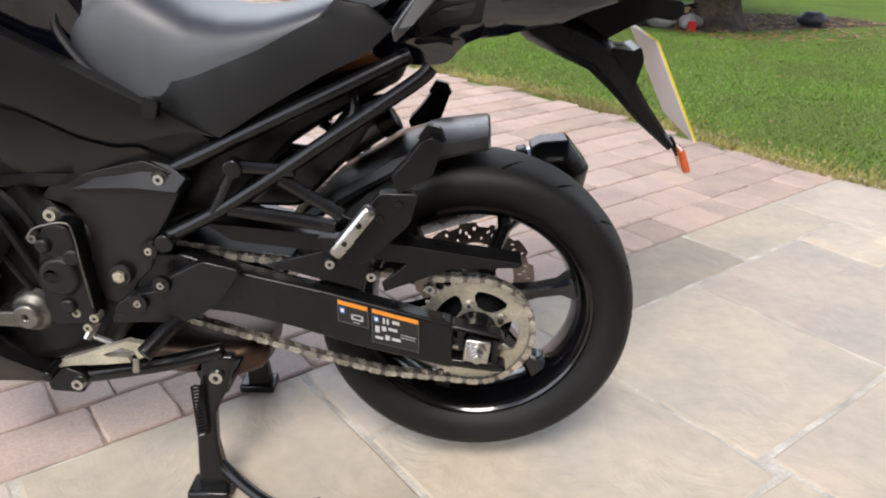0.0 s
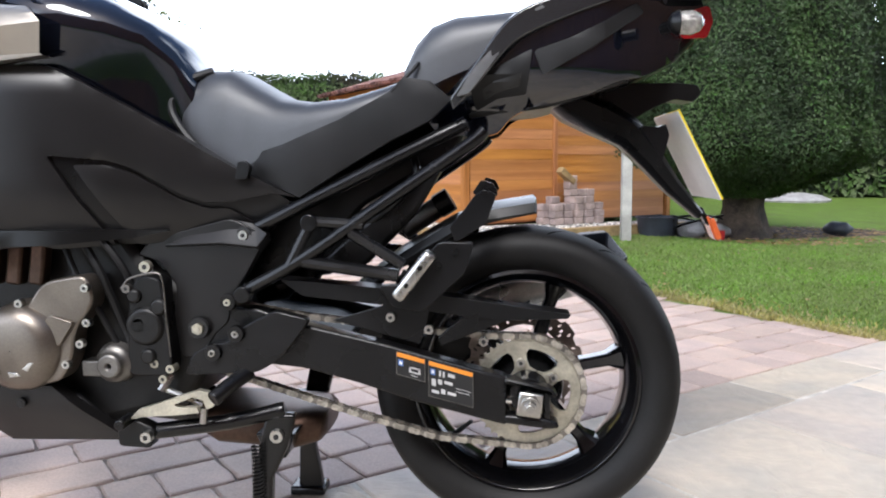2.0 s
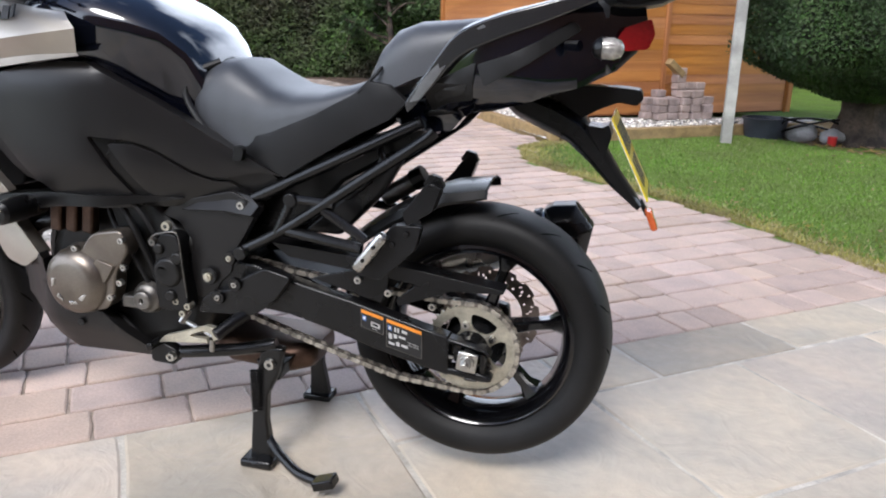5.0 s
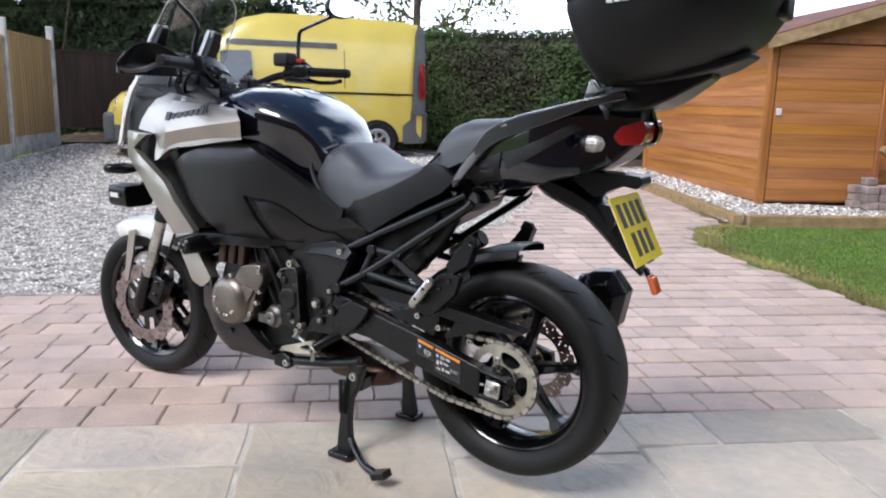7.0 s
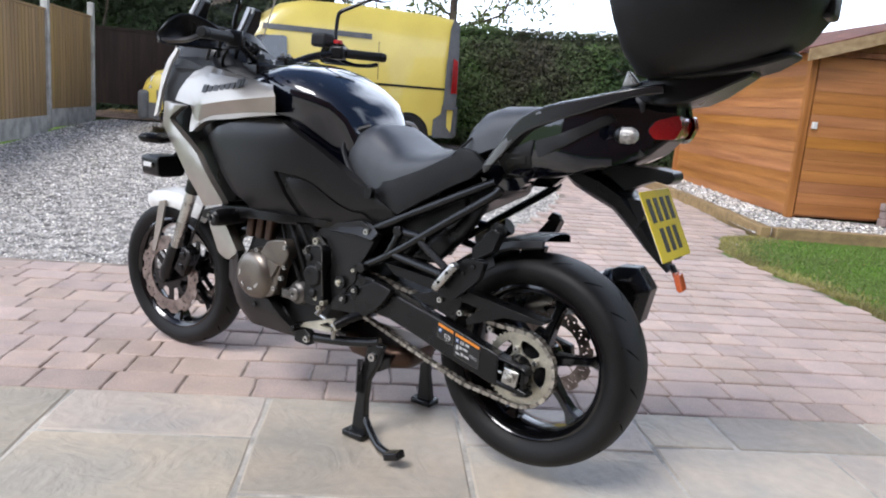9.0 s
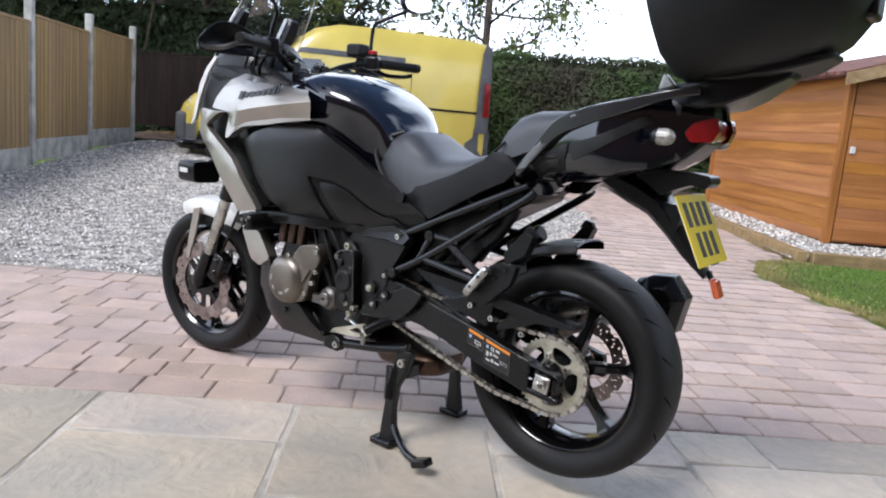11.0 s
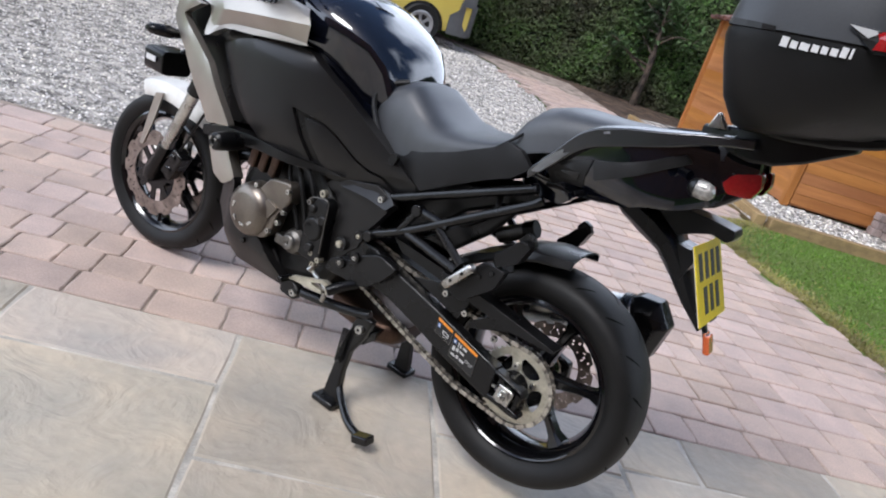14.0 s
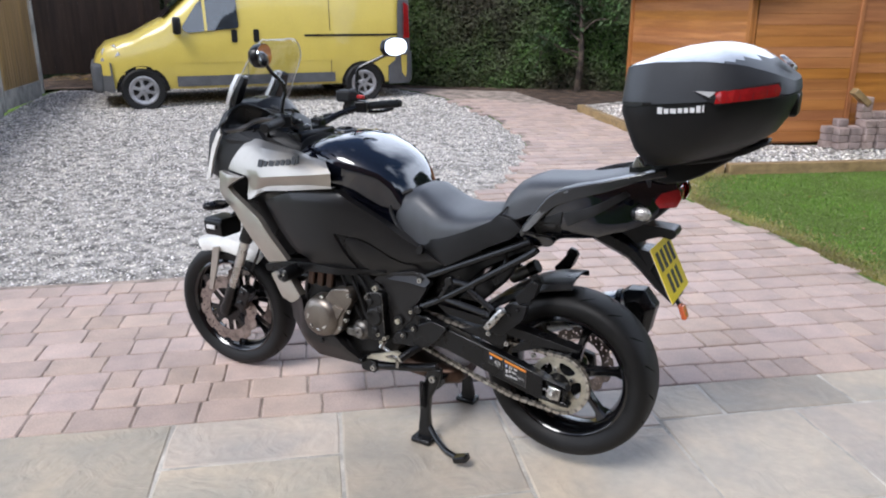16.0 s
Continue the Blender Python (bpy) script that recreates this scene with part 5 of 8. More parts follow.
while walked < total:
    rem = walked
    k = 0
    while k < len(lens) - 1 and rem > lens[k]:
        rem -= lens[k]
        k += 1
    a, b = run[k], run[k + 1]
    t = (b - a).normalized()
    p = a + t * rem
    lk = new("link", link_mesh[n_link % 2])
    lk.parent = chain
    lk.matrix_basis = Matrix.Translation(p) @ Matrix.Rotation(-math.atan2(t.z, t.x), 4, "Y")
    walked += 0.01588
    n_link += 1

# swingarm, both arms and the bridge between them
bm = bmesh.new()
arm = [(-0.62, 0.535), (-0.50, 0.525), (-0.40, 0.492), (-0.252, 0.458), (-0.070, 0.409), (-0.025, 0.398), (-0.025, 0.304), (-0.082, 0.318), (-0.208, 0.350), (-0.311, 0.383), (-0.416, 0.410), (-0.62, 0.43)]
prism(bm, arm, -0.176, -0.135)
prism(bm, [(-0.03, 0.397), (0.06, 0.377), (0.072, 0.362), (0.062, 0.357), (0.045, 0.374), (-0.03, 0.384)], -0.176, -0.137)
prism(bm, [(-0.03, 0.308), (0.052, 0.298), (0.075, 0.300), (0.072, 0.311), (0.05, 0.318), (-0.03, 0.325)], -0.176, -0.137)
prism(bm, [(0.045, 0.374), (0.058, 0.371), (0.058, 0.312), (0.045, 0.318)], -0.174, -0.140)
swing = part("swingarm", bm, "swing", BK, "black box-section swingarm", bevel=0.007, segs=3)
bm = bmesh.new()
prism(bm, arm + [], 0.115, 0.155)
prism(bm, [(-0.03, 0.397), (0.06, 0.377), (0.07, 0.31), (-0.03, 0.308)], 0.118, 0.150)
part("right_arm", bm, "swing", swing, bevel=0.006)
bm = bmesh.new()
prism(bm, [(-0.56, 0.50), (-0.40, 0.475), (-0.34, 0.45), (-0.36, 0.42), (-0.56, 0.42)], -0.102, 0.115)
part("bridge", bm, "vinyl_side", swing, bevel=0.01)
bm = bmesh.new()
box(bm, (RX + 0.004, -0.178, 0.347), (0.046, 0.014, 0.046), Matrix.Rotation(radians(8), 3, "Y"))
axle_block = part("axle_block", bm, "steel", swing, "square steel axle block", bevel=0.003)
bm = bmesh.new()
cyl(bm, (RX + 0.004, -0.184, 0.347), (RX + 0.004, -0.194, 0.347), 0.018, None, 24)
cyl(bm, (RX + 0.004, -0.190, 0.347), (RX + 0.004, -0.206, 0.347), 0.0135, 0.013, 6)
cyl(bm, (RX + 0.004, -0.2, 0.347), (RX + 0.004, -0.212, 0.347), 0.009, 0.0085, 14)
part("axle_nut", bm, "steel", swing, "bare steel axle nut", bevel=0.001)
bm = bmesh.new()
cyl(bm, (-0.055, -0.168, 0.350), (-0.015, -0.168, 0.349), 0.004, None, 8)
cyl(bm, (-0.055, -0.168, 0.350), (-0.046, -0.168, 0.350), 0.008, None, 6)
part("chain_adjuster", bm, "steel", swing)
cyl_bm = bmesh.new()
cyl(cyl_bm, (RX, -0.15, RZ - 0.004), (RX, 0.16, RZ - 0.004), 0.012, None, 16)
part("rear_axle", cyl_bm, "steel", BK)


def on_arm(x, f):
    """A place on the outer face of the swingarm: f from its lower to its upper edge."""
    lo = np.interp(x, [-0.416, -0.311, -0.208, -0.082], [0.410, 0.383, 0.350, 0.318])
    hi = np.interp(x, [-0.40, -0.252, -0.070], [0.492, 0.458, 0.409])
    return lo + (hi - lo) * f


def label_on_arm(x0, x1, f0, f1, material, name, parent=swing, y=-0.1772, label="", t=0.0006):
    bm = bmesh.new()
    prism(bm, [(x0, on_arm(x0, f0)), (x1, on_arm(x1, f0)), (x1, on_arm(x1, f1)), (x0, on_arm(x0, f1))], y - t, y)
    return part(name, bm, material, parent, label, 0)


for x0, x1, f0 in ((-0.233, -0.178, 0.46), (-0.172, -0.087, 0.20)):
    stick = label_on_arm(x0, x1, f0, 0.93, "alloy", "warning_label", label="small black and orange printed warning label")
    label_on_arm(x0 + 0.0012, x1 - 0.0012, f0 + 0.014, 0.92, "mark", "label_ground", stick, -0.1779, t=0.0003)
    label_on_arm(x0 + 0.0012, x1 - 0.0012, 0.835, 0.92, "mark_orange", "label_band", stick, -0.1783, t=0.0003)
    label_on_arm(x0 + 0.004, x0 + 0.013, 0.66, 0.78, "mark_blue", "label_sign", stick, -0.1783, t=0.0003)
    label_on_arm(x0 + 0.006, x0 + 0.011, 0.69, 0.75, "mark_white", "label_sign", stick, -0.1786, t=0.0003)
    if x1 - x0 < 0.06:
        signs = ((0.024, 0.046, 0.67, 0.70), (0.024, 0.028, 0.60, 0.70), (0.042, 0.046, 0.60, 0.70), (0.024, 0.046, 0.58, 0.61), (0.028, 0.040, 0.52, 0.535))
    else:
        signs = ((0.020, 0.024, 0.66, 0.78), (0.027, 0.031, 0.66, 0.78), (0.037, 0.050, 0.70, 0.77), (0.006, 0.014, 0.44, 0.58), (0.018, 0.026, 0.50, 0.60), (0.030, 0.046, 0.54, 0.60), (0.006, 0.020, 0.30, 0.36), (0.024, 0.032, 0.32, 0.42), (0.036, 0.052, 0.34, 0.40), (0.052, 0.080, 0.50, 0.512), (0.052, 0.078, 0.44, 0.452))
    for a, b, f1, f2 in signs:
        label_on_arm(x0 + a, x0 + b, f1, f2, "trim_silver", "label_line", stick, -0.1783, t=0.0003)

# chain guard and its bracket
bm = bmesh.new()
prism(bm, rounded([(-0.46, 0.580), (-0.22, 0.561), (0.096, 0.516), (0.090, 0.508), (-0.030, 0.503), (-0.14, 0.515), (-0.219, 0.527), (-0.416, 0.548)], 0.006), -0.162, -0.110)
part("chain_guard", bm, "plastic", BK, "black plastic chain guard", bevel=0.004)
bm = bmesh.new()
prism(bm, [(-0.15, 0.452), (-0.05, 0.492), (-0.02, 0.506), (-0.10, 0.516), (-0.155, 0.47)], -0.158, -0.150)
prism(bm, [(-0.36, 0.50), (-0.19, 0.455), (-0.175, 0.50), (-0.165, 0.575), (-0.22, 0.60), (-0.26, 0.53)], -0.158, -0.150)
part("guard_bracket", bm, "plastic", BK, bevel=0.002)
for x, z in ((-0.245, 0.508), (-0.172, 0.485), (-0.068, 0.463)):
    bolt((x, -0.158, z), 0.0095, BK, "steel", 0.009)

# hugger over the rear tyre: a broad thin blade, with a flap under it
bm = bmesh.new()
loops = []
for x, z, wd, th in ((-0.33, 0.548, 0.075, 0.02), (-0.24, 0.618, 0.088, 0.02), (-0.185, 0.652, 0.098, 0.018), (-0.13, 0.684, 0.105, 0.015), (-0.06, 0.708, 0.105, 0.012), (0.03, 0.722, 0.090, 0.007)):
    prof = [(-wd, -0.018), (-wd * 0.93, 0.0), (-wd * 0.55, 0.010), (0, 0.013), (wd * 0.55, 0.010), (wd * 0.93, 0.0), (wd, -0.018)]
    loops.append([(x, y, z + o) for y, o in prof] + [(x + 0.004, y * 0.97, z + o - th * 0.5) for y, o in prof[::-1]])
rings(bm, loops)
part("hugger", bm, "plastic", BK, "black plastic rear hugger blade", 30)
bm = bmesh.new()
loops = []
for ang, wd, rr in ((158, 0.085, 0.322), (142, 0.09, 0.323), (128, 0.09, 0.325), (116, 0.085, 0.328)):
    a = radians(ang)
    cs, sn = math.cos(a), math.sin(a)
    outer = [(-wd, -0.03), (-wd * 0.95, 0.0), (0, 0.012), (wd * 0.95, 0.0), (wd, -0.03)]
    loops.append([(RX + (rr + o) * cs, y, RZ + (rr + o) * sn) for y, o in outer] + [(RX + (rr + o - 0.004) * cs, y * 0.96, RZ + (rr + o - 0.004) * sn) for y, o in outer[::-1]])
rings(bm, loops)
part("hugger_flap", bm, "plastic_soft", BK, "", 30)

# passenger peg hangers, tube frames both sides
def hanger_side(s):
    y = s * 0.185
    bm = bmesh.new()
    tube(bm, [(-0.525, y * 0.96, 0.558), (-0.402, y, 0.626), (-0.229, y, 0.742), (-0.093, y * 0.97, 0.833), (-0.066, y * 0.95, 0.858)], 0.0125, 12, 6)
    ob = part("peg_hanger", bm, "black_metal", BK, "black tubular passenger peg hanger")
    for a, b, r in (((-0.435, y, 0.605), (-0.39, y, 0.690), 0.011), ((-0.39, y, 0.692), (-0.29, y, 0.686), 0.011), ((-0.405, y, 0.617), (-0.225, y * 1.03, 0.592), 0.0125), ((-0.315, y, 0.672), (-0.215, y * 1.03, 0.612), 0.0115)):
        bm = bmesh.new()
        tube(bm, [a, b], r, 10, 1)
        part("hanger_tube", bm, "black_metal", ob)
    bm = bmesh.new()
    prism(bm, rounded([(-0.262, 0.575), (-0.215, 0.575), (-0.15, 0.655), (-0.085, 0.655), (-0.10, 0.60), (-0.18, 0.525), (-0.235, 0.535)], 0.01), y - s * 0.012, y + s * 0.014)
    part("peg_mount", bm, "plastic", ob, bevel=0.004)
    for x, z in ((-0.39, 0.691), (-0.522, 0.555)):
        bm = bmesh.new()
        cyl(bm, (x, y - s * 0.012, z), (x, y + s * 0.016, z), 0.016, None, 16)
        part("boss", bm, "black_metal", ob, bevel=0.002)
    for x, z in ((-0.118, 0.637), (-0.150, 0.612)):
        bolt((x, y + s * 0.014, z), 0.007, ob, "black_metal", 0.006, s)
    # folded-up peg: rubber pad in an alloy shell
    bm = bmesh.new()
    box(bm, (0, 0, 0), (0.108, 0.028, 0.026))
    bm.transform(Matrix.Translation((-0.192, s * 0.225, 0.597)) @ Matrix.Rotation(radians(-52), 4, "Y"))
    peg = part("passenger_peg", bm, "steel", BK, "bare alloy passenger peg folded up", bevel=0.009, segs=3)
    # Black dots stand for the shade in the peg's small holes.
    for k in (-0.02, 0.02):
        bm = bmesh.new()
        cyl(bm, (k, s * 0.014, 0), (k, s * 0.0165, 0), 0.0045, None, 10)
        bm.transform(Matrix.Translation((-0.192, s * 0.225, 0.597)) @ Matrix.Rotation(radians(-52), 4, "Y"))
        part("peg_rivet", bm, "black_metal", peg)
    bm = bmesh.new()
    prism(bm, rounded([(-0.118, 0.655), (-0.062, 0.690), (-0.043, 0.742), (-0.066, 0.752), (-0.082, 0.742), (-0.104, 0.712), (-0.130, 0.684)], 0.006), y - s * 0.022, y + s * 0.016)
    part("heel_stop", bm, "plastic", ob, bevel=0.005)
    bm = bmesh.new()
    prism(bm, rounded([(-0.088, 0.744), (-0.072, 0.768), (-0.050, 0.762), (-0.040, 0.742), (-0.056, 0.728)], 0.004), y - s * 0.020, y - s * 0.002)
    part("heel_tab", bm, "plastic", ob, bevel=0.003)


hanger_side(-1)
hanger_side(1)
bm = bmesh.new()
tube(bm, [(-0.62, -0.15, 0.622), (-0.484, -0.163, 0.687), (-0.34, -0.163, 0.757), (-0.194, -0.160, 0.827), (-0.10, -0.150, 0.872)], 0.0135, 12)
pair("subframe", bm, "black_metal", BK, "black tubular subframe rails")
bm = bmesh.new()
prism(bm, [(-0.50, 0.74), (-0.25, 0.82), (-0.10, 0.87), (-0.12, 0.82), (-0.30, 0.72), (-0.42, 0.60), (-0.55, 0.55), (-0.62, 0.6)], -0.10, 0.10)
prism(bm, [(-0.40, 0.60), (-0.26, 0.72), (-0.20, 0.79), (-0.14, 0.80), (-0.20, 0.70), (-0.30, 0.60)], -0.13, -0.09)
part("under_seat_tray", bm, "plastic", BK, bevel=0.01)
# brake hose and shock behind the frame
bm = bmesh.new()
tube(bm, [(-0.20, -0.13, 0.81), (-0.195, -0.14, 0.775), (-0.225, -0.14, 0.738), (-0.27, -0.13, 0.700), (-0.34, -0.10, 0.655), (-0.40, -0.08, 0.60)], 0.008, 8)
part("hose", bm, "plastic", BK, "black rubber hose")
bm = bmesh.new()
lathe(bm, (0, 0, 0), [(0.012, -0.14)] + [(0.026 + 0.007 * (k % 2), -0.10 + 0.018 * k) for k in range(12)] + [(0.012, 0.14)], 18)
bm.transform(Matrix.Translation((-0.44, 0.02, 0.58)) @ Matrix.Rotation(radians(60), 4, "Y") @ Matrix.Rotation(radians(90), 4, "X"))
part("shock", bm, "black_metal", BK, "black shock absorber with coil spring")
bm = bmesh.new()
cyl(bm, (-0.245, 0.03, 0.660), (-0.170, 0.03, 0.708), 0.023, None, 18)
res = part("shock_adjuster", bm, "alloy", BK, "alloy adjuster knob", bevel=0.004)
bm = bmesh.new()
cyl(bm, (-0.172, 0.03, 0.707), (-0.142, 0.03, 0.726), 0.027, None, 10)
part("knob", bm, "plastic", res, bevel=0.003)

# heel plate and frame cover
bm = bmesh.new()
prism(bm, rounded([(-0.636, 0.401), (-0.621, 0.440), (-0.585, 0.462), (-0.55, 0.465), (-0.52, 0.495), (-0.458, 0.527), (-0.391, 0.511), (-0.432, 0.455), (-0.465, 0.425), (-0.495, 0.408)], 0.012), -0.206, -0.180)
heel = part("heel_plate", bm, "swing", BK, "black heel guard plate", bevel=0.004)
for x, z, r in ((-0.550, 0.541, 0.017), (-0.531, 0.484, 0.017), (-0.577, 0.447, 0.0175)):
    bolt((x, -0.190 if z > 0.5 else -0.206, z), r, heel, "black_metal", 0.010)
    bolt((x, -0.199 if z > 0.5 else -0.215, z), r * 0.42, heel, "zinc" if z > 0.5 else "steel", 0.004)
bm = bmesh.new()
prism(bm, rounded([(-0.70, 0.66), (-0.545, 0.698), (-0.474, 0.668), (-0.520, 0.59), (-0.548, 0.55), (-0.556, 0.50), (-0.585, 0.475), (-0.61, 0.43), (-0.65, 0.43), (-0.665, 0.50), (-0.655, 0.57), (-0.685, 0.615), (-0.73, 0.63)], 0.01), -0.180, -0.150)
plate_l = part("frame_cover", bm, "charcoal", BK, "dark grey frame side cover", bevel=0.006, segs=3)
bm = bmesh.new()
facet = [bm.verts.new(p) for p in ((-0.672, -0.190, 0.648), (-0.562, -0.196, 0.653), (-0.491, -0.194, 0.645), (-0.472, -0.188, 0.670), (-0.505, -0.172, 0.690), (-0.541, -0.168, 0.697), (-0.600, -0.172, 0.680))]
under = [bm.verts.new((v.co.x, -0.160, v.co.z - 0.012)) for v in facet]
bm.faces.new(facet)
for k in range(7):
    bm.faces.new((facet[k], facet[(k + 1) % 7], under[(k + 1) % 7], under[k]))
bmesh.ops.triangulate(bm, faces=[f for f in bm.faces if len(f.verts) > 4])
part("cover_facet", bm, "charcoal", plate_l, "", 25, bevel=0.002)
bolt((-0.519, -0.178, 0.667), 0.017, plate_l, "mark", 0.006)
bolt((-0.519, -0.182, 0.667), 0.010, plate_l, "steel", 0.008)
bm = bmesh.new()
cyl(bm, (-0.611, -0.18, 0.489), (-0.611, -0.200, 0.489), 0.0115, None, 6)
cyl(bm, (-0.611, -0.18, 0.489), (-0.611, -0.203, 0.489), 0.0055, None, 12)
part("pivot_nut", bm, "zinc", plate_l, "steel pivot nut")
bm = bmesh.new()
lathe(bm, (-0.611, -0.190, 0.489), [(0.012, 0.0), (0.012, -0.004), (0.019, -0.004), (0.021, 0.0)], 24)
part("pivot_ring", bm, "mark", plate_l)

# centre stand
stand = None
for s in (-1, 1):
    stand_bm = bmesh.new()
    y = s * 0.165
    loops = []
    for x, z, w, t, yy in ((-0.462, 0.318, 0.030, 0.013, y), (-0.478, 0.25, 0.028, 0.014, y), (-0.500, 0.19, 0.020, 0.013, y * 1.02), (-0.503, 0.12, 0.020, 0.013, y * 1.05), (-0.500, 0.06, 0.026, 0.014, y * 1.08), (-0.498, 0.015, 0.030, 0.015, y * 1.08)):
        loops.append([(x - w, yy - t, z), (x + w, yy - t, z), (x + w, yy + t, z), (x - w, yy + t, z)])
    rings(stand_bm, loops)
    leg = part("centre_stand" if s < 0 else "stand_leg", stand_bm, "black_metal", stand or BK, "black steel centre stand leg", bevel=0.006, segs=3)
    stand = stand or leg
for s in (-1, 1):
    bm = bmesh.new()
    box(bm, (-0.505, s * 0.185, 0.012), (0.085, 0.062, 0.022))
    part("stand_foot", bm, "black_metal", stand, bevel=0.006)
bm = bmesh.new()
tube(bm, [(-0.49, -0.175, 0.075), (-0.45, -0.195, 0.045), (-0.38, -0.235, 0.026), (-0.315, -0.262, 0.030)], 0.0125, 10)
box(bm, (-0.293, -0.270, 0.038), (0.055, 0.040, 0.024), Matrix.Rotation(radians(-20), 3, "Y"))
part("foot_lever", bm, "black_metal", stand, "black foot lever of the stand", bevel=0.004)
bm = bmesh.new()
cyl(bm, (-0.49, -0.15, 0.235), (-0.49, 0.15, 0.235), 0.012, None, 12)
prism(bm, [(-0.52, 0.27), (-0.44, 0.27), (-0.46, 0.22), (-0.50, 0.22)], -0.155, 0.155)
part("stand_bridge", bm, "black_metal", stand, bevel=0.004)
bolt((-0.468, -0.178, 0.276), 0.014, stand, "steel", 0.01)
bm = bmesh.new()
tube(bm, [(-0.505 + 0.0095 * math.cos(k * 0.9), -0.193 + 0.0095 * math.sin(k * 0.9), 0.15 + 0.00107 * k) for k in range(106)], 0.0022, 5, 1)
part("return_spring", bm, "black_metal", stand)

# side stand folded, linkage bar
bm = bmesh.new()
tube(bm, [(-0.455, -0.165, 0.325), (-0.55, -0.18, 0.305), (-0.67, -0.20, 0.292), (-0.735, -0.205, 0.285)], 0.016, 10)
side_stand = part("side_stand", bm, "black_metal", BK, "black folded side stand", bevel=0.003)
bm = bmesh.new()
prism(bm, rounded([(-0.765, 0.265), (-0.70, 0.262), (-0.69, 0.30), (-0.73, 0.318), (-0.765, 0.305)], 0.01), -0.225, -0.195)
part("stand_shoe", bm, "plastic", side_stand, bevel=0.006)
bolt((-0.705, -0.225, 0.287), 0.012, side_stand, "steel", 0.012)

# rider peg and gear lever
bm = bmesh.new()
tube(bm, [(-0.515, -0.19, 0.405), (-0.535, -0.225, 0.393), (-0.560, -0.262, 0.372)], 0.0155, 10, 4)
part("rider_peg", bm, "plastic", BK, "black rubber rider peg", bevel=0.003)
bm = bmesh.new()
prism(bm, rounded([(-0.738, 0.320), (-0.718, 0.340), (-0.663, 0.358), (-0.600, 0.380), (-0.574, 0.374), (-0.570, 0.350), (-0.585, 0.343), (-0.592, 0.360), (-0.612, 0.366), (-0.650, 0.350), (-0.640, 0.346), (-0.604, 0.346), (-0.600, 0.336), (-0.64, 0.331), (-0.71, 0.326)], 0.002), -0.232, -0.218)
lever = part("gear_lever", bm, "zinc", BK, "bare alloy gear lever", bevel=0.002)
bm = bmesh.new()
cyl(bm, (-0.742, -0.215, 0.319), (-0.742, -0.262, 0.319), 0.010, None, 14)
part("lever_rubber", bm, "plastic", lever, bevel=0.002)
bm = bmesh.new()
cyl(bm, (-0.592, -0.226, 0.345), (-0.595, -0.226, 0.315), 0.0075, None, 10)
cyl(bm, (-0.68, -0.205, 0.375), (-0.60, -0.21, 0.345), 0.006, None, 8)
cyl(bm, (-0.665, -0.20, 0.40), (-0.68, -0.215, 0.372), 0.008, None, 8)
part("link_rod", bm, "steel", lever)

# exhaust: collector under the engine and silencer on the right
bm = bmesh.new()
loops = []
for x, w, h, zc in ((-0.70, 0.05, 0.02, 0.275), (-0.66, 0.09, 0.032, 0.268), (-0.62, 0.105, 0.04, 0.258), (-0.46, 0.105, 0.042, 0.250), (-0.415, 0.085, 0.036, 0.255), (-0.40, 0.06, 0.024, 0.26)):
    loops.append([(x, w * math.copysign(abs(math.cos(a)) ** 0.6, math.cos(a)), zc + h * math.copysign(abs(math.sin(a)) ** 0.6, math.sin(a))) for a in np.linspace(0, 2 * math.pi, 24, endpoint=False)])
rings(bm, loops)
part("exhaust_collector", bm, "exhaust", BK, "heat-stained exhaust collector box", 40)
bm = bmesh.new()
for k, y in enumerate((-0.15, -0.05, 0.05, 0.15)):
    tube(bm, [(-1.00, y, 0.60), (-1.13, y, 0.55), (-1.16, y * 0.9, 0.42), (-1.10, y * 0.7, 0.36), (-0.98, y * 0.6, 0.305), (-0.80, y * 0.5, 0.295), (-0.66, y * 0.4, 0.275)], 0.020, 12)
part("header_pipe", bm, "black_metal", BK, "four dark exhaust header pipes")
bm = bmesh.new()
loops = []
for x, z, r in ((-0.42, 0.315, 0.030), (-0.34, 0.365, 0.032), (-0.29, 0.395, 0.048), (-0.18, 0.442, 0.060), (0.06, 0.528, 0.062), (0.165, 0.560, 0.060)):
    loops.append([(x - 0.3 * r * math.sin(a), 0.230 + r * math.cos(a), z + r * math.sin(a)) for a in np.linspace(0, 2 * math.pi, 24, endpoint=False)])
rings(bm, loops)
muff = part("silencer", bm, "steel", BK, "brushed steel silencer with black end cap", 40)
bm = bmesh.new()
cap = [(0.128, 0.622), (0.150, 0.634), (0.208, 0.640), (0.256, 0.582), (0.236, 0.474), (0.190, 0.462), (0.140, 0.500)]
mid_x, mid_z = 0.190, 0.560
rings(bm, [[(mid_x + (x - mid_x) * k, y, mid_z + (z - mid_z) * k) for x, z in cap] for y, k in ((0.163, 0.55), (0.172, 0.72), (0.196, 1.0), (0.258, 1.0), (0.284, 0.72), (0.292, 0.55))])
end_cap = part("end_cap", bm, "plastic", muff, "black faceted end cap", angle=20, bevel=0.004)
bm = bmesh.new()
lathe(bm, (0, 0, 0), [(0.062, -0.012), (0.066, -0.008), (0.066, 0.008), (0.062, 0.012)], 28)
bm.transform(Matrix.Translation((0.128, 0.228, 0.553)) @ Matrix.Rotation(radians(-17), 4, "Y") @ Matrix.Rotation(radians(90), 4, "Z"))
part("band", bm, "plastic", muff, "black band round the silencer")

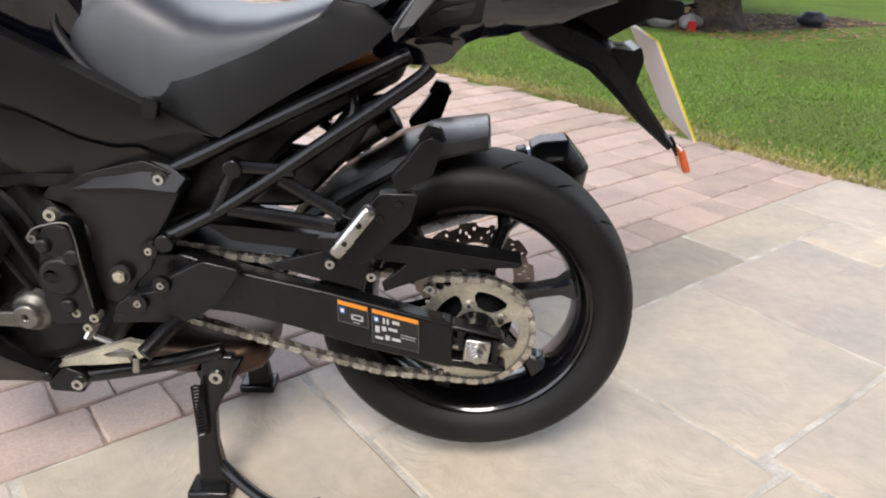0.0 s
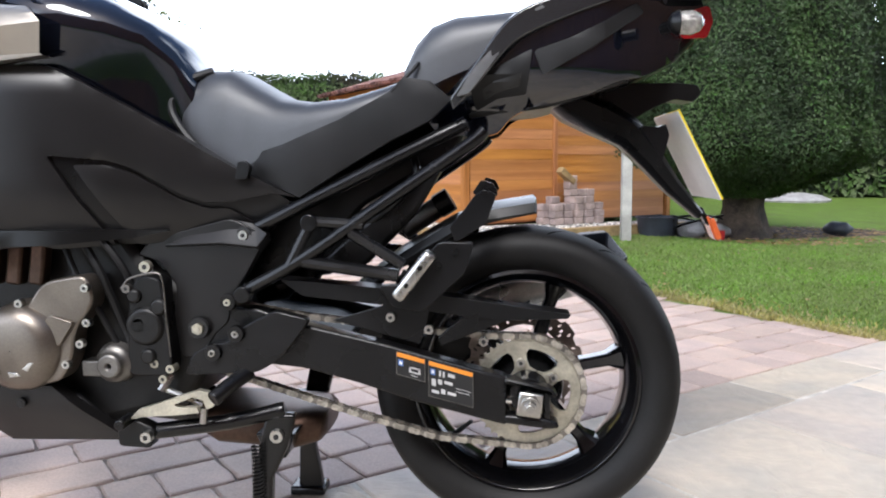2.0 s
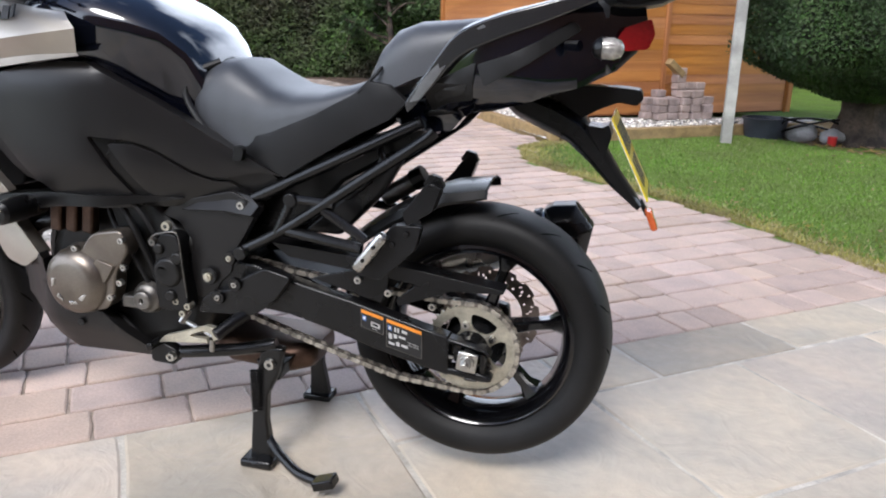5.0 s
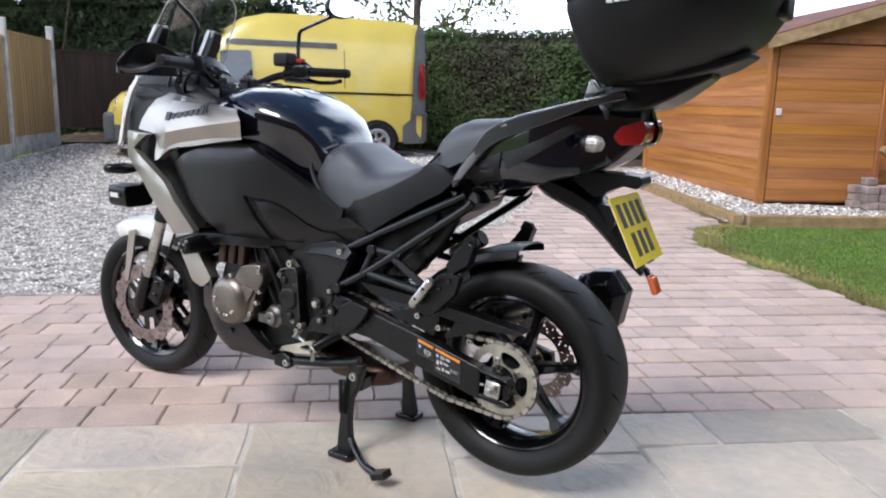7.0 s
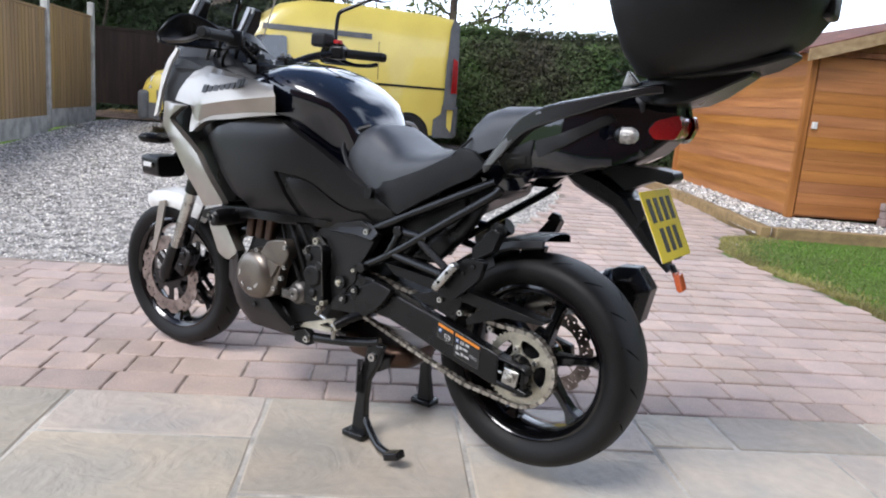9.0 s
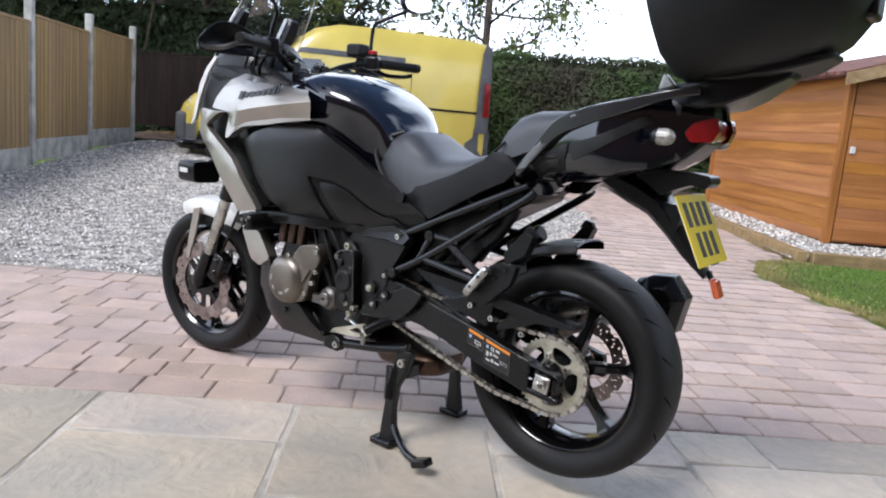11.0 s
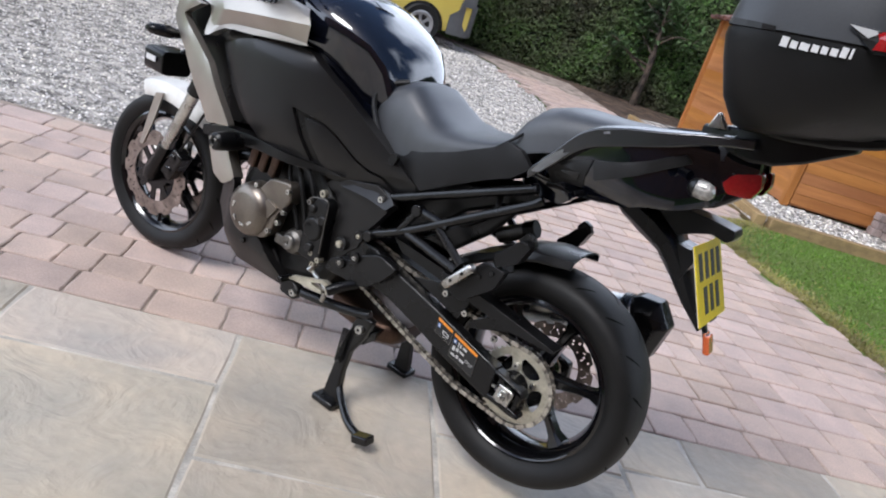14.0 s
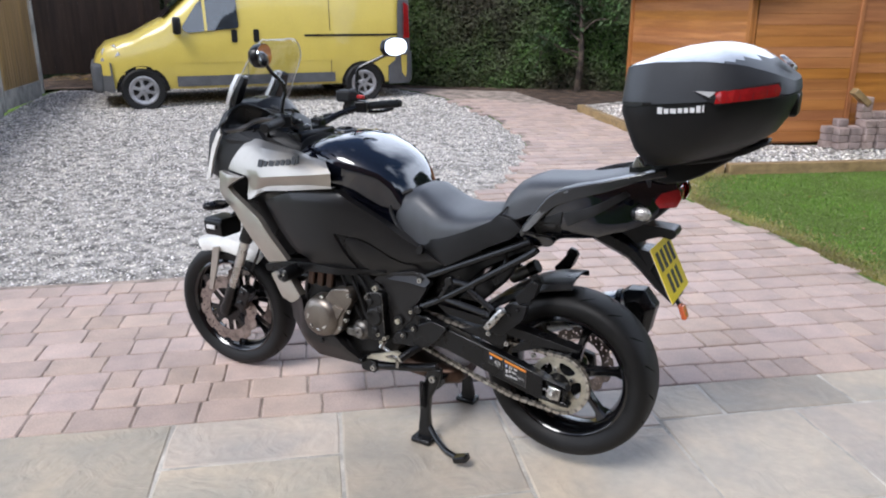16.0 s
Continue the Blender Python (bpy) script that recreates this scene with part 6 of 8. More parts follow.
# engine
bm = bmesh.new()
loops = []
for y, k in ((-0.175, 0.90), (-0.155, 1.0), (0.19, 1.0), (0.215, 0.88)):
    loops.append([(-0.82 + (x + 0.82) * k, y, 0.48 + (z - 0.48) * k) for x, z in ((-1.06, 0.34), (-1.08, 0.50), (-1.04, 0.60), (-1.0, 0.70), (-0.78, 0.72), (-0.70, 0.60), (-0.60, 0.56), (-0.58, 0.44), (-0.66, 0.32), (-0.85, 0.27))])
rings(bm, loops)
engine = part("engine_block", bm, "engine", BK, "dark grey four-cylinder engine block", bevel=0.012)
bm = bmesh.new()
lathe(bm, (-0.938, 0, 0.460), [(0.0015, -0.272), (0.050, -0.272), (0.064, -0.268), (0.078, -0.255), (0.084, -0.235), (0.088, -0.20), (0.01, -0.20)], 44)
gen = part("generator_cover", bm, "cover", engine, "bronze-grey generator cover")
bm = bmesh.new()
prism(bm, rounded([(-0.925, 0.53), (-0.885, 0.585), (-0.80, 0.60), (-0.785, 0.55), (-0.83, 0.49), (-0.835, 0.44), (-0.86, 0.395), (-0.92, 0.388), (-0.99, 0.43), (-0.99, 0.50)], 0.02), -0.244, -0.195)
part("crankcase_cover", bm, "cover", engine, "bronze-grey crankcase cover", bevel=0.01, segs=3)
bm = bmesh.new()
prism(bm, rounded([(-0.90, 0.49), (-0.87, 0.525), (-0.825, 0.51), (-0.855, 0.465)], 0.006), -0.252, -0.24)
part("cover_badge", bm, "cover", engine, bevel=0.004)
for a in (160, 215, 262, 305):
    bm = bmesh.new()
    t0, t1 = radians(a), radians(a + 30)
    prism(bm, [(-0.938 + r * math.cos(t), 0.460 + r * math.sin(t)) for r, t in ((0.040, t0), (0.050, t0 + 0.1), (0.050, t1), (0.042, t1 - 0.1))], -0.2745, -0.268)
    part("cover_rib", bm, "steel", gen, bevel=0.001)
for x, z in ((-0.80, 0.575), (-0.80, 0.51), (-0.845, 0.43), (-0.93, 0.545), (-0.815, 0.47)):
    bolt((x, -0.240, z), 0.0085, engine, "steel", 0.012)
bm = bmesh.new()
lathe(bm, (-0.772, 0, 0.423), [(0.005, -0.235), (0.022, -0.235), (0.026, -0.222), (0.036, -0.215), (0.042, -0.195), (0.005, -0.19)], 28)
box(bm, (-0.80, -0.215, 0.418), (0.05, 0.035, 0.03))
part("water_pump", bm, "alloy", engine, "cast alloy water pump", bevel=0.003)
bm = bmesh.new()
prism(bm, rounded([(-0.745, 0.40), (-0.735, 0.56), (-0.715, 0.595), (-0.67, 0.59), (-0.66, 0.50), (-0.655, 0.40)], 0.02), -0.215, -0.165)
sp_cov = part("sprocket_cover", bm, "plastic", engine, "black front sprocket cover", bevel=0.01, segs=3)
for x, z, r in ((-0.704, 0.498, 0.040), (-0.715, 0.50, 0.020), (-0.675, 0.535, 0.017), (-0.70, 0.440, 0.016), (-0.722, 0.555, 0.015)):
    bm = bmesh.new()
    cyl(bm, (x, -0.212, z), (x, -0.224, z), r, r * 0.8, 20)
    part("cover_boss", bm, "engine", sp_cov, bevel=0.003)
bm = bmesh.new()
tube(bm, [(-0.745, -0.222, 0.57), (-0.725, -0.222, 0.59), (-0.675, -0.222, 0.60), (-0.663, -0.222, 0.58), (-0.660, -0.222, 0.52), (-0.655, -0.22, 0.44)], 0.0018, 6)
part("breather_wire", bm, "alloy", engine, "bright bent wire clip")
bolt((-0.70, -0.205, 0.610), 0.012, engine, "zinc", 0.012)
bolt((-0.735, -0.21, 0.570), 0.009, engine, "alloy", 0.014)
for x, z in ((-0.66, 0.415), (-0.675, 0.395), (-0.69, 0.425)):
    bolt((x, -0.195, z), 0.009, engine, "zinc", 0.022)
# cylinder head with hoses
bm = bmesh.new()
for k in (0, 2, 4):
    tube(bm, [(-0.88 + 0.02 * k, -0.19 - 0.006 * k, 0.68), (-0.84 + 0.025 * k, -0.21, 0.60), (-0.80 + 0.02 * k, -0.21 + 0.01 * k, 0.53 - 0.02 * k), (-0.77 + 0.02 * k, -0.20, 0.46 - 0.015 * k)], 0.006 + 0.001 * (k % 3), 7)
part("engine_hose", bm, "vinyl_side", engine, "black hoses and wiring")
bm = bmesh.new()
for k in range(3):
    box(bm, (-1.0 + 0.045 * k, -0.205, 0.62), (0.03, 0.03, 0.09), Matrix.Rotation(radians(8), 3, "Y"))
part("cylinder_head", bm, "exhaust", engine, "bronze-tinted cylinder head", bevel=0.006)

# belly pan
bm = bmesh.new()
pan = [(-1.13, 0.47), (-1.13, 0.40), (-1.06, 0.31), (-0.995, 0.264), (-0.76, 0.268), (-0.80, 0.305), (-0.86, 0.36), (-0.89, 0.385), (-0.97, 0.38), (-1.03, 0.42), (-1.05, 0.50), (-1.09, 0.52)]
shell(bm, pan, lambda x, z: -(0.20 + 0.035 * sstep(0.26, 0.36, z) - 0.04 * sstep(-1.02, -1.12, x)), 0.006, 0.03, 0.03)
belly = pair("belly_pan", bm, "charcoal", BK, "dark grey belly pan")
bm = bmesh.new()
prism(bm, [(-1.10, 0.44), (-1.05, 0.32), (-0.99, 0.27), (-0.78, 0.275), (-0.86, 0.36), (-1.0, 0.40)], -0.19, 0.19)
part("pan_floor", bm, "plastic", belly, bevel=0.01)
bolt((-0.945, -0.236, 0.352), 0.010, belly, "black_metal", 0.006)


# ---- motorcycle bodywork ----
def sup(w, zb, zt, p=0.62, n=20, floor=True):
    """Half-round section from the left edge over the top to the right edge."""
    pts = []
    for i in range(n + 1):
        a = math.pi * i / n
        c, s = math.cos(a), math.sin(a)
        pts.append((-w * math.copysign(abs(c) ** p, c), zb + (zt - zb) * abs(s) ** p))
    return pts


def body_loft(bm, stations, p=0.62, n=22):
    rings(bm, [[(x, y, z) for y, z in sup(w, zb, zt, p, n)] for x, w, zb, zt in stations])


def ffair(x, z):
    """The left fairing's outer face."""
    k = sstep(-0.45, -1.0, x)
    y = 0.178 + 0.102 * k - 0.03 * sstep(-1.08, -1.24, x)
    return -(y - 0.05 * sstep(0.92, 1.02, z) ** 2 - 0.035 * sstep(0.76, 0.62, z))


def tank_ring(x, w, zb, zt):
    """A section with a domed top, a crease at the widest place and sides that turn in below it."""
    zc = float(np.interp(x, [-1.13, -1.0, -0.92, -0.79, -0.70, -0.66, -0.64, -0.605, -0.58], [1.02, 1.055, 1.062, 1.056, 1.030, 0.993, 0.950, 0.880, 0.85]))
    zc = min(zc, zt - 0.02)
    half = [(0, zt)]
    for k in range(1, 9):
        a = math.pi / 2 * k / 8
        half.append((w * math.sin(a) ** 0.85, zc + (zt - zc) * math.cos(a) ** 0.80))
    half += [(w * 0.985, zc - 0.010), (w * 0.90, zc - (zc - zb) * 0.35), (w * 0.84, zb)]
    return [(x, -y, z) for y, z in half[::-1]] + [(x, y, z) for y, z in half[1:]]


bm = bmesh.new()
rings(bm, [tank_ring(*q) for q in ((-1.13, 0.17, 0.86, 1.065), (-1.08, 0.20, 0.84, 1.108), (-1.03, 0.22, 0.82, 1.140), (-0.97, 0.232, 0.80, 1.160), (-0.90, 0.236, 0.78, 1.165), (-0.83, 0.228, 0.78, 1.149), (-0.76, 0.208, 0.78, 1.117), (-0.70, 0.182, 0.78, 1.078), (-0.655, 0.155, 0.78, 1.036), (-0.625, 0.138, 0.78, 0.99), (-0.605, 0.12, 0.78, 0.95))])
tank = part("fuel_tank", bm, "gloss", BK, "gloss black fuel tank with creased shoulders", 30)
bm = bmesh.new()
lathe(bm, (0, 0, 0), [(0.005, 0.012), (0.03, 0.012), (0.034, 0.008), (0.045, 0.006), (0.048, 0.0), (0.005, 0.0)], 28)
bm.transform(Matrix.Translation((-0.97, 0, 1.160)) @ Matrix.Rotation(radians(90), 4, "X"))
part("filler_cap", bm, "black_metal", tank)

# seats
bm = bmesh.new()
st = ((-0.662, 0.118, 0.86, 0.915), (-0.652, 0.136, 0.835, 0.946), (-0.630, 0.146, 0.815, 0.972), (-0.600, 0.150, 0.80, 0.988), (-0.560, 0.153, 0.795, 0.987), (-0.51, 0.158, 0.80, 0.957), (-0.46, 0.166, 0.81, 0.930), (-0.40, 0.172, 0.84, 0.921), (-0.33, 0.175, 0.865, 0.927), (-0.26, 0.172, 0.895, 0.945), (-0.21, 0.165, 0.915, 0.962), (-0.165, 0.15, 0.92, 0.975))
body_loft(bm, st, 0.5, 24)
seat = part("rider_seat", bm, "vinyl", BK, "black vinyl rider seat", 50)
# Black tube drawn where the gap between seat and tank is in shade.
bm = bmesh.new()
tube(bm, [(-0.600, -0.095, 0.982), (-0.640, -0.122, 0.962), (-0.664, -0.138, 0.930), (-0.664, -0.144, 0.900), (-0.634, -0.152, 0.855), (-0.585, -0.160, 0.808)], 0.008, 8)
pair("seat_gap", bm, "mark", seat, "black tube drawing the shaded gap between seat and tank")
bm = bmesh.new()
shell(bm, [(-0.562, 0.806), (-0.531, 0.812), (-0.443, 0.836), (-0.335, 0.880), (-0.239, 0.930), (-0.212, 0.955), (-0.165, 0.948), (-0.125, 0.915), (-0.166, 0.876), (-0.240, 0.840), (-0.337, 0.784), (-0.413, 0.737), (-0.480, 0.766)], lambda x, z: -(0.178 - 0.030 * sstep(-0.40, -0.58, x)), 0.006, 0.03, 0.02)
pair("seat_skirt", bm, "vinyl_side", seat, "matt black seat side")
bm = bmesh.new()
body_loft(bm, ((-0.215, 0.15, 0.93, 0.985), (-0.195, 0.155, 0.935, 1.030), (-0.165, 0.16, 0.94, 1.062), (-0.12, 0.16, 0.96, 1.078), (-0.04, 0.155, 0.99, 1.083), (0.06, 0.145, 1.02, 1.094), (0.15, 0.13, 1.05, 1.114), (0.23, 0.11, 1.08, 1.138), (0.27, 0.10, 1.09, 1.145)), 0.5, 24)
pseat = part("passenger_seat", bm, "vinyl", BK, "black vinyl stepped passenger seat", 50)
bm = bmesh.new()
tube(bm, [(-0.235, -0.174, 0.930), (-0.20, -0.166, 0.965), (-0.185, -0.14, 0.985), (-0.182, 0, 0.99), (-0.185, 0.14, 0.985), (-0.20, 0.166, 0.965), (-0.235, 0.174, 0.93)], 0.004, 6)
part("seat_piping", bm, "vinyl_side", pseat)

# black inner shell behind the side fairings
bm = bmesh.new()
inner_out = [(-1.20, 0.90), (-1.017, 0.96), (-0.85, 0.978), (-0.73, 0.912), (-0.51, 0.778), (-0.435, 0.73), (-0.48, 0.672), (-0.70, 0.652), (-0.86, 0.648), (-1.03, 0.716), (-1.17, 0.865)]
shell(bm, inner_out, lambda x, z: ffair(x, z) + 0.012, 0.006, 0.05, 0.03)
pair("inner_fairing", bm, "plastic", BK)
up = [(-1.165, 0.905), (-1.10, 0.936), (-1.017, 0.962), (-0.930, 0.980), (-0.853, 0.980), (-0.780, 0.944), (-0.694, 0.894), (-0.586, 0.824), (-0.537, 0.796), (-0.475, 0.764), (-0.417, 0.737), (-0.465, 0.746), (-0.508, 0.738), (-0.546, 0.729), (-0.587, 0.728), (-0.629, 0.744), (-0.713, 0.795), (-0.750, 0.808), (-0.853, 0.818), (-0.805, 0.735), (-0.757, 0.652), (-0.80, 0.648), (-0.861, 0.645), (-0.938, 0.664), (-0.992, 0.712), (-1.055, 0.79), (-1.125, 0.868)]
bm = bmesh.new()
shell(bm, rounded(up, 0.008, 2), ffair, 0.006, 0.028, 0.014)
fair = pair("side_fairing", bm, "charcoal", BK, "dark grey side fairing panels", 40)
low = [(-0.812, 0.801), (-0.755, 0.800), (-0.711, 0.784), (-0.630, 0.734), (-0.588, 0.718), (-0.549, 0.718), (-0.500, 0.684), (-0.560, 0.680), (-0.650, 0.656), (-0.722, 0.650), (-0.765, 0.722)]
bm = bmesh.new()
shell(bm, rounded(low, 0.008, 2), lambda x, z: ffair(x, z) + 0.004, 0.006, 0.028, 0.014)
pair("lower_fairing", bm, "charcoal", fair, "dark grey triangular fairing insert", 40)
bm = bmesh.new()
prism(bm, rounded([(-0.527, 0.772), (-0.505, 0.772), (-0.498, 0.796), (-0.508, 0.806), (-0.522, 0.804)], 0.004), -0.196, -0.18)
part("fairing_clip", bm, "plastic", fair, bevel=0.003)

# silver upper panel with its black word bar
def silver_panel():
    """Upper panel: a bright shoulder over a crease, an undercut flank and a turned lower lip."""
    cols = []
    for top, crease, flank, lip in (((-1.288, -0.188, 1.128), (-1.386, -0.235, 1.005), (-1.384, -0.232, 1.003), (-1.383, -0.230, 1.001)),
                                    ((-1.262, -0.194, 1.131), (-1.262, -0.268, 0.995), (-1.260, -0.265, 0.993), (-1.258, -0.262, 0.991)),
                                    ((-1.228, -0.198, 1.129), (-1.185, -0.285, 1.000), (-1.225, -0.268, 0.943), (-1.248, -0.278, 0.905)),
                                    ((-1.200, -0.200, 1.124), (-1.120, -0.293, 1.010), (-1.150, -0.270, 0.966), (-1.161, -0.284, 0.948)),
                                    ((-1.120, -0.203, 1.112), (-1.034, -0.296, 1.023), (-1.067, -0.271, 0.978), (-1.049, -0.285, 0.963)),
                                    ((-1.020, -0.205, 1.098), (-0.929, -0.294, 1.037), (-0.959, -0.270, 0.992), (-0.943, -0.283, 0.979)),
                                    ((-0.905, -0.208, 1.084), (-0.836, -0.278, 1.050), (-0.850, -0.262, 0.998), (-0.838, -0.270, 0.993))):
        a, b, c, d = Vector(top), Vector(crease), Vector(flank), Vector(lip)
        mid = (a + b) / 2 + Vector((0, -0.014, 0.012))
        low = c.lerp(d, 0.35) + Vector((0, 0.001, 0))
        cols.append([a + Vector((0.01, 0.03, -0.01)), a, a.lerp(mid, 0.5) + Vector((0, -0.006, 0.004)), mid, mid.lerp(b, 0.55) + Vector((0, -0.004, 0.003)), b, c, low, d, d + Vector((0, 0.03, 0.0))])
    out = []
    for k in range(len(cols[0])):
        out.append(smooth_path([col[k] for col in cols], 3))
    return out


bm = bmesh.new()
rings(bm, silver_panel(), closed=False, caps=False)
silver = pair("upper_fairing", bm, "silver", BK, "champagne silver upper fairing panels", 24)


def word_y(x, z):
    """The panel's shoulder just above the crease."""
    return 0.301 - 0.42 * (z - float(np.interp(x, [-1.19, -1.03, -0.84], [1.0, 1.023, 1.050])))


# maker's word as plain bars
for s, off in ((-1, 0), (1, 0)):
    x = -1.185
    for k, (w, h) in enumerate(((0.023, 0.027), (0.020, 0.020), (0.028, 0.020), (0.020, 0.020), (0.019, 0.020), (0.020, 0.020), (0.019, 0.028), (0.008, 0.028))):
        bm = bmesh.new()
        zc = 1.050 + 0.030 * (k / 7)
        shell(bm, [(x, zc - 0.009), (x + w, zc - 0.009), (x + w, zc - 0.009 + h), (x, zc - 0.009 + h)], lambda a, b: s * word_y(a, b), 0.003, 0.03, 0.004)
        part("word_bar", bm, "mark", silver)
        x += w + 0.006
# wing-shaped silver blade and its lower end
bm = bmesh.new()
wing = [(-1.404, 1.000), (-1.262, 0.992), (-1.350, 0.943), (-1.272, 0.896), (-1.187, 0.838), (-1.064, 0.680), (-1.165, 0.660), (-1.310, 0.850), (-1.380, 0.885), (-1.414, 0.915)]
shell(bm, rounded(wing, 0.006, 2), lambda x, z: -(0.297 - 0.03 * sstep(-1.30, -1.42, x) - 0.015 * sstep(0.8, 0.66, z)), 0.006, 0.03, 0.025)
blade = pair("fairing_blade", bm, "silver", BK, "champagne silver blade-shaped fairing edge", 40)
bm = bmesh.new()
shell(bm, rounded([(-1.218, 0.585), (-1.130, 0.592), (-1.066, 0.506), (-1.116, 0.470), (-1.165, 0.488)], 0.012), lambda x, z: -0.215, 0.006, 0.03, 0.04)
pair("blade_end", bm, "silver", blade)
# crash pad and its black carrier
bm = bmesh.new()
shell(bm, rounded([(-1.200, 0.640), (-1.10, 0.668), (-0.98, 0.682), (-0.80, 0.682), (-0.655, 0.677), (-0.72, 0.664), (-0.96, 0.648), (-1.10, 0.624), (-1.195, 0.612)], 0.01), lambda x, z: -(0.262 - 0.06 * sstep(-0.85, -0.70, x)), 0.006, 0.04, 0.05)
pad = pair("fairing_lower_rail", bm, "plastic", BK, "black lower fairing rail")
for s in (-1, 1):
    bm = bmesh.new()
    lathe(bm, (-1.035, 0, 0.644), [(0.006, s * 0.352), (0.020, s * 0.352), (0.027, s * 0.344), (0.029, s * 0.30), (0.026, s * 0.22), (0.006, s * 0.22)], 24)
    bobbin = part("crash_bobbin", bm, "plastic", pad, "black round crash bobbin")
    for dx, dz in ((-0.012, 0.008), (0.011, 0.009), (0.0, -0.013)):
        bolt((-1.035 + dx, s * 0.350, 0.644 + dz), 0.0055, bobbin, "steel", 0.006, s)

# nose, headlamp cowl and dash
bm = bmesh.new()
nose = []
for x, w, zb, zt in ((-1.665, 0.05, 0.935, 0.985), (-1.645, 0.10, 0.915, 1.04), (-1.60, 0.135, 0.905, 1.115), (-1.54, 0.180, 0.905, 1.165), (-1.46, 0.208, 0.91, 1.182), (-1.36, 0.216, 0.92, 1.175), (-1.26, 0.22, 0.94, 1.150), (-1.15, 0.20, 0.97, 1.11)):
    half = [(0, zb), (w * 0.6, zb + 0.008), (w * 0.95, zb + 0.05), (w, (zb + zt) / 2), (w * 0.9, zt - 0.03), (w * 0.6, zt - 0.004), (0, zt)]
    nose.append([(x, y, z) for y, z in half] + [(x, -y, z) for y, z in half[-2:0:-1]])
rings(bm, nose)
cowl = part("nose_cowl", bm, "plastic_soft", BK, "black nose cowl", 50)
bm = bmesh.new()
shell(bm, rounded([(-1.545, 0.935), (-1.520, 0.985), (-1.478, 1.090), (-1.445, 1.145), (-1.402, 1.188), (-1.394, 1.178), (-1.434, 1.128), (-1.460, 1.075), (-1.510, 0.955)], 0.005), lambda x, z: -np.interp(x, [-1.55, -1.48, -1.40], [0.212, 0.226, 0.222]), 0.006, 0.03, 0.012)
pair("headlamp", bm, "white", cowl, "pale curved headlamp edge")
bm = bmesh.new()
loops = []
for x, w, zb, zt in ((-1.55, 0.14, 1.10, 1.165), (-1.49, 0.17, 1.10, 1.235), (-1.42, 0.17, 1.10, 1.272), (-1.34, 0.16, 1.10, 1.268), (-1.30, 0.148, 1.12, 1.225), (-1.30, 0.13, 1.13, 1.20)):
    loops.append([(x, y, z) for y, z in sup(w, zb, zt, 0.7, 18)])
rings(bm, loops)
dash = part("instrument_cowl", bm, "plastic", BK, "black instrument cowl", 40)
bm = bmesh.new()
box(bm, (-1.290, 0, 1.175), (0.01, 0.20, 0.065), Matrix.Rotation(radians(-35), 3, "Y"))
part("instrument_glass", bm, "glass", dash, bevel=0.003)
bm = bmesh.new()
shell(bm, rounded([(-1.50, 1.15), (-1.42, 1.19), (-1.30, 1.165), (-1.20, 1.12), (-1.25, 1.085), (-1.40, 1.10)], 0.015), lambda x, z: -(0.205 - 0.1 * sstep(1.12, 1.2, z)), 0.006, 0.03, 0.02)
pair("inner_cowl", bm, "vinyl_side", dash)

# Added black mass that blocks the see-through gap between cowl and bar.
bm = bmesh.new()
rings(bm, [[(x, y, z) for y, z in sup(w, zb, zt, 0.7, 14)] for x, w, zb, zt in ((-1.31, 0.15, 1.06, 1.215), (-1.26, 0.16, 1.06, 1.205), (-1.18, 0.15, 1.05, 1.165), (-1.10, 0.13, 1.05, 1.135))])
part("steering_cover", bm, "mark", dash, "black filler mass closing the gap under the instruments", 40)
bm = bmesh.new()
for k in range(7):
    y0, y1 = -0.20 + 0.018 * k, -0.17 + 0.045 * k
    tube(bm, [(-1.08 - 0.008 * k, y0, 1.232 - 0.006 * k), (-1.17 - 0.012 * k, y0 - 0.03 + 0.02 * (k % 3), 1.255 - 0.02 * (k % 4)), (-1.25, (y0 + y1) / 2, 1.225 - 0.015 * (k % 3)), (-1.30, y1, 1.15)], 0.0055 + 0.0015 * (k % 2), 7)
part("wiring", bm, "mark", dash, "black cables before the instruments")

# clear screen with its adjuster knobs
bm = bmesh.new()
grid = []
for k in range(9):
    t = k / 8
    x = -1.585 + (1.585 - 1.315) * t ** 1.05
    z = 1.125 + (1.50 - 1.125) * t
    w = np.interp(t, [0, 0.35, 0.75, 0.93, 1.0], [0.16, 0.185, 0.162, 0.138, 0.10])
    grid.append([(x + 0.16 * (q * w / 0.18) ** 2 * 0.5, q * w, z) for q in np.linspace(-1, 1, 13)])
rings(bm, grid, closed=False, caps=False)
screen = part("windscreen", bm, "screen", BK, "clear curved windscreen", 60)
mod = screen.modifiers.new("thick", "SOLIDIFY")
mod.thickness = 0.0035
screen.visible_shadow = False
# Silver tube round the rim: the clear edge's glint as colour.
bm = bmesh.new()
tube(bm, [r[0] for r in grid] + [grid[-1][k] for k in (3, 6, 9)] + [r[-1] for r in grid[::-1]], 0.0022, 6, 2)
part("screen_edge", bm, "trim_silver", screen, "silver tube holding the bright glint of the screen edge")
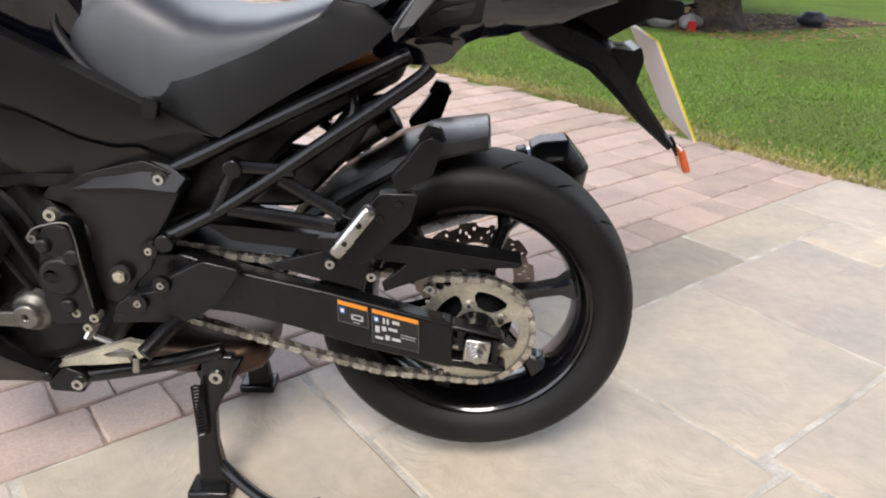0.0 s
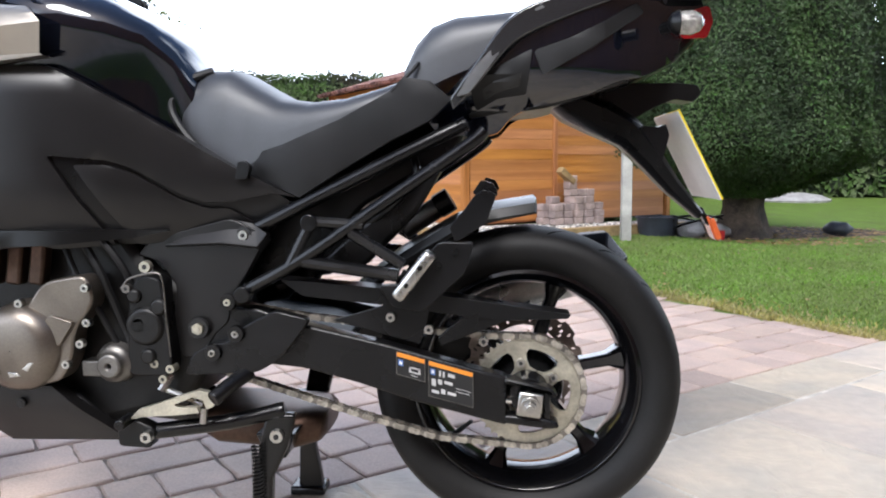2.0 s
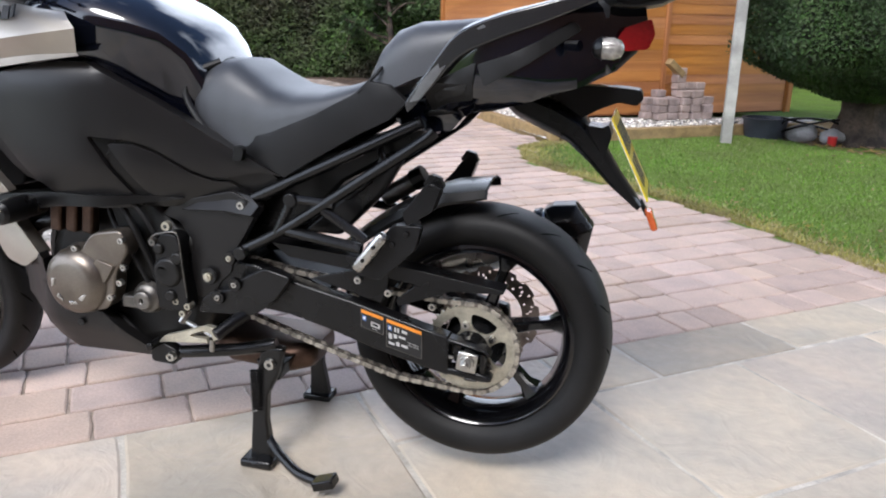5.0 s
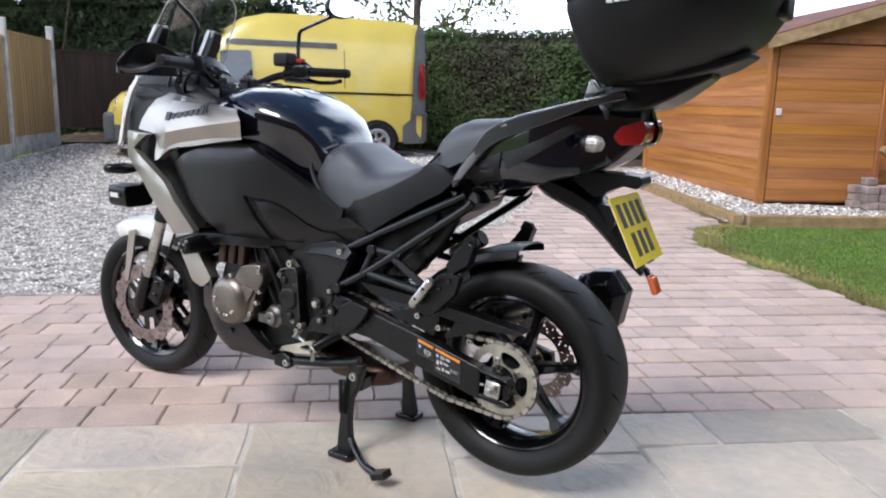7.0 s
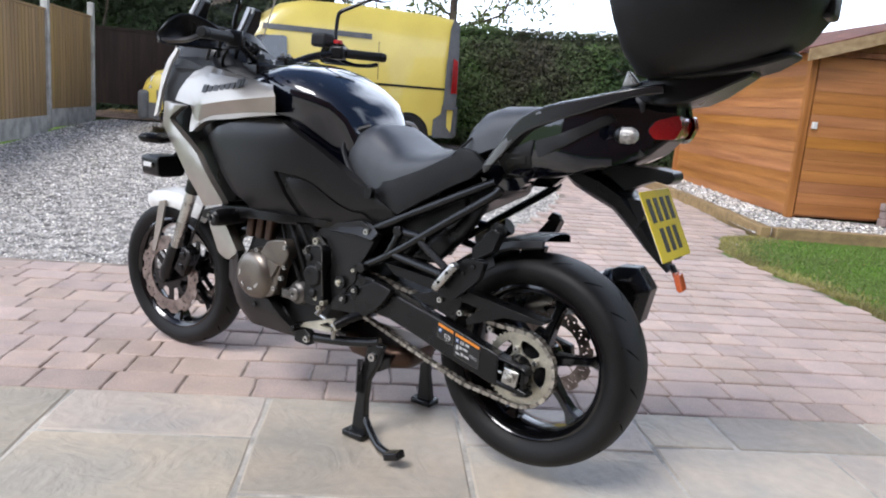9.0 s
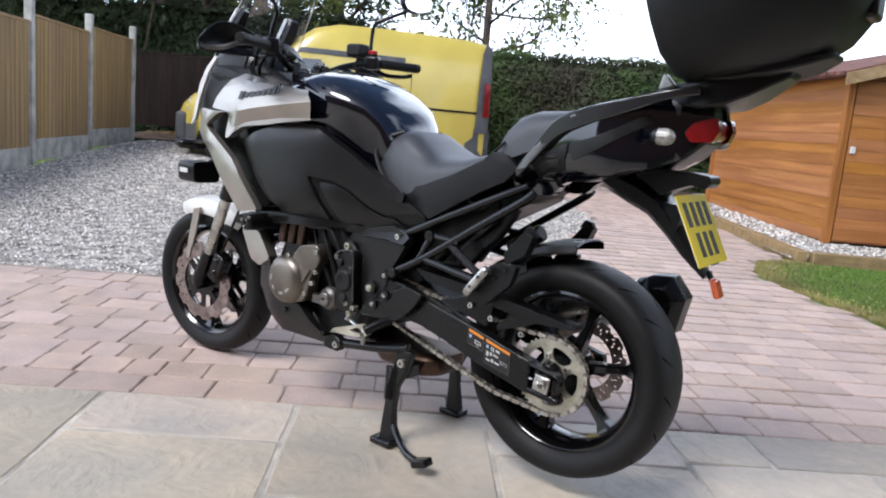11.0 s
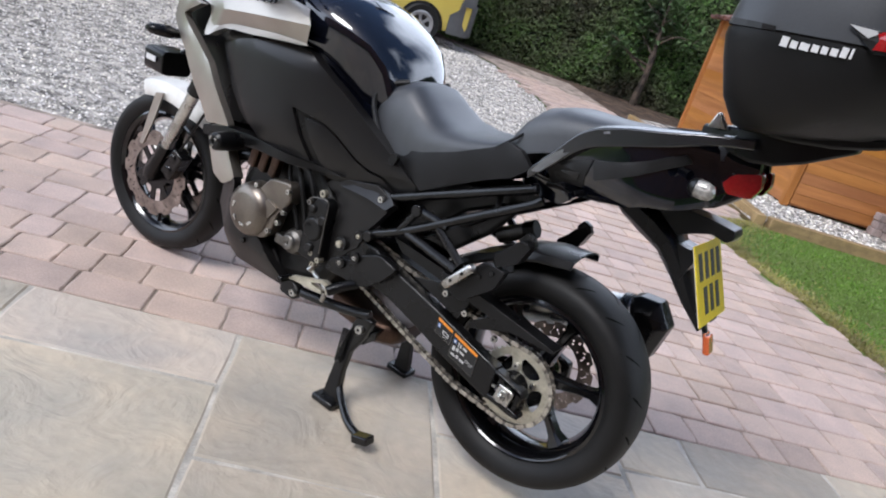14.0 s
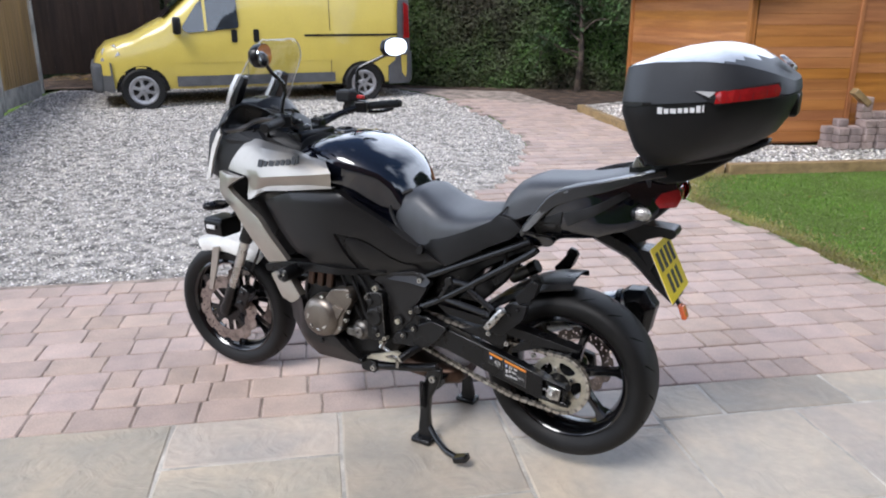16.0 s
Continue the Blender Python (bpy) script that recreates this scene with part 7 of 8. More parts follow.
for s in (-1, 1):
    bm = bmesh.new()
    loops = []
    for x, z, y, w in ((-1.465, 1.225, 0.110, 0.012), (-1.44, 1.265, 0.118, 0.020), (-1.41, 1.315, 0.122, 0.022), (-1.385, 1.365, 0.118, 0.014)):
        loops.append([(x, s * (y - w), z), (x + 0.006, s * (y + w), z), (x + 0.026, s * (y + w), z - 0.012), (x + 0.022, s * (y - w), z - 0.012)])
    rings(bm, loops)
    br = part("screen_bracket", bm, "plastic", screen, "black screen bracket", bevel=0.003)
    # Silver strip and plate hold the bracket's whitish reflection in their colour.
    bm = bmesh.new()
    tube(bm, [(-1.435, s * 0.106, 1.250), (-1.395, s * 0.108, 1.325), (-1.378, s * 0.104, 1.362)], 0.008, 8, 3, 0.6)
    part("bracket_edge", bm, "trim_silver", br)
    bm = bmesh.new()
    rings(bm, [[(x - 0.002, s * (y - w), z), (x + 0.004, s * (y + w), z), (x - 0.016, s * (y + w), z + 0.004), (x - 0.022, s * (y - w), z + 0.004)] for x, z, y, w in ((-1.472, 1.225, 0.110, 0.012), (-1.447, 1.265, 0.118, 0.020), (-1.417, 1.315, 0.122, 0.022), (-1.392, 1.365, 0.118, 0.014))])
    part("bracket_face", bm, "trim_silver", br, "silver plate painting the pale reflection on the bracket", bevel=0.002)

# handlebar and controls
bm = bmesh.new()
tube(bm, [(-1.000, -0.415, 1.222), (-1.06, -0.27, 1.222), (-1.115, -0.17, 1.20), (-1.15, -0.08, 1.165), (-1.155, 0, 1.16), (-1.15, 0.08, 1.165), (-1.115, 0.17, 1.20), (-1.06, 0.27, 1.222), (-1.000, 0.415, 1.222)], 0.0135, 12)
bar = part("handlebar", bm, "black_metal", BK, "black tubular handlebar")
bm = bmesh.new()
box(bm, (-1.16, 0, 1.13), (0.11, 0.22, 0.05))
box(bm, (-1.16, -0.07, 1.165), (0.05, 0.045, 0.05))
box(bm, (-1.16, 0.07, 1.165), (0.05, 0.045, 0.05))
part("top_yoke", bm, "black_metal", bar, bevel=0.008)
for px in (-1.175, -1.145):
    for py in (-0.07, 0.07):
        bm = bmesh.new()
        cyl(bm, (px, py, 1.186), (px, py, 1.199), 0.0085, 0.008, 12)
        part("clamp_bolt", bm, "steel", bar, "bright clamp bolt")
bm = bmesh.new()
cyl(bm, (-1.16, 0, 1.152), (-1.16, 0, 1.172), 0.019, 0.017, 18)
part("steering_nut", bm, "steel", bar, "bright steering stem nut", bevel=0.002)
for s in (-1, 1):
    a, b = Vector((-1.000, s * 0.415, 1.222)), Vector((-1.058, s * 0.275, 1.222))
    bm = bmesh.new()
    cyl(bm, a, b, 0.0175, 0.0175, 18)
    cyl(bm, a + (a - b) * 0.02, a + (a - b) * 0.16, 0.019, 0.016, 16)
    part("grip", bm, "rubber", bar, "black rubber grip", bevel=0.002)
    bm = bmesh.new()
    box(bm, b.lerp(a, -0.18), (0.055, 0.05, 0.05), Matrix.Rotation(radians(20 * s), 3, "Z"))
    part("switchgear", bm, "plastic", bar, bevel=0.010, segs=3)
    bm = bmesh.new()
    if s < 0:
        lever_line = [b + Vector((-0.045, 0.01, 0.005)), b + Vector((-0.085, -0.04, 0.0)), (-1.165, -0.37, 1.200), (-1.205, -0.435, 1.194)]
    else:
        lever_line = [b + Vector((-0.040, -0.01, 0.0)), b + Vector((-0.060, 0.03, -0.016)), (-1.092, 0.36, 1.186), (-1.060, 0.425, 1.188), (-1.040, 0.452, 1.196)]
    tube(bm, lever_line, 0.0085, 8)
    part("lever", bm, "alloy" if s < 0 else "black_metal", bar, "hand lever")
    # hand guard: a scooped shell before the grip
    bm = bmesh.new()
    g = []
    for t in np.linspace(0, 1, 9):
        y = 0.245 + 0.195 * t
        xx = -1.135 - 0.08 * math.sin((0.1 + 0.62 * t) * math.pi)
        top = 1.205 + 0.082 * math.sin((0.12 + 0.80 * t) * math.pi) ** 0.7
        g.append([(xx + 0.030, s * y, top), (xx + 0.010, s * y, top - 0.012), (xx - 0.004, s * y, 1.215), (xx + 0.004, s * y, 1.190), (xx + 0.018, s * y, 1.182)])
    rings(bm, g, closed=False, caps=False)
    gd = part("hand_guard", bm, "plastic", bar, "black hand guard", 50)
    m2 = gd.modifiers.new("thick", "SOLIDIFY")
    m2.thickness = 0.006
    # mirror
    bm = bmesh.new()
    tube(bm, [(-1.105, s * 0.275, 1.225), (-1.118, s * 0.288, 1.30), (-1.118, s * 0.293, 1.352), (-1.112, s * 0.297, 1.374), (-1.090, s * 0.312, 1.390), (-1.01, s * 0.37, 1.435)] if s > 0 else [(-1.078, -0.245, 1.225), (-1.075, -0.24, 1.28), (-1.066, -0.235, 1.345), (-1.070, -0.30, 1.405), (-1.03, -0.37, 1.445)], 0.0075, 9)
    stem = part("mirror_stem", bm, "black_metal", bar, "black mirror stem")
    face = [(-0.074, -0.010), (-0.063, 0.026), (-0.017, 0.040), (0.047, 0.035), (0.068, 0.011), (0.058, -0.024), (0.0, -0.040), (-0.051, -0.035)]
    mm = Matrix.Translation((-0.985 if s > 0 else -1.01, s * 0.395, 1.465)) @ Matrix.Rotation(radians(76 if s > 0 else 112), 4, "Z") @ Matrix.Rotation(radians(-6), 4, "X")
    bm = bmesh.new()
    rf = rounded(face, 0.014, 3)
    rings(bm, [[(x * k, y, z * k) for x, z in rf] for k, y in ((1.0, -0.004), (1.06, 0.004), (1.02, 0.020), (0.7, 0.036), (0.3, 0.042))])
    bm.transform(mm)
    part("mirror_head", bm, "plastic", bar, "black mirror housing", 40)
    bm = bmesh.new()
    prism(bm, [(x * 0.95, z * 0.93) for x, z in rf], -0.0065, -0.0042)
    bm.transform(mm)
    part("mirror_glass", bm, "mirror", bar, "mirror glass reflecting sky", 0)
bm = bmesh.new()
box(bm, (-1.075, 0.255, 1.262), (0.03, 0.022, 0.014))
part("stop_switch", bm, "red_button", bar, "red stop switch", bevel=0.003)
bm = bmesh.new()
box(bm, (-1.135, 0.235, 1.265), (0.075, 0.06, 0.05))
part("brake_reservoir", bm, "plastic_soft", bar, bevel=0.010)
bm = bmesh.new()
for k, (y0, y1) in enumerate(((-0.24, -0.06), (-0.20, 0.02), (0.22, 0.05), (0.18, -0.02), (-0.12, 0.1))):
    tube(bm, [(-1.09, y0, 1.20), (-1.17 - 0.02 * k, (y0 * 2 + y1) / 3, 1.205 - 0.012 * k), (-1.24, (y0 + y1) / 2, 1.14), (-1.27, y1, 1.06)], 0.0065, 7)
part("control_cable", bm, "plastic", bar, "black control cables")

# fork, mudguard, calipers
for s in (-1, 1):
    bm = bmesh.new()
    cyl(bm, (-1.295, s * 0.105, 1.02), (-1.455, s * 0.108, 0.665), 0.027, 0.029, 18)
    leg = part("fork_outer", bm, "black_metal", BK, "black fork outer tube", bevel=0.003)
    turned.append(leg)
    bm = bmesh.new()
    cyl(bm, (-1.452, s * 0.108, 0.672), (-1.560, s * 0.108, 0.415), 0.0215, None, 18)
    part("stanchion", bm, "steel", leg, "polished fork stanchion")
    bm = bmesh.new()
    tube(bm, [(-1.552, s * 0.108, 0.44), (-1.588, s * 0.110, 0.36), (-1.605, s * 0.112, 0.325), (-1.61, s * 0.108, 0.304)], 0.026, 12)
    cyl(bm, (FX, s * 0.07, FZ), (FX, s * 0.128, FZ), 0.028, None, 18)
    part("fork_foot", bm, "black_metal", leg, bevel=0.003)
    bm = bmesh.new()
    box(bm, (-1.505, s * 0.092, 0.385), (0.055, 0.055, 0.115), Matrix.Rotation(radians(28), 3, "Y"))
    cyl(bm, (-1.50, s * 0.10, 0.41), (-1.50, s * 0.125, 0.41), 0.018, None, 14)
    cyl(bm, (-1.515, s * 0.10, 0.36), (-1.515, s * 0.125, 0.36), 0.018, None, 14)
    turned.append(part("brake_caliper", bm, "black_metal", BK, "black brake caliper", bevel=0.006))
    bm = bmesh.new()
    tube(bm, [(-1.49, s * 0.10, 0.44), (-1.42, s * 0.11, 0.56), (-1.36, s * 0.10, 0.70), (-1.30, s * 0.08, 0.90)], 0.005, 7)
    turned.append(part("brake_hose", bm, "plastic", BK))
bm = bmesh.new()
loops = []
for ang, wd, rr in ((54, 0.050, 0.318), (70, 0.062, 0.322), (84, 0.070, 0.326), (97, 0.072, 0.330), (110, 0.064, 0.334), (121, 0.036, 0.338)):
    a = radians(ang)
    cs, sn = math.cos(a), math.sin(a)
    outer = [(-wd, -0.045), (-wd * 0.98, -0.015), (-wd * 0.72, 0.010), (0, 0.020), (wd * 0.72, 0.010), (wd * 0.98, -0.015), (wd, -0.045)]
    loops.append([(FX + (rr + o) * cs, y, FZ + (rr + o) * sn) for y, o in outer] + [(FX + (rr + o - 0.004) * cs, y * 0.96, FZ + (rr + o - 0.004) * sn) for y, o in outer[::-1]])
rings(bm, loops)
guard = part("front_mudguard", bm, "white", BK, "silver-white front mudguard", 35)
for s in (-1, 1):
    bm = bmesh.new()
    prism(bm, rounded([(-1.665, 0.60), (-1.625, 0.61), (-1.655, 0.50), (-1.695, 0.39), (-1.715, 0.39), (-1.69, 0.50)], 0.006), s * 0.078, s * 0.086)
    part("mudguard_stay", bm, "silver", guard, bevel=0.003)

# the front wheel, fork and mudguard turn together about the raked steering head
HEAD = Vector((-1.245, 0, 1.02))
STEER = Matrix.Translation(HEAD) @ Matrix.Rotation(0.10, 4, Vector((0.42, 0, 1.0))) @ Matrix.Translation(-HEAD)
turned.append(guard)
for ob in turned:
    for piece in [ob] + list(ob.children_recursive):
        piece.data.transform(STEER)

# front indicators and auxiliary lamps
for s in (-1, 1):
    bm = bmesh.new()
    loops = []
    for t, r in ((0, 0.012), (0.30, 0.016), (0.55, 0.026), (0.92, 0.022), (1, 0.010)):
        loops.append([(-1.375 - 0.025 * t + r * 1.2 * math.cos(a), s * (0.21 + 0.155 * t), 0.866 + 0.006 * t + 0.75 * r * math.sin(a)) for a in np.linspace(0, 2 * math.pi, 14, endpoint=False)])
    rings(bm, loops)
    part("front_indicator", bm, "plastic", BK, "slim dark front indicator", 50)
    bm = bmesh.new()
    rings(bm, [[(x, s * 0.25 + s * y * 1.0, 0.772 + z) for y, z in rounded([(-0.055, -0.040), (0.055, -0.040), (0.06, 0.035), (-0.06, 0.035)], 0.018)] for x in (-1.475, -1.38)])
    lamp = part("auxiliary_lamp", bm, "plastic", BK, "black boxed auxiliary lamp", bevel=0.018, segs=3)
    bm = bmesh.new()
    box(bm, (-1.430, s * 0.314, 0.775), (0.045, 0.004, 0.016))
    part("lamp_strip", bm, "mark_white", lamp, "pale strip on the lamp", 0)
    bm = bmesh.new()
    box(bm, (-1.478, s * 0.25, 0.772), (0.006, 0.09, 0.055))
    part("lamp_lens", bm, "lens_clear", lamp, bevel=0.002)
    bm = bmesh.new()
    tube(bm, [(-1.40, s * 0.23, 0.80), (-1.36, s * 0.20, 0.84), (-1.33, s * 0.17, 0.85)], 0.010, 8)
    part("lamp_stay", bm, "plastic", lamp)
# added black filler behind the silver blade, so the gap shows black
bm = bmesh.new()
prism(bm, rounded([(-1.44, 0.99), (-1.15, 1.01), (-1.05, 0.86), (-1.08, 0.68), (-1.19, 0.68), (-1.27, 0.78), (-1.34, 0.87), (-1.43, 0.90)], 0.02), -0.215, 0.215)
part("inner_panel", bm, "plastic", BK, "black filler closing the gap behind the silver blade", bevel=0.012)
# radiator
bm = bmesh.new()
box(bm, (-1.17, 0, 0.70), (0.035, 0.36, 0.30), Matrix.Rotation(radians(10), 3, "Y"))
part("radiator", bm, "engine", BK, bevel=0.006)
# frame spars and fillers that close the middle
bm = bmesh.new()
prism(bm, [(-1.25, 0.98), (-0.9, 0.95), (-0.62, 0.80), (-0.5, 0.72), (-0.6, 0.52), (-0.7, 0.56), (-0.8, 0.7), (-1.1, 0.78)], -0.15, 0.15)
part("main_frame", bm, "black_metal", BK, "black twin-spar frame", bevel=0.012)

# ---- tail ----
def ftail(x, z):
    y = 0.172 + 0.016 * sstep(-0.1, 0.1, x) - 0.118 * sstep(0.12, 0.34, x)
    return -(y - 0.055 * sstep(0.96, 0.87, z) - 0.04 * sstep(1.09, 1.17, z))


tl = [(-0.175, 0.885), (-0.115, 0.945), (-0.055, 1.010), (-0.005, 1.056), (0.06, 1.078), (0.162, 1.108), (0.262, 1.133), (0.332, 1.143), (0.346, 1.079), (0.340, 1.062), (0.304, 1.036), (0.300, 1.000), (0.275, 0.978), (0.219, 0.952), (0.172, 0.943), (0.120, 0.920), (0.054, 0.906), (0.014, 0.899), (-0.017, 0.884), (-0.042, 0.853), (-0.078, 0.848), (-0.135, 0.851), (-0.165, 0.862)]
bm = bmesh.new()
shell(bm, rounded(tl, 0.012, 2), ftail, 0.006, 0.026, 0.03)
tail = pair("tail_fairing", bm, "gloss", BK, "gloss black tail fairing", 40)
bm = bmesh.new()
loops = []
for x, w, zb, zt in ((-0.10, 0.13, 0.88, 0.96), (0.05, 0.14, 0.90, 1.06), (0.20, 0.115, 0.945, 1.115), (0.29, 0.085, 0.985, 1.150), (0.335, 0.062, 1.03, 1.160)):
    loops.append([(x, -w, zb), (x, w, zb), (x, w * 0.9, zt), (x, -w * 0.9, zt)])
rings(bm, loops)
part("tail_core", bm, "plastic", tail, bevel=0.01)
bm = bmesh.new()
shell(bm, rounded([(0.023, 0.996), (0.088, 1.017), (0.152, 1.047), (0.206, 1.082), (0.222, 1.066), (0.128, 1.001), (0.039, 0.953)], 0.006, 2), lambda x, z: ftail(x, z) - 0.008, 0.006, 0.03, 0.014)
pair("tail_insert", bm, "plastic_soft", tail, "matt black tail insert")
bm = bmesh.new()
shell(bm, rounded([(-0.092, 0.936), (-0.053, 0.966), (0.020, 1.000), (0.010, 0.922), (-0.042, 0.916), (-0.082, 0.895)], 0.005, 2), lambda x, z: ftail(x, z) - 0.006, 0.006, 0.03, 0.012)
vent = pair("side_vent", bm, "plastic_soft", tail, "matt black vent frame")
bm = bmesh.new()
shell(bm, [(-0.070, 0.932), (-0.048, 0.945), (0.002, 0.958), (-0.004, 0.936), (-0.046, 0.925), (-0.066, 0.913)], lambda x, z: ftail(x, z) - 0.009, 0.004, 0.03, 0.006)
pair("vent_slot", bm, "mark", vent)
bm = bmesh.new()
shell(bm, [(0.139, 1.020), (0.149, 1.024), (0.168, 1.046), (0.160, 1.050)], lambda x, z: ftail(x, z) - 0.004, 0.004, 0.02, 0.008)
pair("indicator_bracket", bm, "trim_silver", tail, "bright indicator bracket")
for s in (-1, 1):
    bm = bmesh.new()
    path = [(-0.125, 0.178, 0.905), (-0.075, 0.184, 0.965), (-0.015, 0.186, 1.035), (0.06, 0.185, 1.070), (0.15, 0.180, 1.098), (0.25, 0.160, 1.132), (0.325, 0.135, 1.150)]
    loops = []
    for i, p in enumerate(smooth_path([(a, s * b, c) for a, b, c in path], 5)):
        t = i / 30
        w = 0.012 + 0.012 * math.sin(min(1, t * 1.2) * math.pi)
        loops.append([p + Vector((0.25 * w, s * 0.010, -w)), p + Vector((-0.2 * w, s * 0.012, w * 0.7)), p + Vector((-0.2 * w, -s * 0.016, w)), p + Vector((0, -s * 0.016, -w))])
    rings(bm, loops)
    part("grab_rail", bm, "rail", tail, "grey grab rail", bevel=0.003)
    # Pale strip: the rail's highlight put into its colour.
    bm = bmesh.new()
    shell(bm, rounded([(-0.115, 0.917), (-0.093, 0.953), (-0.052, 1.004), (-0.007, 1.054), (0.022, 1.073), (0.080, 1.088), (0.070, 1.078), (0.012, 1.056), (-0.015, 1.026), (-0.060, 0.963), (-0.094, 0.922)], 0.003, 2), lambda x, z: s * 0.1985, 0.004, 0.03, 0.012)
    part("grab_trim", bm, "pale_satin", tail, "pale strip painting the highlight on the grab rail", 40)
    # indicator
    bm = bmesh.new()
    cyl(bm, (0.255, s * 0.15, 1.035), (0.275, s * 0.205, 1.035), 0.011, None, 10)
    part("indicator_stalk", bm, "plastic", tail)
    bm = bmesh.new()
    loops = []
    for dx, r in ((-0.014, 0.019), (0.006, 0.020), (0.020, 0.015), (0.026, 0.006)):
        loops.append([(0.281 + dx, s * 0.216 + r * math.cos(a), 1.033 + 1.05 * r * math.sin(a)) for a in np.linspace(0, 2 * math.pi, 16, endpoint=False)])
    rings(bm, loops)
    part("rear_indicator", bm, "lens_clear", tail, "clear rear indicator lens", 50)
    bm = bmesh.new()
    rings(bm, [[(0.281 + dx, s * 0.216 + r * math.cos(a), 1.033 + 1.05 * r * math.sin(a)) for a in np.linspace(0, 2 * math.pi, 16, endpoint=False)] for dx, r in ((-0.032, 0.008), (-0.026, 0.016), (-0.0145, 0.021))])
    part("indicator_shell", bm, "plastic", tail, "black indicator housing", 50)
bm = bmesh.new()
loops = []
for x, w, zb, zt in ((0.292, 0.062, 1.036, 1.086), (0.325, 0.066, 1.030, 1.086), (0.344, 0.060, 1.034, 1.084), (0.352, 0.040, 1.044, 1.076)):
    loops.append([(x, y, z) for y, z in ((-w, zb + 0.012), (-w * 0.85, zb), (w * 0.85, zb), (w, zb + 0.012), (w, zt - 0.01), (w * 0.9, zt), (-w * 0.9, zt), (-w, zt - 0.01))])
rings(bm, loops)
lamp_mid = part("tail_lamp", bm, "lens_red", tail, "red tail lamp", 40, bevel=0.004)
bm = bmesh.new()
shell(bm, rounded([(0.286, 1.046), (0.302, 1.072), (0.352, 1.090), (0.362, 1.060), (0.350, 1.030), (0.302, 1.026)], 0.006, 2), lambda x, z: -(0.098 - 0.35 * (x - 0.29)), 0.006, 0.02, 0.03)
pair("lamp_side", bm, "lens_red", lamp_mid)

# plate hanger, lamp, number plate, reflector
bm = bmesh.new()
loops = []
for x, z, w, t in ((0.060, 0.930, 0.080, 0.016), (0.105, 0.908, 0.078, 0.030), (0.160, 0.886, 0.070, 0.034), (0.215, 0.857, 0.058, 0.030), (0.262, 0.806, 0.046, 0.024), (0.305, 0.752, 0.036, 0.017), (0.362, 0.692, 0.026, 0.008)):
    nx, nz = 0.55, 0.83
    loops.append([(x + nx * t * b, w * a, z + nz * t * b) for a, b in ((-1, -0.5), (-0.7, -1), (0.7, -1), (1, -0.5), (1, 0.5), (0.7, 1), (-0.7, 1), (-1, 0.5))])
rings(bm, loops)
hang = part("plate_hanger", bm, "plastic", BK, "black plate hanger", 40)
bm = bmesh.new()
prism(bm, rounded([(0.150, 0.953), (0.304, 0.951), (0.345, 0.947), (0.351, 0.930), (0.338, 0.914), (0.300, 0.920), (0.261, 0.904), (0.225, 0.884), (0.160, 0.900)], 0.006), -0.040, 0.040)
lamp_arm = part("plate_lamp", bm, "plastic", hang, "black plate lamp arm", bevel=0.006)
bm = bmesh.new()
box(bm, (0.336, 0, 0.928), (0.026, 0.070, 0.016))
part("lamp_cover", bm, "pale_satin", lamp_arm, "grey lamp cover", bevel=0.006)
bm = bmesh.new()
prism(bm, rounded([(0.220, 0.872), (0.272, 0.866), (0.284, 0.874), (0.292, 0.850), (0.284, 0.820), (0.275, 0.785), (0.240, 0.830)], 0.006), -0.045, 0.045)
part("plate_bracket", bm, "plastic", hang, bevel=0.005)
PM = Matrix.Translation((0.334, -0.006, 0.811)) @ Matrix.Rotation(radians(-27), 4, "Y")
bm = bmesh.new()
box(bm, (0, 0, 0), (0.0035, 0.226, 0.187))
bm.transform(PM)
npl = part("number_plate", bm, "plate", hang, "yellow rear number plate", bevel=0.0012)
bm = bmesh.new()
box(bm, (-0.0026, 0, 0), (0.0012, 0.224, 0.185))
bm.transform(PM)
part("plate_back", bm, "white", npl, "white plate back", 0)
for z0, cnt in ((0.036, 4), (-0.044, 3)):
    wd, gp = 0.040, 0.010
    x0 = -(cnt * wd + (cnt - 1) * gp) / 2
    for k in range(cnt):
        bm = bmesh.new()
        box(bm, (0.0022, x0 + k * (wd + gp) + wd / 2, z0 + 0.005), (0.0009, wd * 0.72, 0.064))
        bm.transform(PM)
        part("plate_bar", bm, "mark", npl, angle=0)
bm = bmesh.new()
box(bm, (0.0022, 0.0, -0.094), (0.0009, 0.06, 0.004))
bm.transform(PM)
part("plate_bar", bm, "mark", npl, angle=0)
bm = bmesh.new()
box(bm, (0.372, 0.0, 0.690), (0.010, 0.024, 0.040), Matrix.Rotation(radians(-30), 3, "Y"))
part("reflector_stem", bm, "plastic", hang, bevel=0.003)
bm = bmesh.new()
box(bm, (0.392, 0.0, 0.664), (0.012, 0.042, 0.046), Matrix.Rotation(radians(-22), 3, "Y"))
box(bm, (0.385, 0.0, 0.667), (0.006, 0.046, 0.050), Matrix.Rotation(radians(-22), 3, "Y"))
part("reflector", bm, "lens_amber", hang, "amber-red reflector", bevel=0.004)

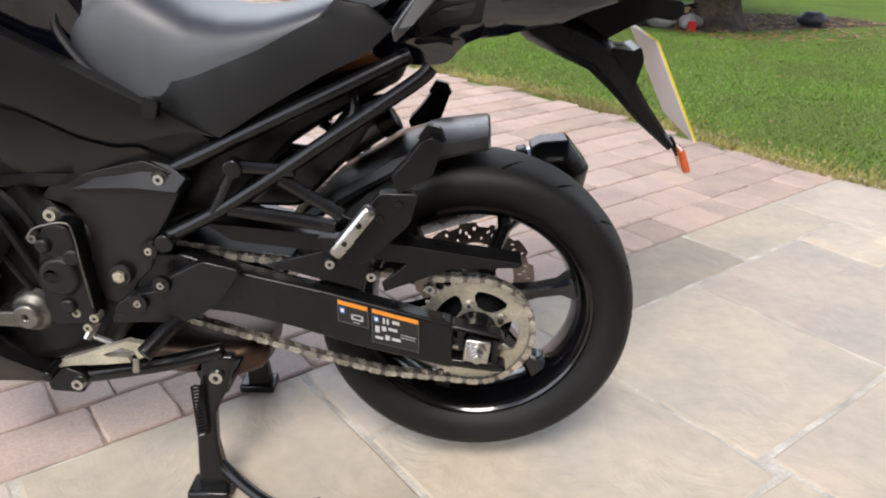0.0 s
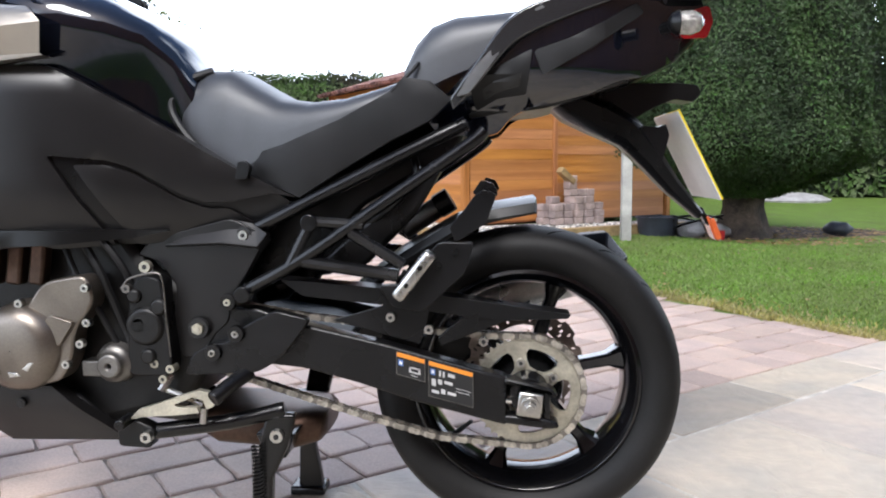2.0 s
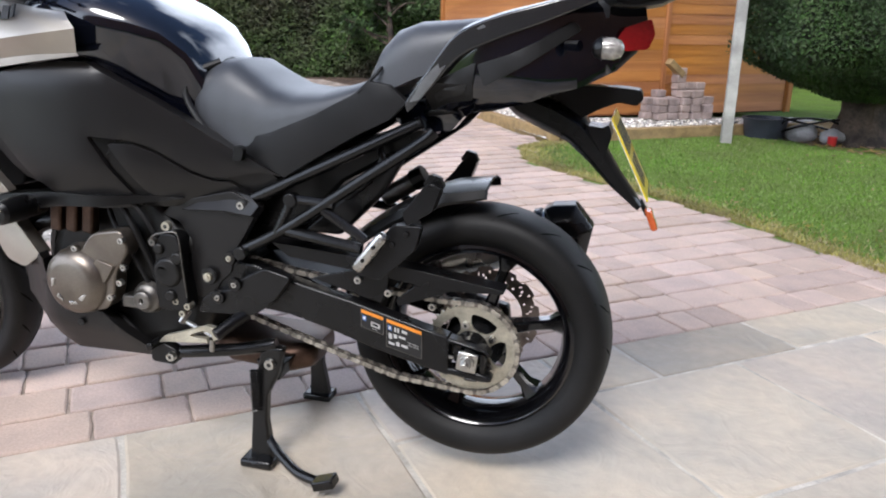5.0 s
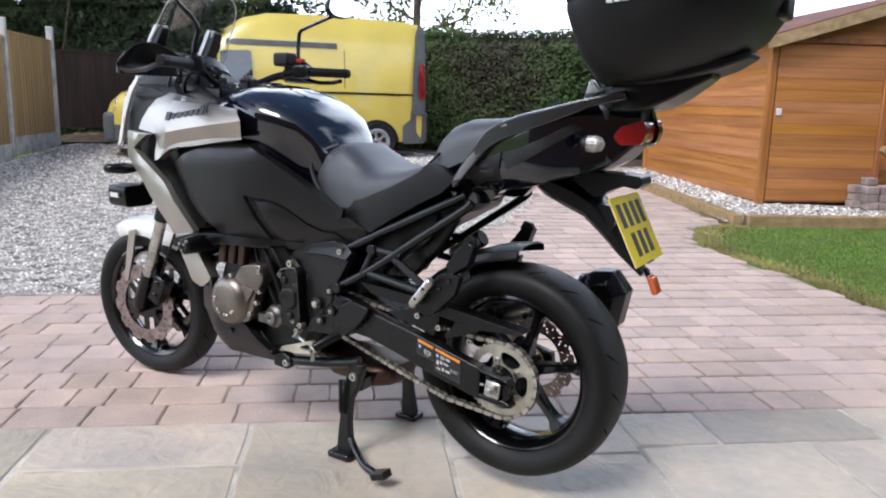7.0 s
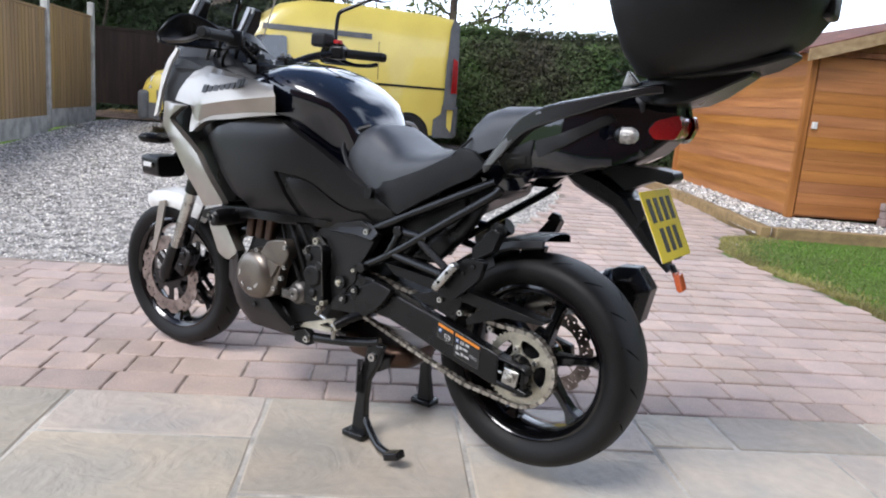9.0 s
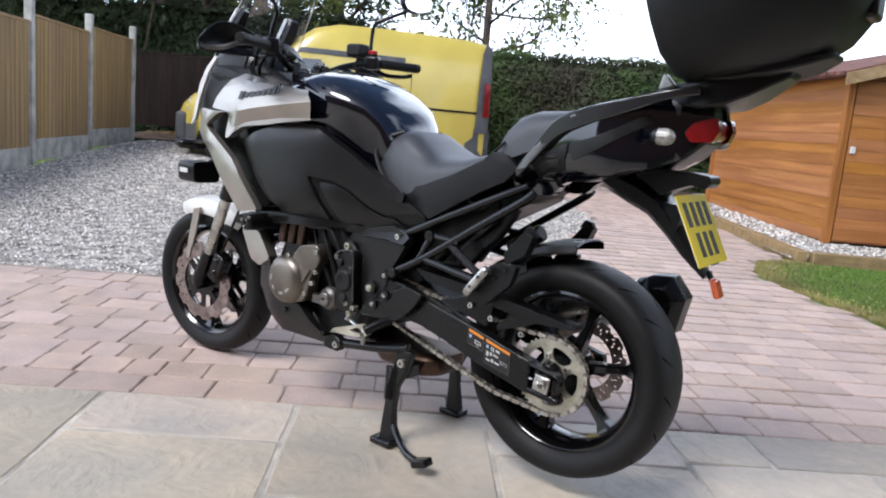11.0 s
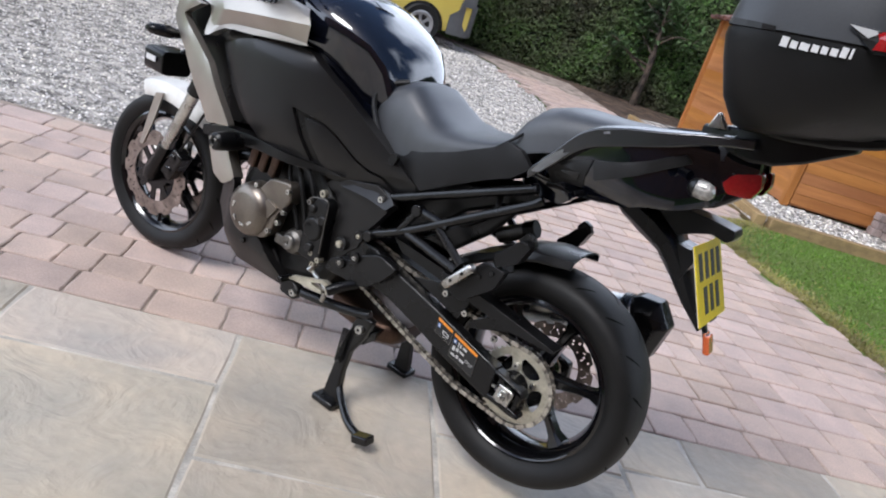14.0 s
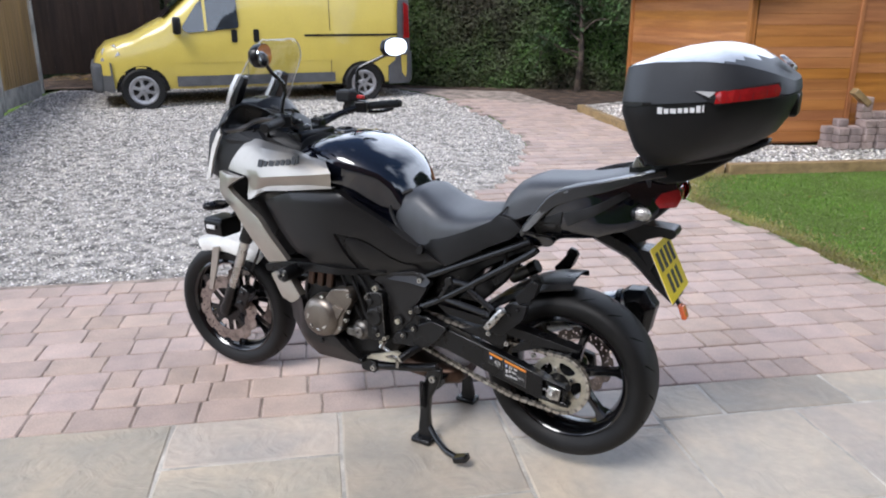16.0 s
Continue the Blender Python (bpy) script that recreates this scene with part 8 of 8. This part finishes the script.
# rack under the case
bm = bmesh.new()
loops = []
for x, w, zb, zt in ((0.19, 0.070, 1.110, 1.150), (0.25, 0.098, 1.112, 1.164), (0.32, 0.110, 1.108, 1.180), (0.37, 0.110, 1.118, 1.188), (0.42, 0.095, 1.142, 1.196), (0.46, 0.07, 1.168, 1.200), (0.50, 0.045, 1.194, 1.208)):
    loops.append([(x, -w, zb), (x, w, zb), (x, w, zt), (x, -w, zt)])
rings(bm, loops)
rack = part("luggage_rack", bm, "plastic", BK, "black luggage rack", bevel=0.006)
for s in (-1, 1):
    bm = bmesh.new()
    prism(bm, [(0.210, 1.148), (0.252, 1.156), (0.246, 1.164), (0.226, 1.186), (0.220, 1.184)], s * 0.112, s * 0.090)
    part("rack_mount", bm, "steel", rack, "bright metal rack mount", bevel=0.003)

# ---- top case ----
CASE = thing("top_case", (0.42, 0, 1.2), "black and graphite luggage top case on the rear rack", "top case")


def case_ring(z, x0, x1, w, r=0.09, shift=0.0):
    """A rounded outline of the case seen from above."""
    pts = rounded([(x0, -w * 0.86), (x0 + 0.06, -w), (x1 - 0.16, -w), (x1, -w * 0.45), (x1, w * 0.45), (x1 - 0.16, w), (x0 + 0.06, w), (x0, w * 0.86)], r, 4)
    return [(x, y, z + shift * (x - 0.4)) for x, y in pts]


SL = 0.10
bm = bmesh.new()
rings(bm, [case_ring(z, a, b, w, 0.07, SL if z > 1.3 else 0.22 - (z - 1.19) * 1.0) for z, a, b, w in ((1.192, 0.29, 0.50, 0.18), (1.203, 0.265, 0.54, 0.21), (1.25, 0.235, 0.60, 0.252), (1.31, 0.212, 0.630, 0.278), (1.355, 0.20, 0.645, 0.290), (1.372, 0.20, 0.645, 0.290))])
part("case_base", bm, "case", CASE, "grained black case base", 40)
bm = bmesh.new()
rings(bm, [case_ring(z, a, b, w, 0.07, SL) for z, a, b, w in ((1.368, 0.206, 0.639, 0.284), (1.380, 0.206, 0.639, 0.284))])
part("case_seam", bm, "mark", CASE, angle=0)
def lid_edge(x):
    """Height of the lid's shoulder along the case."""
    return float(np.interp(x, [0.19, 0.23, 0.30, 0.37, 0.45, 0.52, 0.58, 0.62, 0.66], [1.452, 1.467, 1.479, 1.484, 1.484, 1.476, 1.458, 1.440, 1.420]))


def lid_crown(x):
    """Height of the lid along its middle."""
    return float(np.interp(x, [0.19, 0.226, 0.28, 0.335, 0.40, 0.451, 0.50, 0.542, 0.588, 0.638, 0.66], [1.468, 1.490, 1.508, 1.520, 1.527, 1.528, 1.523, 1.513, 1.490, 1.445, 1.425]))


bm = bmesh.new()
foot, rim = case_ring(1.376, 0.198, 0.647, 0.292, 0.07, SL), case_ring(0, 0.206, 0.640, 0.276, 0.07, 0)
lid_rings = []
for k, out in ((0.0, 1.0), (0.35, 0.75), (0.75, 0.35), (0.93, 0.10), (1.0, 0.0)):
    lid_rings.append([(q[0] + (p[0] - q[0]) * out, q[1] + (p[1] - q[1]) * out, p[2] + (lid_edge(q[0]) - p[2]) * k) for p, q in zip(foot, rim)])
rings(bm, lid_rings, caps=False)
part("case_lid", bm, "case_side", CASE, "satin dark grey lid sides", 50)
crown = [[(0.42 + (x - 0.42) * k, y * k, lid_edge(0.42 + (x - 0.42) * k) + (lid_crown(0.42 + (x - 0.42) * k) - lid_edge(0.42 + (x - 0.42) * k)) * (1 - k ** 2.2)) for x, y, _ in rim] for k in (1.0, 0.985, 0.95, 0.88, 0.78, 0.66, 0.52, 0.36, 0.18, 0.02)]


def crown_side(rear):
    """The crown's pale front panel, or the dark panel behind the slanting line."""
    bm = bmesh.new()
    rings(bm, crown, caps=False)
    drop = [f for f in bm.faces if (f.calc_center_median().x > 0.565 - 0.42 * max(0.0, abs(f.calc_center_median().y) - 0.05)) != rear]
    bmesh.ops.delete(bm, geom=drop, context="FACES")
    return bm


lid = part("lid_panel", crown_side(False), "case_lid", CASE, "graphite lid panel with sky reflection in its pale colour", 50)
part("lid_rear", crown_side(True), "case_side", CASE, "dark grey rear of the lid", 50)
bm = bmesh.new()
lathe(bm, (0, 0, 0), [(0.002, -0.006), (0.026, -0.006), (0.032, 0.002), (0.002, 0.002)], 24)
bm.transform(Matrix.Translation((0.606, 0, lid_crown(0.606))) @ Matrix.Rotation(radians(40), 4, "Y") @ Matrix.Rotation(radians(-90), 4, "X"))
part("lid_badge", bm, "steel", CASE, "round bright badge")


def on_case(x):
    """The case's half width where its side turns towards the back."""
    return float(np.interp(x, [0.20, 0.262, 0.485, 0.515, 0.555, 0.595, 0.627], [0.262, 0.293, 0.293, 0.284, 0.252, 0.205, 0.165]))


for s in (-1, 1):
    # red reflectors in a dark frame that wrap the rear corners
    bm = bmesh.new()
    shell(bm, [(0.425, 1.402), (0.47, 1.372), (0.600, 1.392), (0.614, 1.418), (0.610, 1.433), (0.49, 1.414)], lambda x, z: s * (on_case(x) + 0.003), 0.004, 0.02, 0.01)
    part("reflector_frame", bm, "case", CASE, "", 0)
    bm = bmesh.new()
    shell(bm, [(0.415, 1.408), (0.452, 1.394), (0.470, 1.409)], lambda x, z: s * (on_case(x) + 0.007), 0.003, 0.02, 0.006)
    part("reflector_tip", bm, "trim_silver", CASE, "pale pointed reflector tip", 0)
    for k in range(5):
        xa = 0.466 + k * 0.029
        bm = bmesh.new()
        zc = 1.397 + 0.13 * (xa - 0.49)
        shell(bm, [(xa, zc - 0.016), (xa + 0.028, zc - 0.013), (xa + 0.032, zc + 0.004), (xa + 0.024, zc + 0.020), (xa - 0.004, zc + 0.014), (xa + 0.004, zc)], lambda x, z: s * (on_case(x) + 0.007), 0.004, 0.02, 0.006)
        part("red_reflector", bm, "lens_red", CASE, "", 0)
    x = 0.318
    for k, (w, h) in enumerate(((0.013, 0.018), (0.012, 0.013), (0.016, 0.013), (0.012, 0.013), (0.011, 0.013), (0.012, 0.013), (0.011, 0.018), (0.004, 0.018))):
        bm = bmesh.new()
        zc = 1.342 + 0.10 * (x - 0.32)
        shell(bm, [(x, zc), (x + w, zc), (x + w, zc + h), (x, zc + h)], lambda a, b: s * (0.2965 - 0.10 * max(0, 1.37 + SL * (a - 0.4) - b)), 0.003, 0.03, 0.006)
        part("word_bar", bm, "mark_white", CASE)
        x += w + 0.0045
    bm = bmesh.new()
    shell(bm, [(0.215, 1.355), (0.30, 1.363), (0.30, 1.372), (0.215, 1.368)], lambda a, b: s * (on_case(a) + 0.002), 0.002, 0.03, 0.006)
    part("seam_plate", bm, "charcoal", CASE, angle=0)
bm = bmesh.new()
loops = []
for x, w, zb, zt in ((0.27, 0.12, 1.168, 1.190), (0.38, 0.13, 1.176, 1.205), (0.46, 0.125, 1.192, 1.222), (0.53, 0.10, 1.214, 1.238), (0.585, 0.05, 1.240, 1.252)):
    loops.append([(x, -w, zb), (x, w, zb), (x, w, zt), (x, -w, zt)])
rings(bm, loops)
part("case_plate", bm, "case", CASE, bevel=0.006)
bm = bmesh.new()
box(bm, (0.635, 0, 1.36), (0.03, 0.10, 0.07))
part("case_latch", bm, "plastic", CASE, bevel=0.01)


# ---- the laid pieces: flags and pavers ----
def piece_ob(name, me, parent, at, rot):
    ob = new(name, me)
    ob.parent = parent
    ob.matrix_parent_inverse = Matrix.Translation(-parent.location)
    ob.matrix_basis = Matrix.Translation(at) @ rot
    return ob


LAY = Matrix.Rotation(math.atan2(D2.y, D2.x), 4, "Z")
SLOPE = Matrix.Rotation(0.02, 4, Vector((-0.625, -0.78, 0)))
prnd = random.Random(11)


def slab(sx, sy, h, chip, seed):
    """A flat piece with worn, uneven edges."""
    r = random.Random(seed)
    bm = bmesh.new()
    n = 4
    edge = []
    for (x0, y0), (x1, y1) in (((-1, -1), (1, -1)), ((1, -1), (1, 1)), ((1, 1), (-1, 1)), ((-1, 1), (-1, -1))):
        for k in range(n):
            t = k / n
            j = r.uniform(-chip, chip) if k else -chip * 1.2
            px, py = (x0 + (x1 - x0) * t) * sx / 2, (y0 + (y1 - y0) * t) * sy / 2
            ln = math.hypot(px, py)
            edge.append((px * (1 + j / ln), py * (1 + j / ln)))
    low = [(x, y, -h) for x, y in edge]
    mid = [(x, y, -chip * 1.1) for x, y in edge]
    top = [(x * (1 - chip * 1.6 / max(abs(x), abs(y))), y * (1 - chip * 1.6 / max(abs(x), abs(y))), r.uniform(-0.3, 0.1) * chip) for x, y in edge]
    rows = rings(bm, [low, mid, top], caps=False)
    bm.faces.new(rows[-1])
    bmesh.ops.recalc_face_normals(bm, faces=bm.faces[:])
    me = bpy.data.meshes.new("piece")
    bm.to_mesh(me)
    bm.free()
    return me


FLAGS = []
# row by row: along, across, from the drive's edge towards the house
E0 = DRIVE_EDGE
FLAGS += [(-1.50, -0.83, E0, 0.135), (-0.83, -0.17, E0, -0.205), (-0.17, 0.475, E0, 0.135), (0.475, 0.775, E0, 0.18), (0.775, 1.385, E0, 0.18), (1.385, 2.0, E0, 0.19), (2.0, 2.62, E0, -0.12), (2.62, 3.24, E0, 0.18),
          (-2.17, -1.50, E0, -0.205), (-2.84, -2.17, E0, 0.135), (-3.5, -2.84, E0, -0.205), (-4.2, -3.5, E0, 0.135),
          (-1.50, -0.83, 0.135, -0.54), (-0.17, 0.475, 0.135, -0.485), (0.475, 1.085, 0.18, -0.43), (1.085, 1.70, 0.18, -0.43), (1.70, 2.0, 0.19, -0.12), (2.62, 3.24, 0.18, -0.43), (-2.84, -2.17, 0.135, -0.54), (-4.2, -3.5, 0.135, -0.54),
          (-0.83, -0.17, -0.205, -0.54), (-2.17, -1.50, -0.205, -0.54), (-3.5, -2.84, -0.205, -0.54), (1.70, 2.62, -0.12, -0.43)]
for a in range(-6, 5):
    FLAGS += [(a * 0.67 - 0.17, a * 0.67 + 0.50, -0.54 if a < 0 else (-0.485 if a == 0 else -0.43), -1.2), (a * 0.67 + 0.1, a * 0.67 + 0.77, -1.2, -1.87), (a * 0.67 - 0.1, a * 0.67 + 0.57, -1.87, -2.5)]
for k, (u0, u1, w1, w0) in enumerate(FLAGS):
    if (u0 + u1) / 2 > 2.4:
        continue
    g = 0.010
    me = slab(u1 - u0 - g, w1 - w0 - g, 0.03, 0.004, k)
    me.materials.append(M["stone"])
    c = uw((u0 + u1) / 2, (w0 + w1) / 2)
    piece_ob("flag", me, patio, c + Vector((0, 0, prnd.uniform(-0.0012, 0.0012))), LAY)

PAV = []
for ln in (0.130, 0.172, 0.258):
    for v in range(3):
        me = slab(ln - 0.005, 0.1735, 0.03, 0.0036, 100 + v + int(ln * 1000))
        me.materials.append(M["paver"])
        PAV.append((ln, me))
ROW = 0.178
cells = []
for r in range(56):
    w = E0 + (r + 0.5) * ROW
    u = -5.0 + prnd.uniform(0, 0.25)
    while u < 5.0:
        k = prnd.choice((0, 1, 1, 2, 2, 2))
        ln = PAV[k * 3][0]
        p = D2 * (u + ln / 2) + N2 * w
        if inside((p.x, p.y), drive_line) and p.y < 9.3:
            cells.append((r, k, prnd.randrange(3), u + ln / 2, w, p))
        u += ln
# those passed nearest are laid one by one, the others are one joined sheet
cells.sort(key=lambda c: math.hypot(c[5].x + 0.5, c[5].y - 0.8))
for r, k, v, u, w, p in cells[:300]:
    me = PAV[k * 3 + v][1]
    turn = LAY @ Matrix.Rotation(math.pi * prnd.randrange(2), 4, "Z")
    at = Vector((p.x, p.y, rise(p.x, p.y) + prnd.uniform(-0.002, 0.0015)))
    piece_ob("paver", me, drive, at, (SLOPE if rise(p.x, p.y) > 0 else Matrix()) @ turn)
verts, faces = [], []
cache = {}
for me in {q[1] for q in PAV}:
    cache[me.name] = ([v.co.copy() for v in me.vertices], [tuple(f.vertices) for f in me.polygons])
for r, k, v, u, w, p in cells[300:]:
    vs, fs = cache[PAV[k * 3 + v][1].name]
    m = Matrix.Translation((p.x, p.y, rise(p.x, p.y) + prnd.uniform(-0.002, 0.0015))) @ (SLOPE if rise(p.x, p.y) > 0 else Matrix()) @ LAY @ Matrix.Rotation(math.pi * prnd.randrange(2), 4, "Z")
    b = len(verts)
    verts += [tuple(m @ q) for q in vs]
    faces += [tuple(b + i for i in f) for f in fs]
me = bpy.data.meshes.new("far_pavers")
me.from_pydata(verts, [], faces)
me.materials.append(M["paver_far"])
far = new("far_pavers", me)
far.parent = drive
tagged(far, kind="stuff")
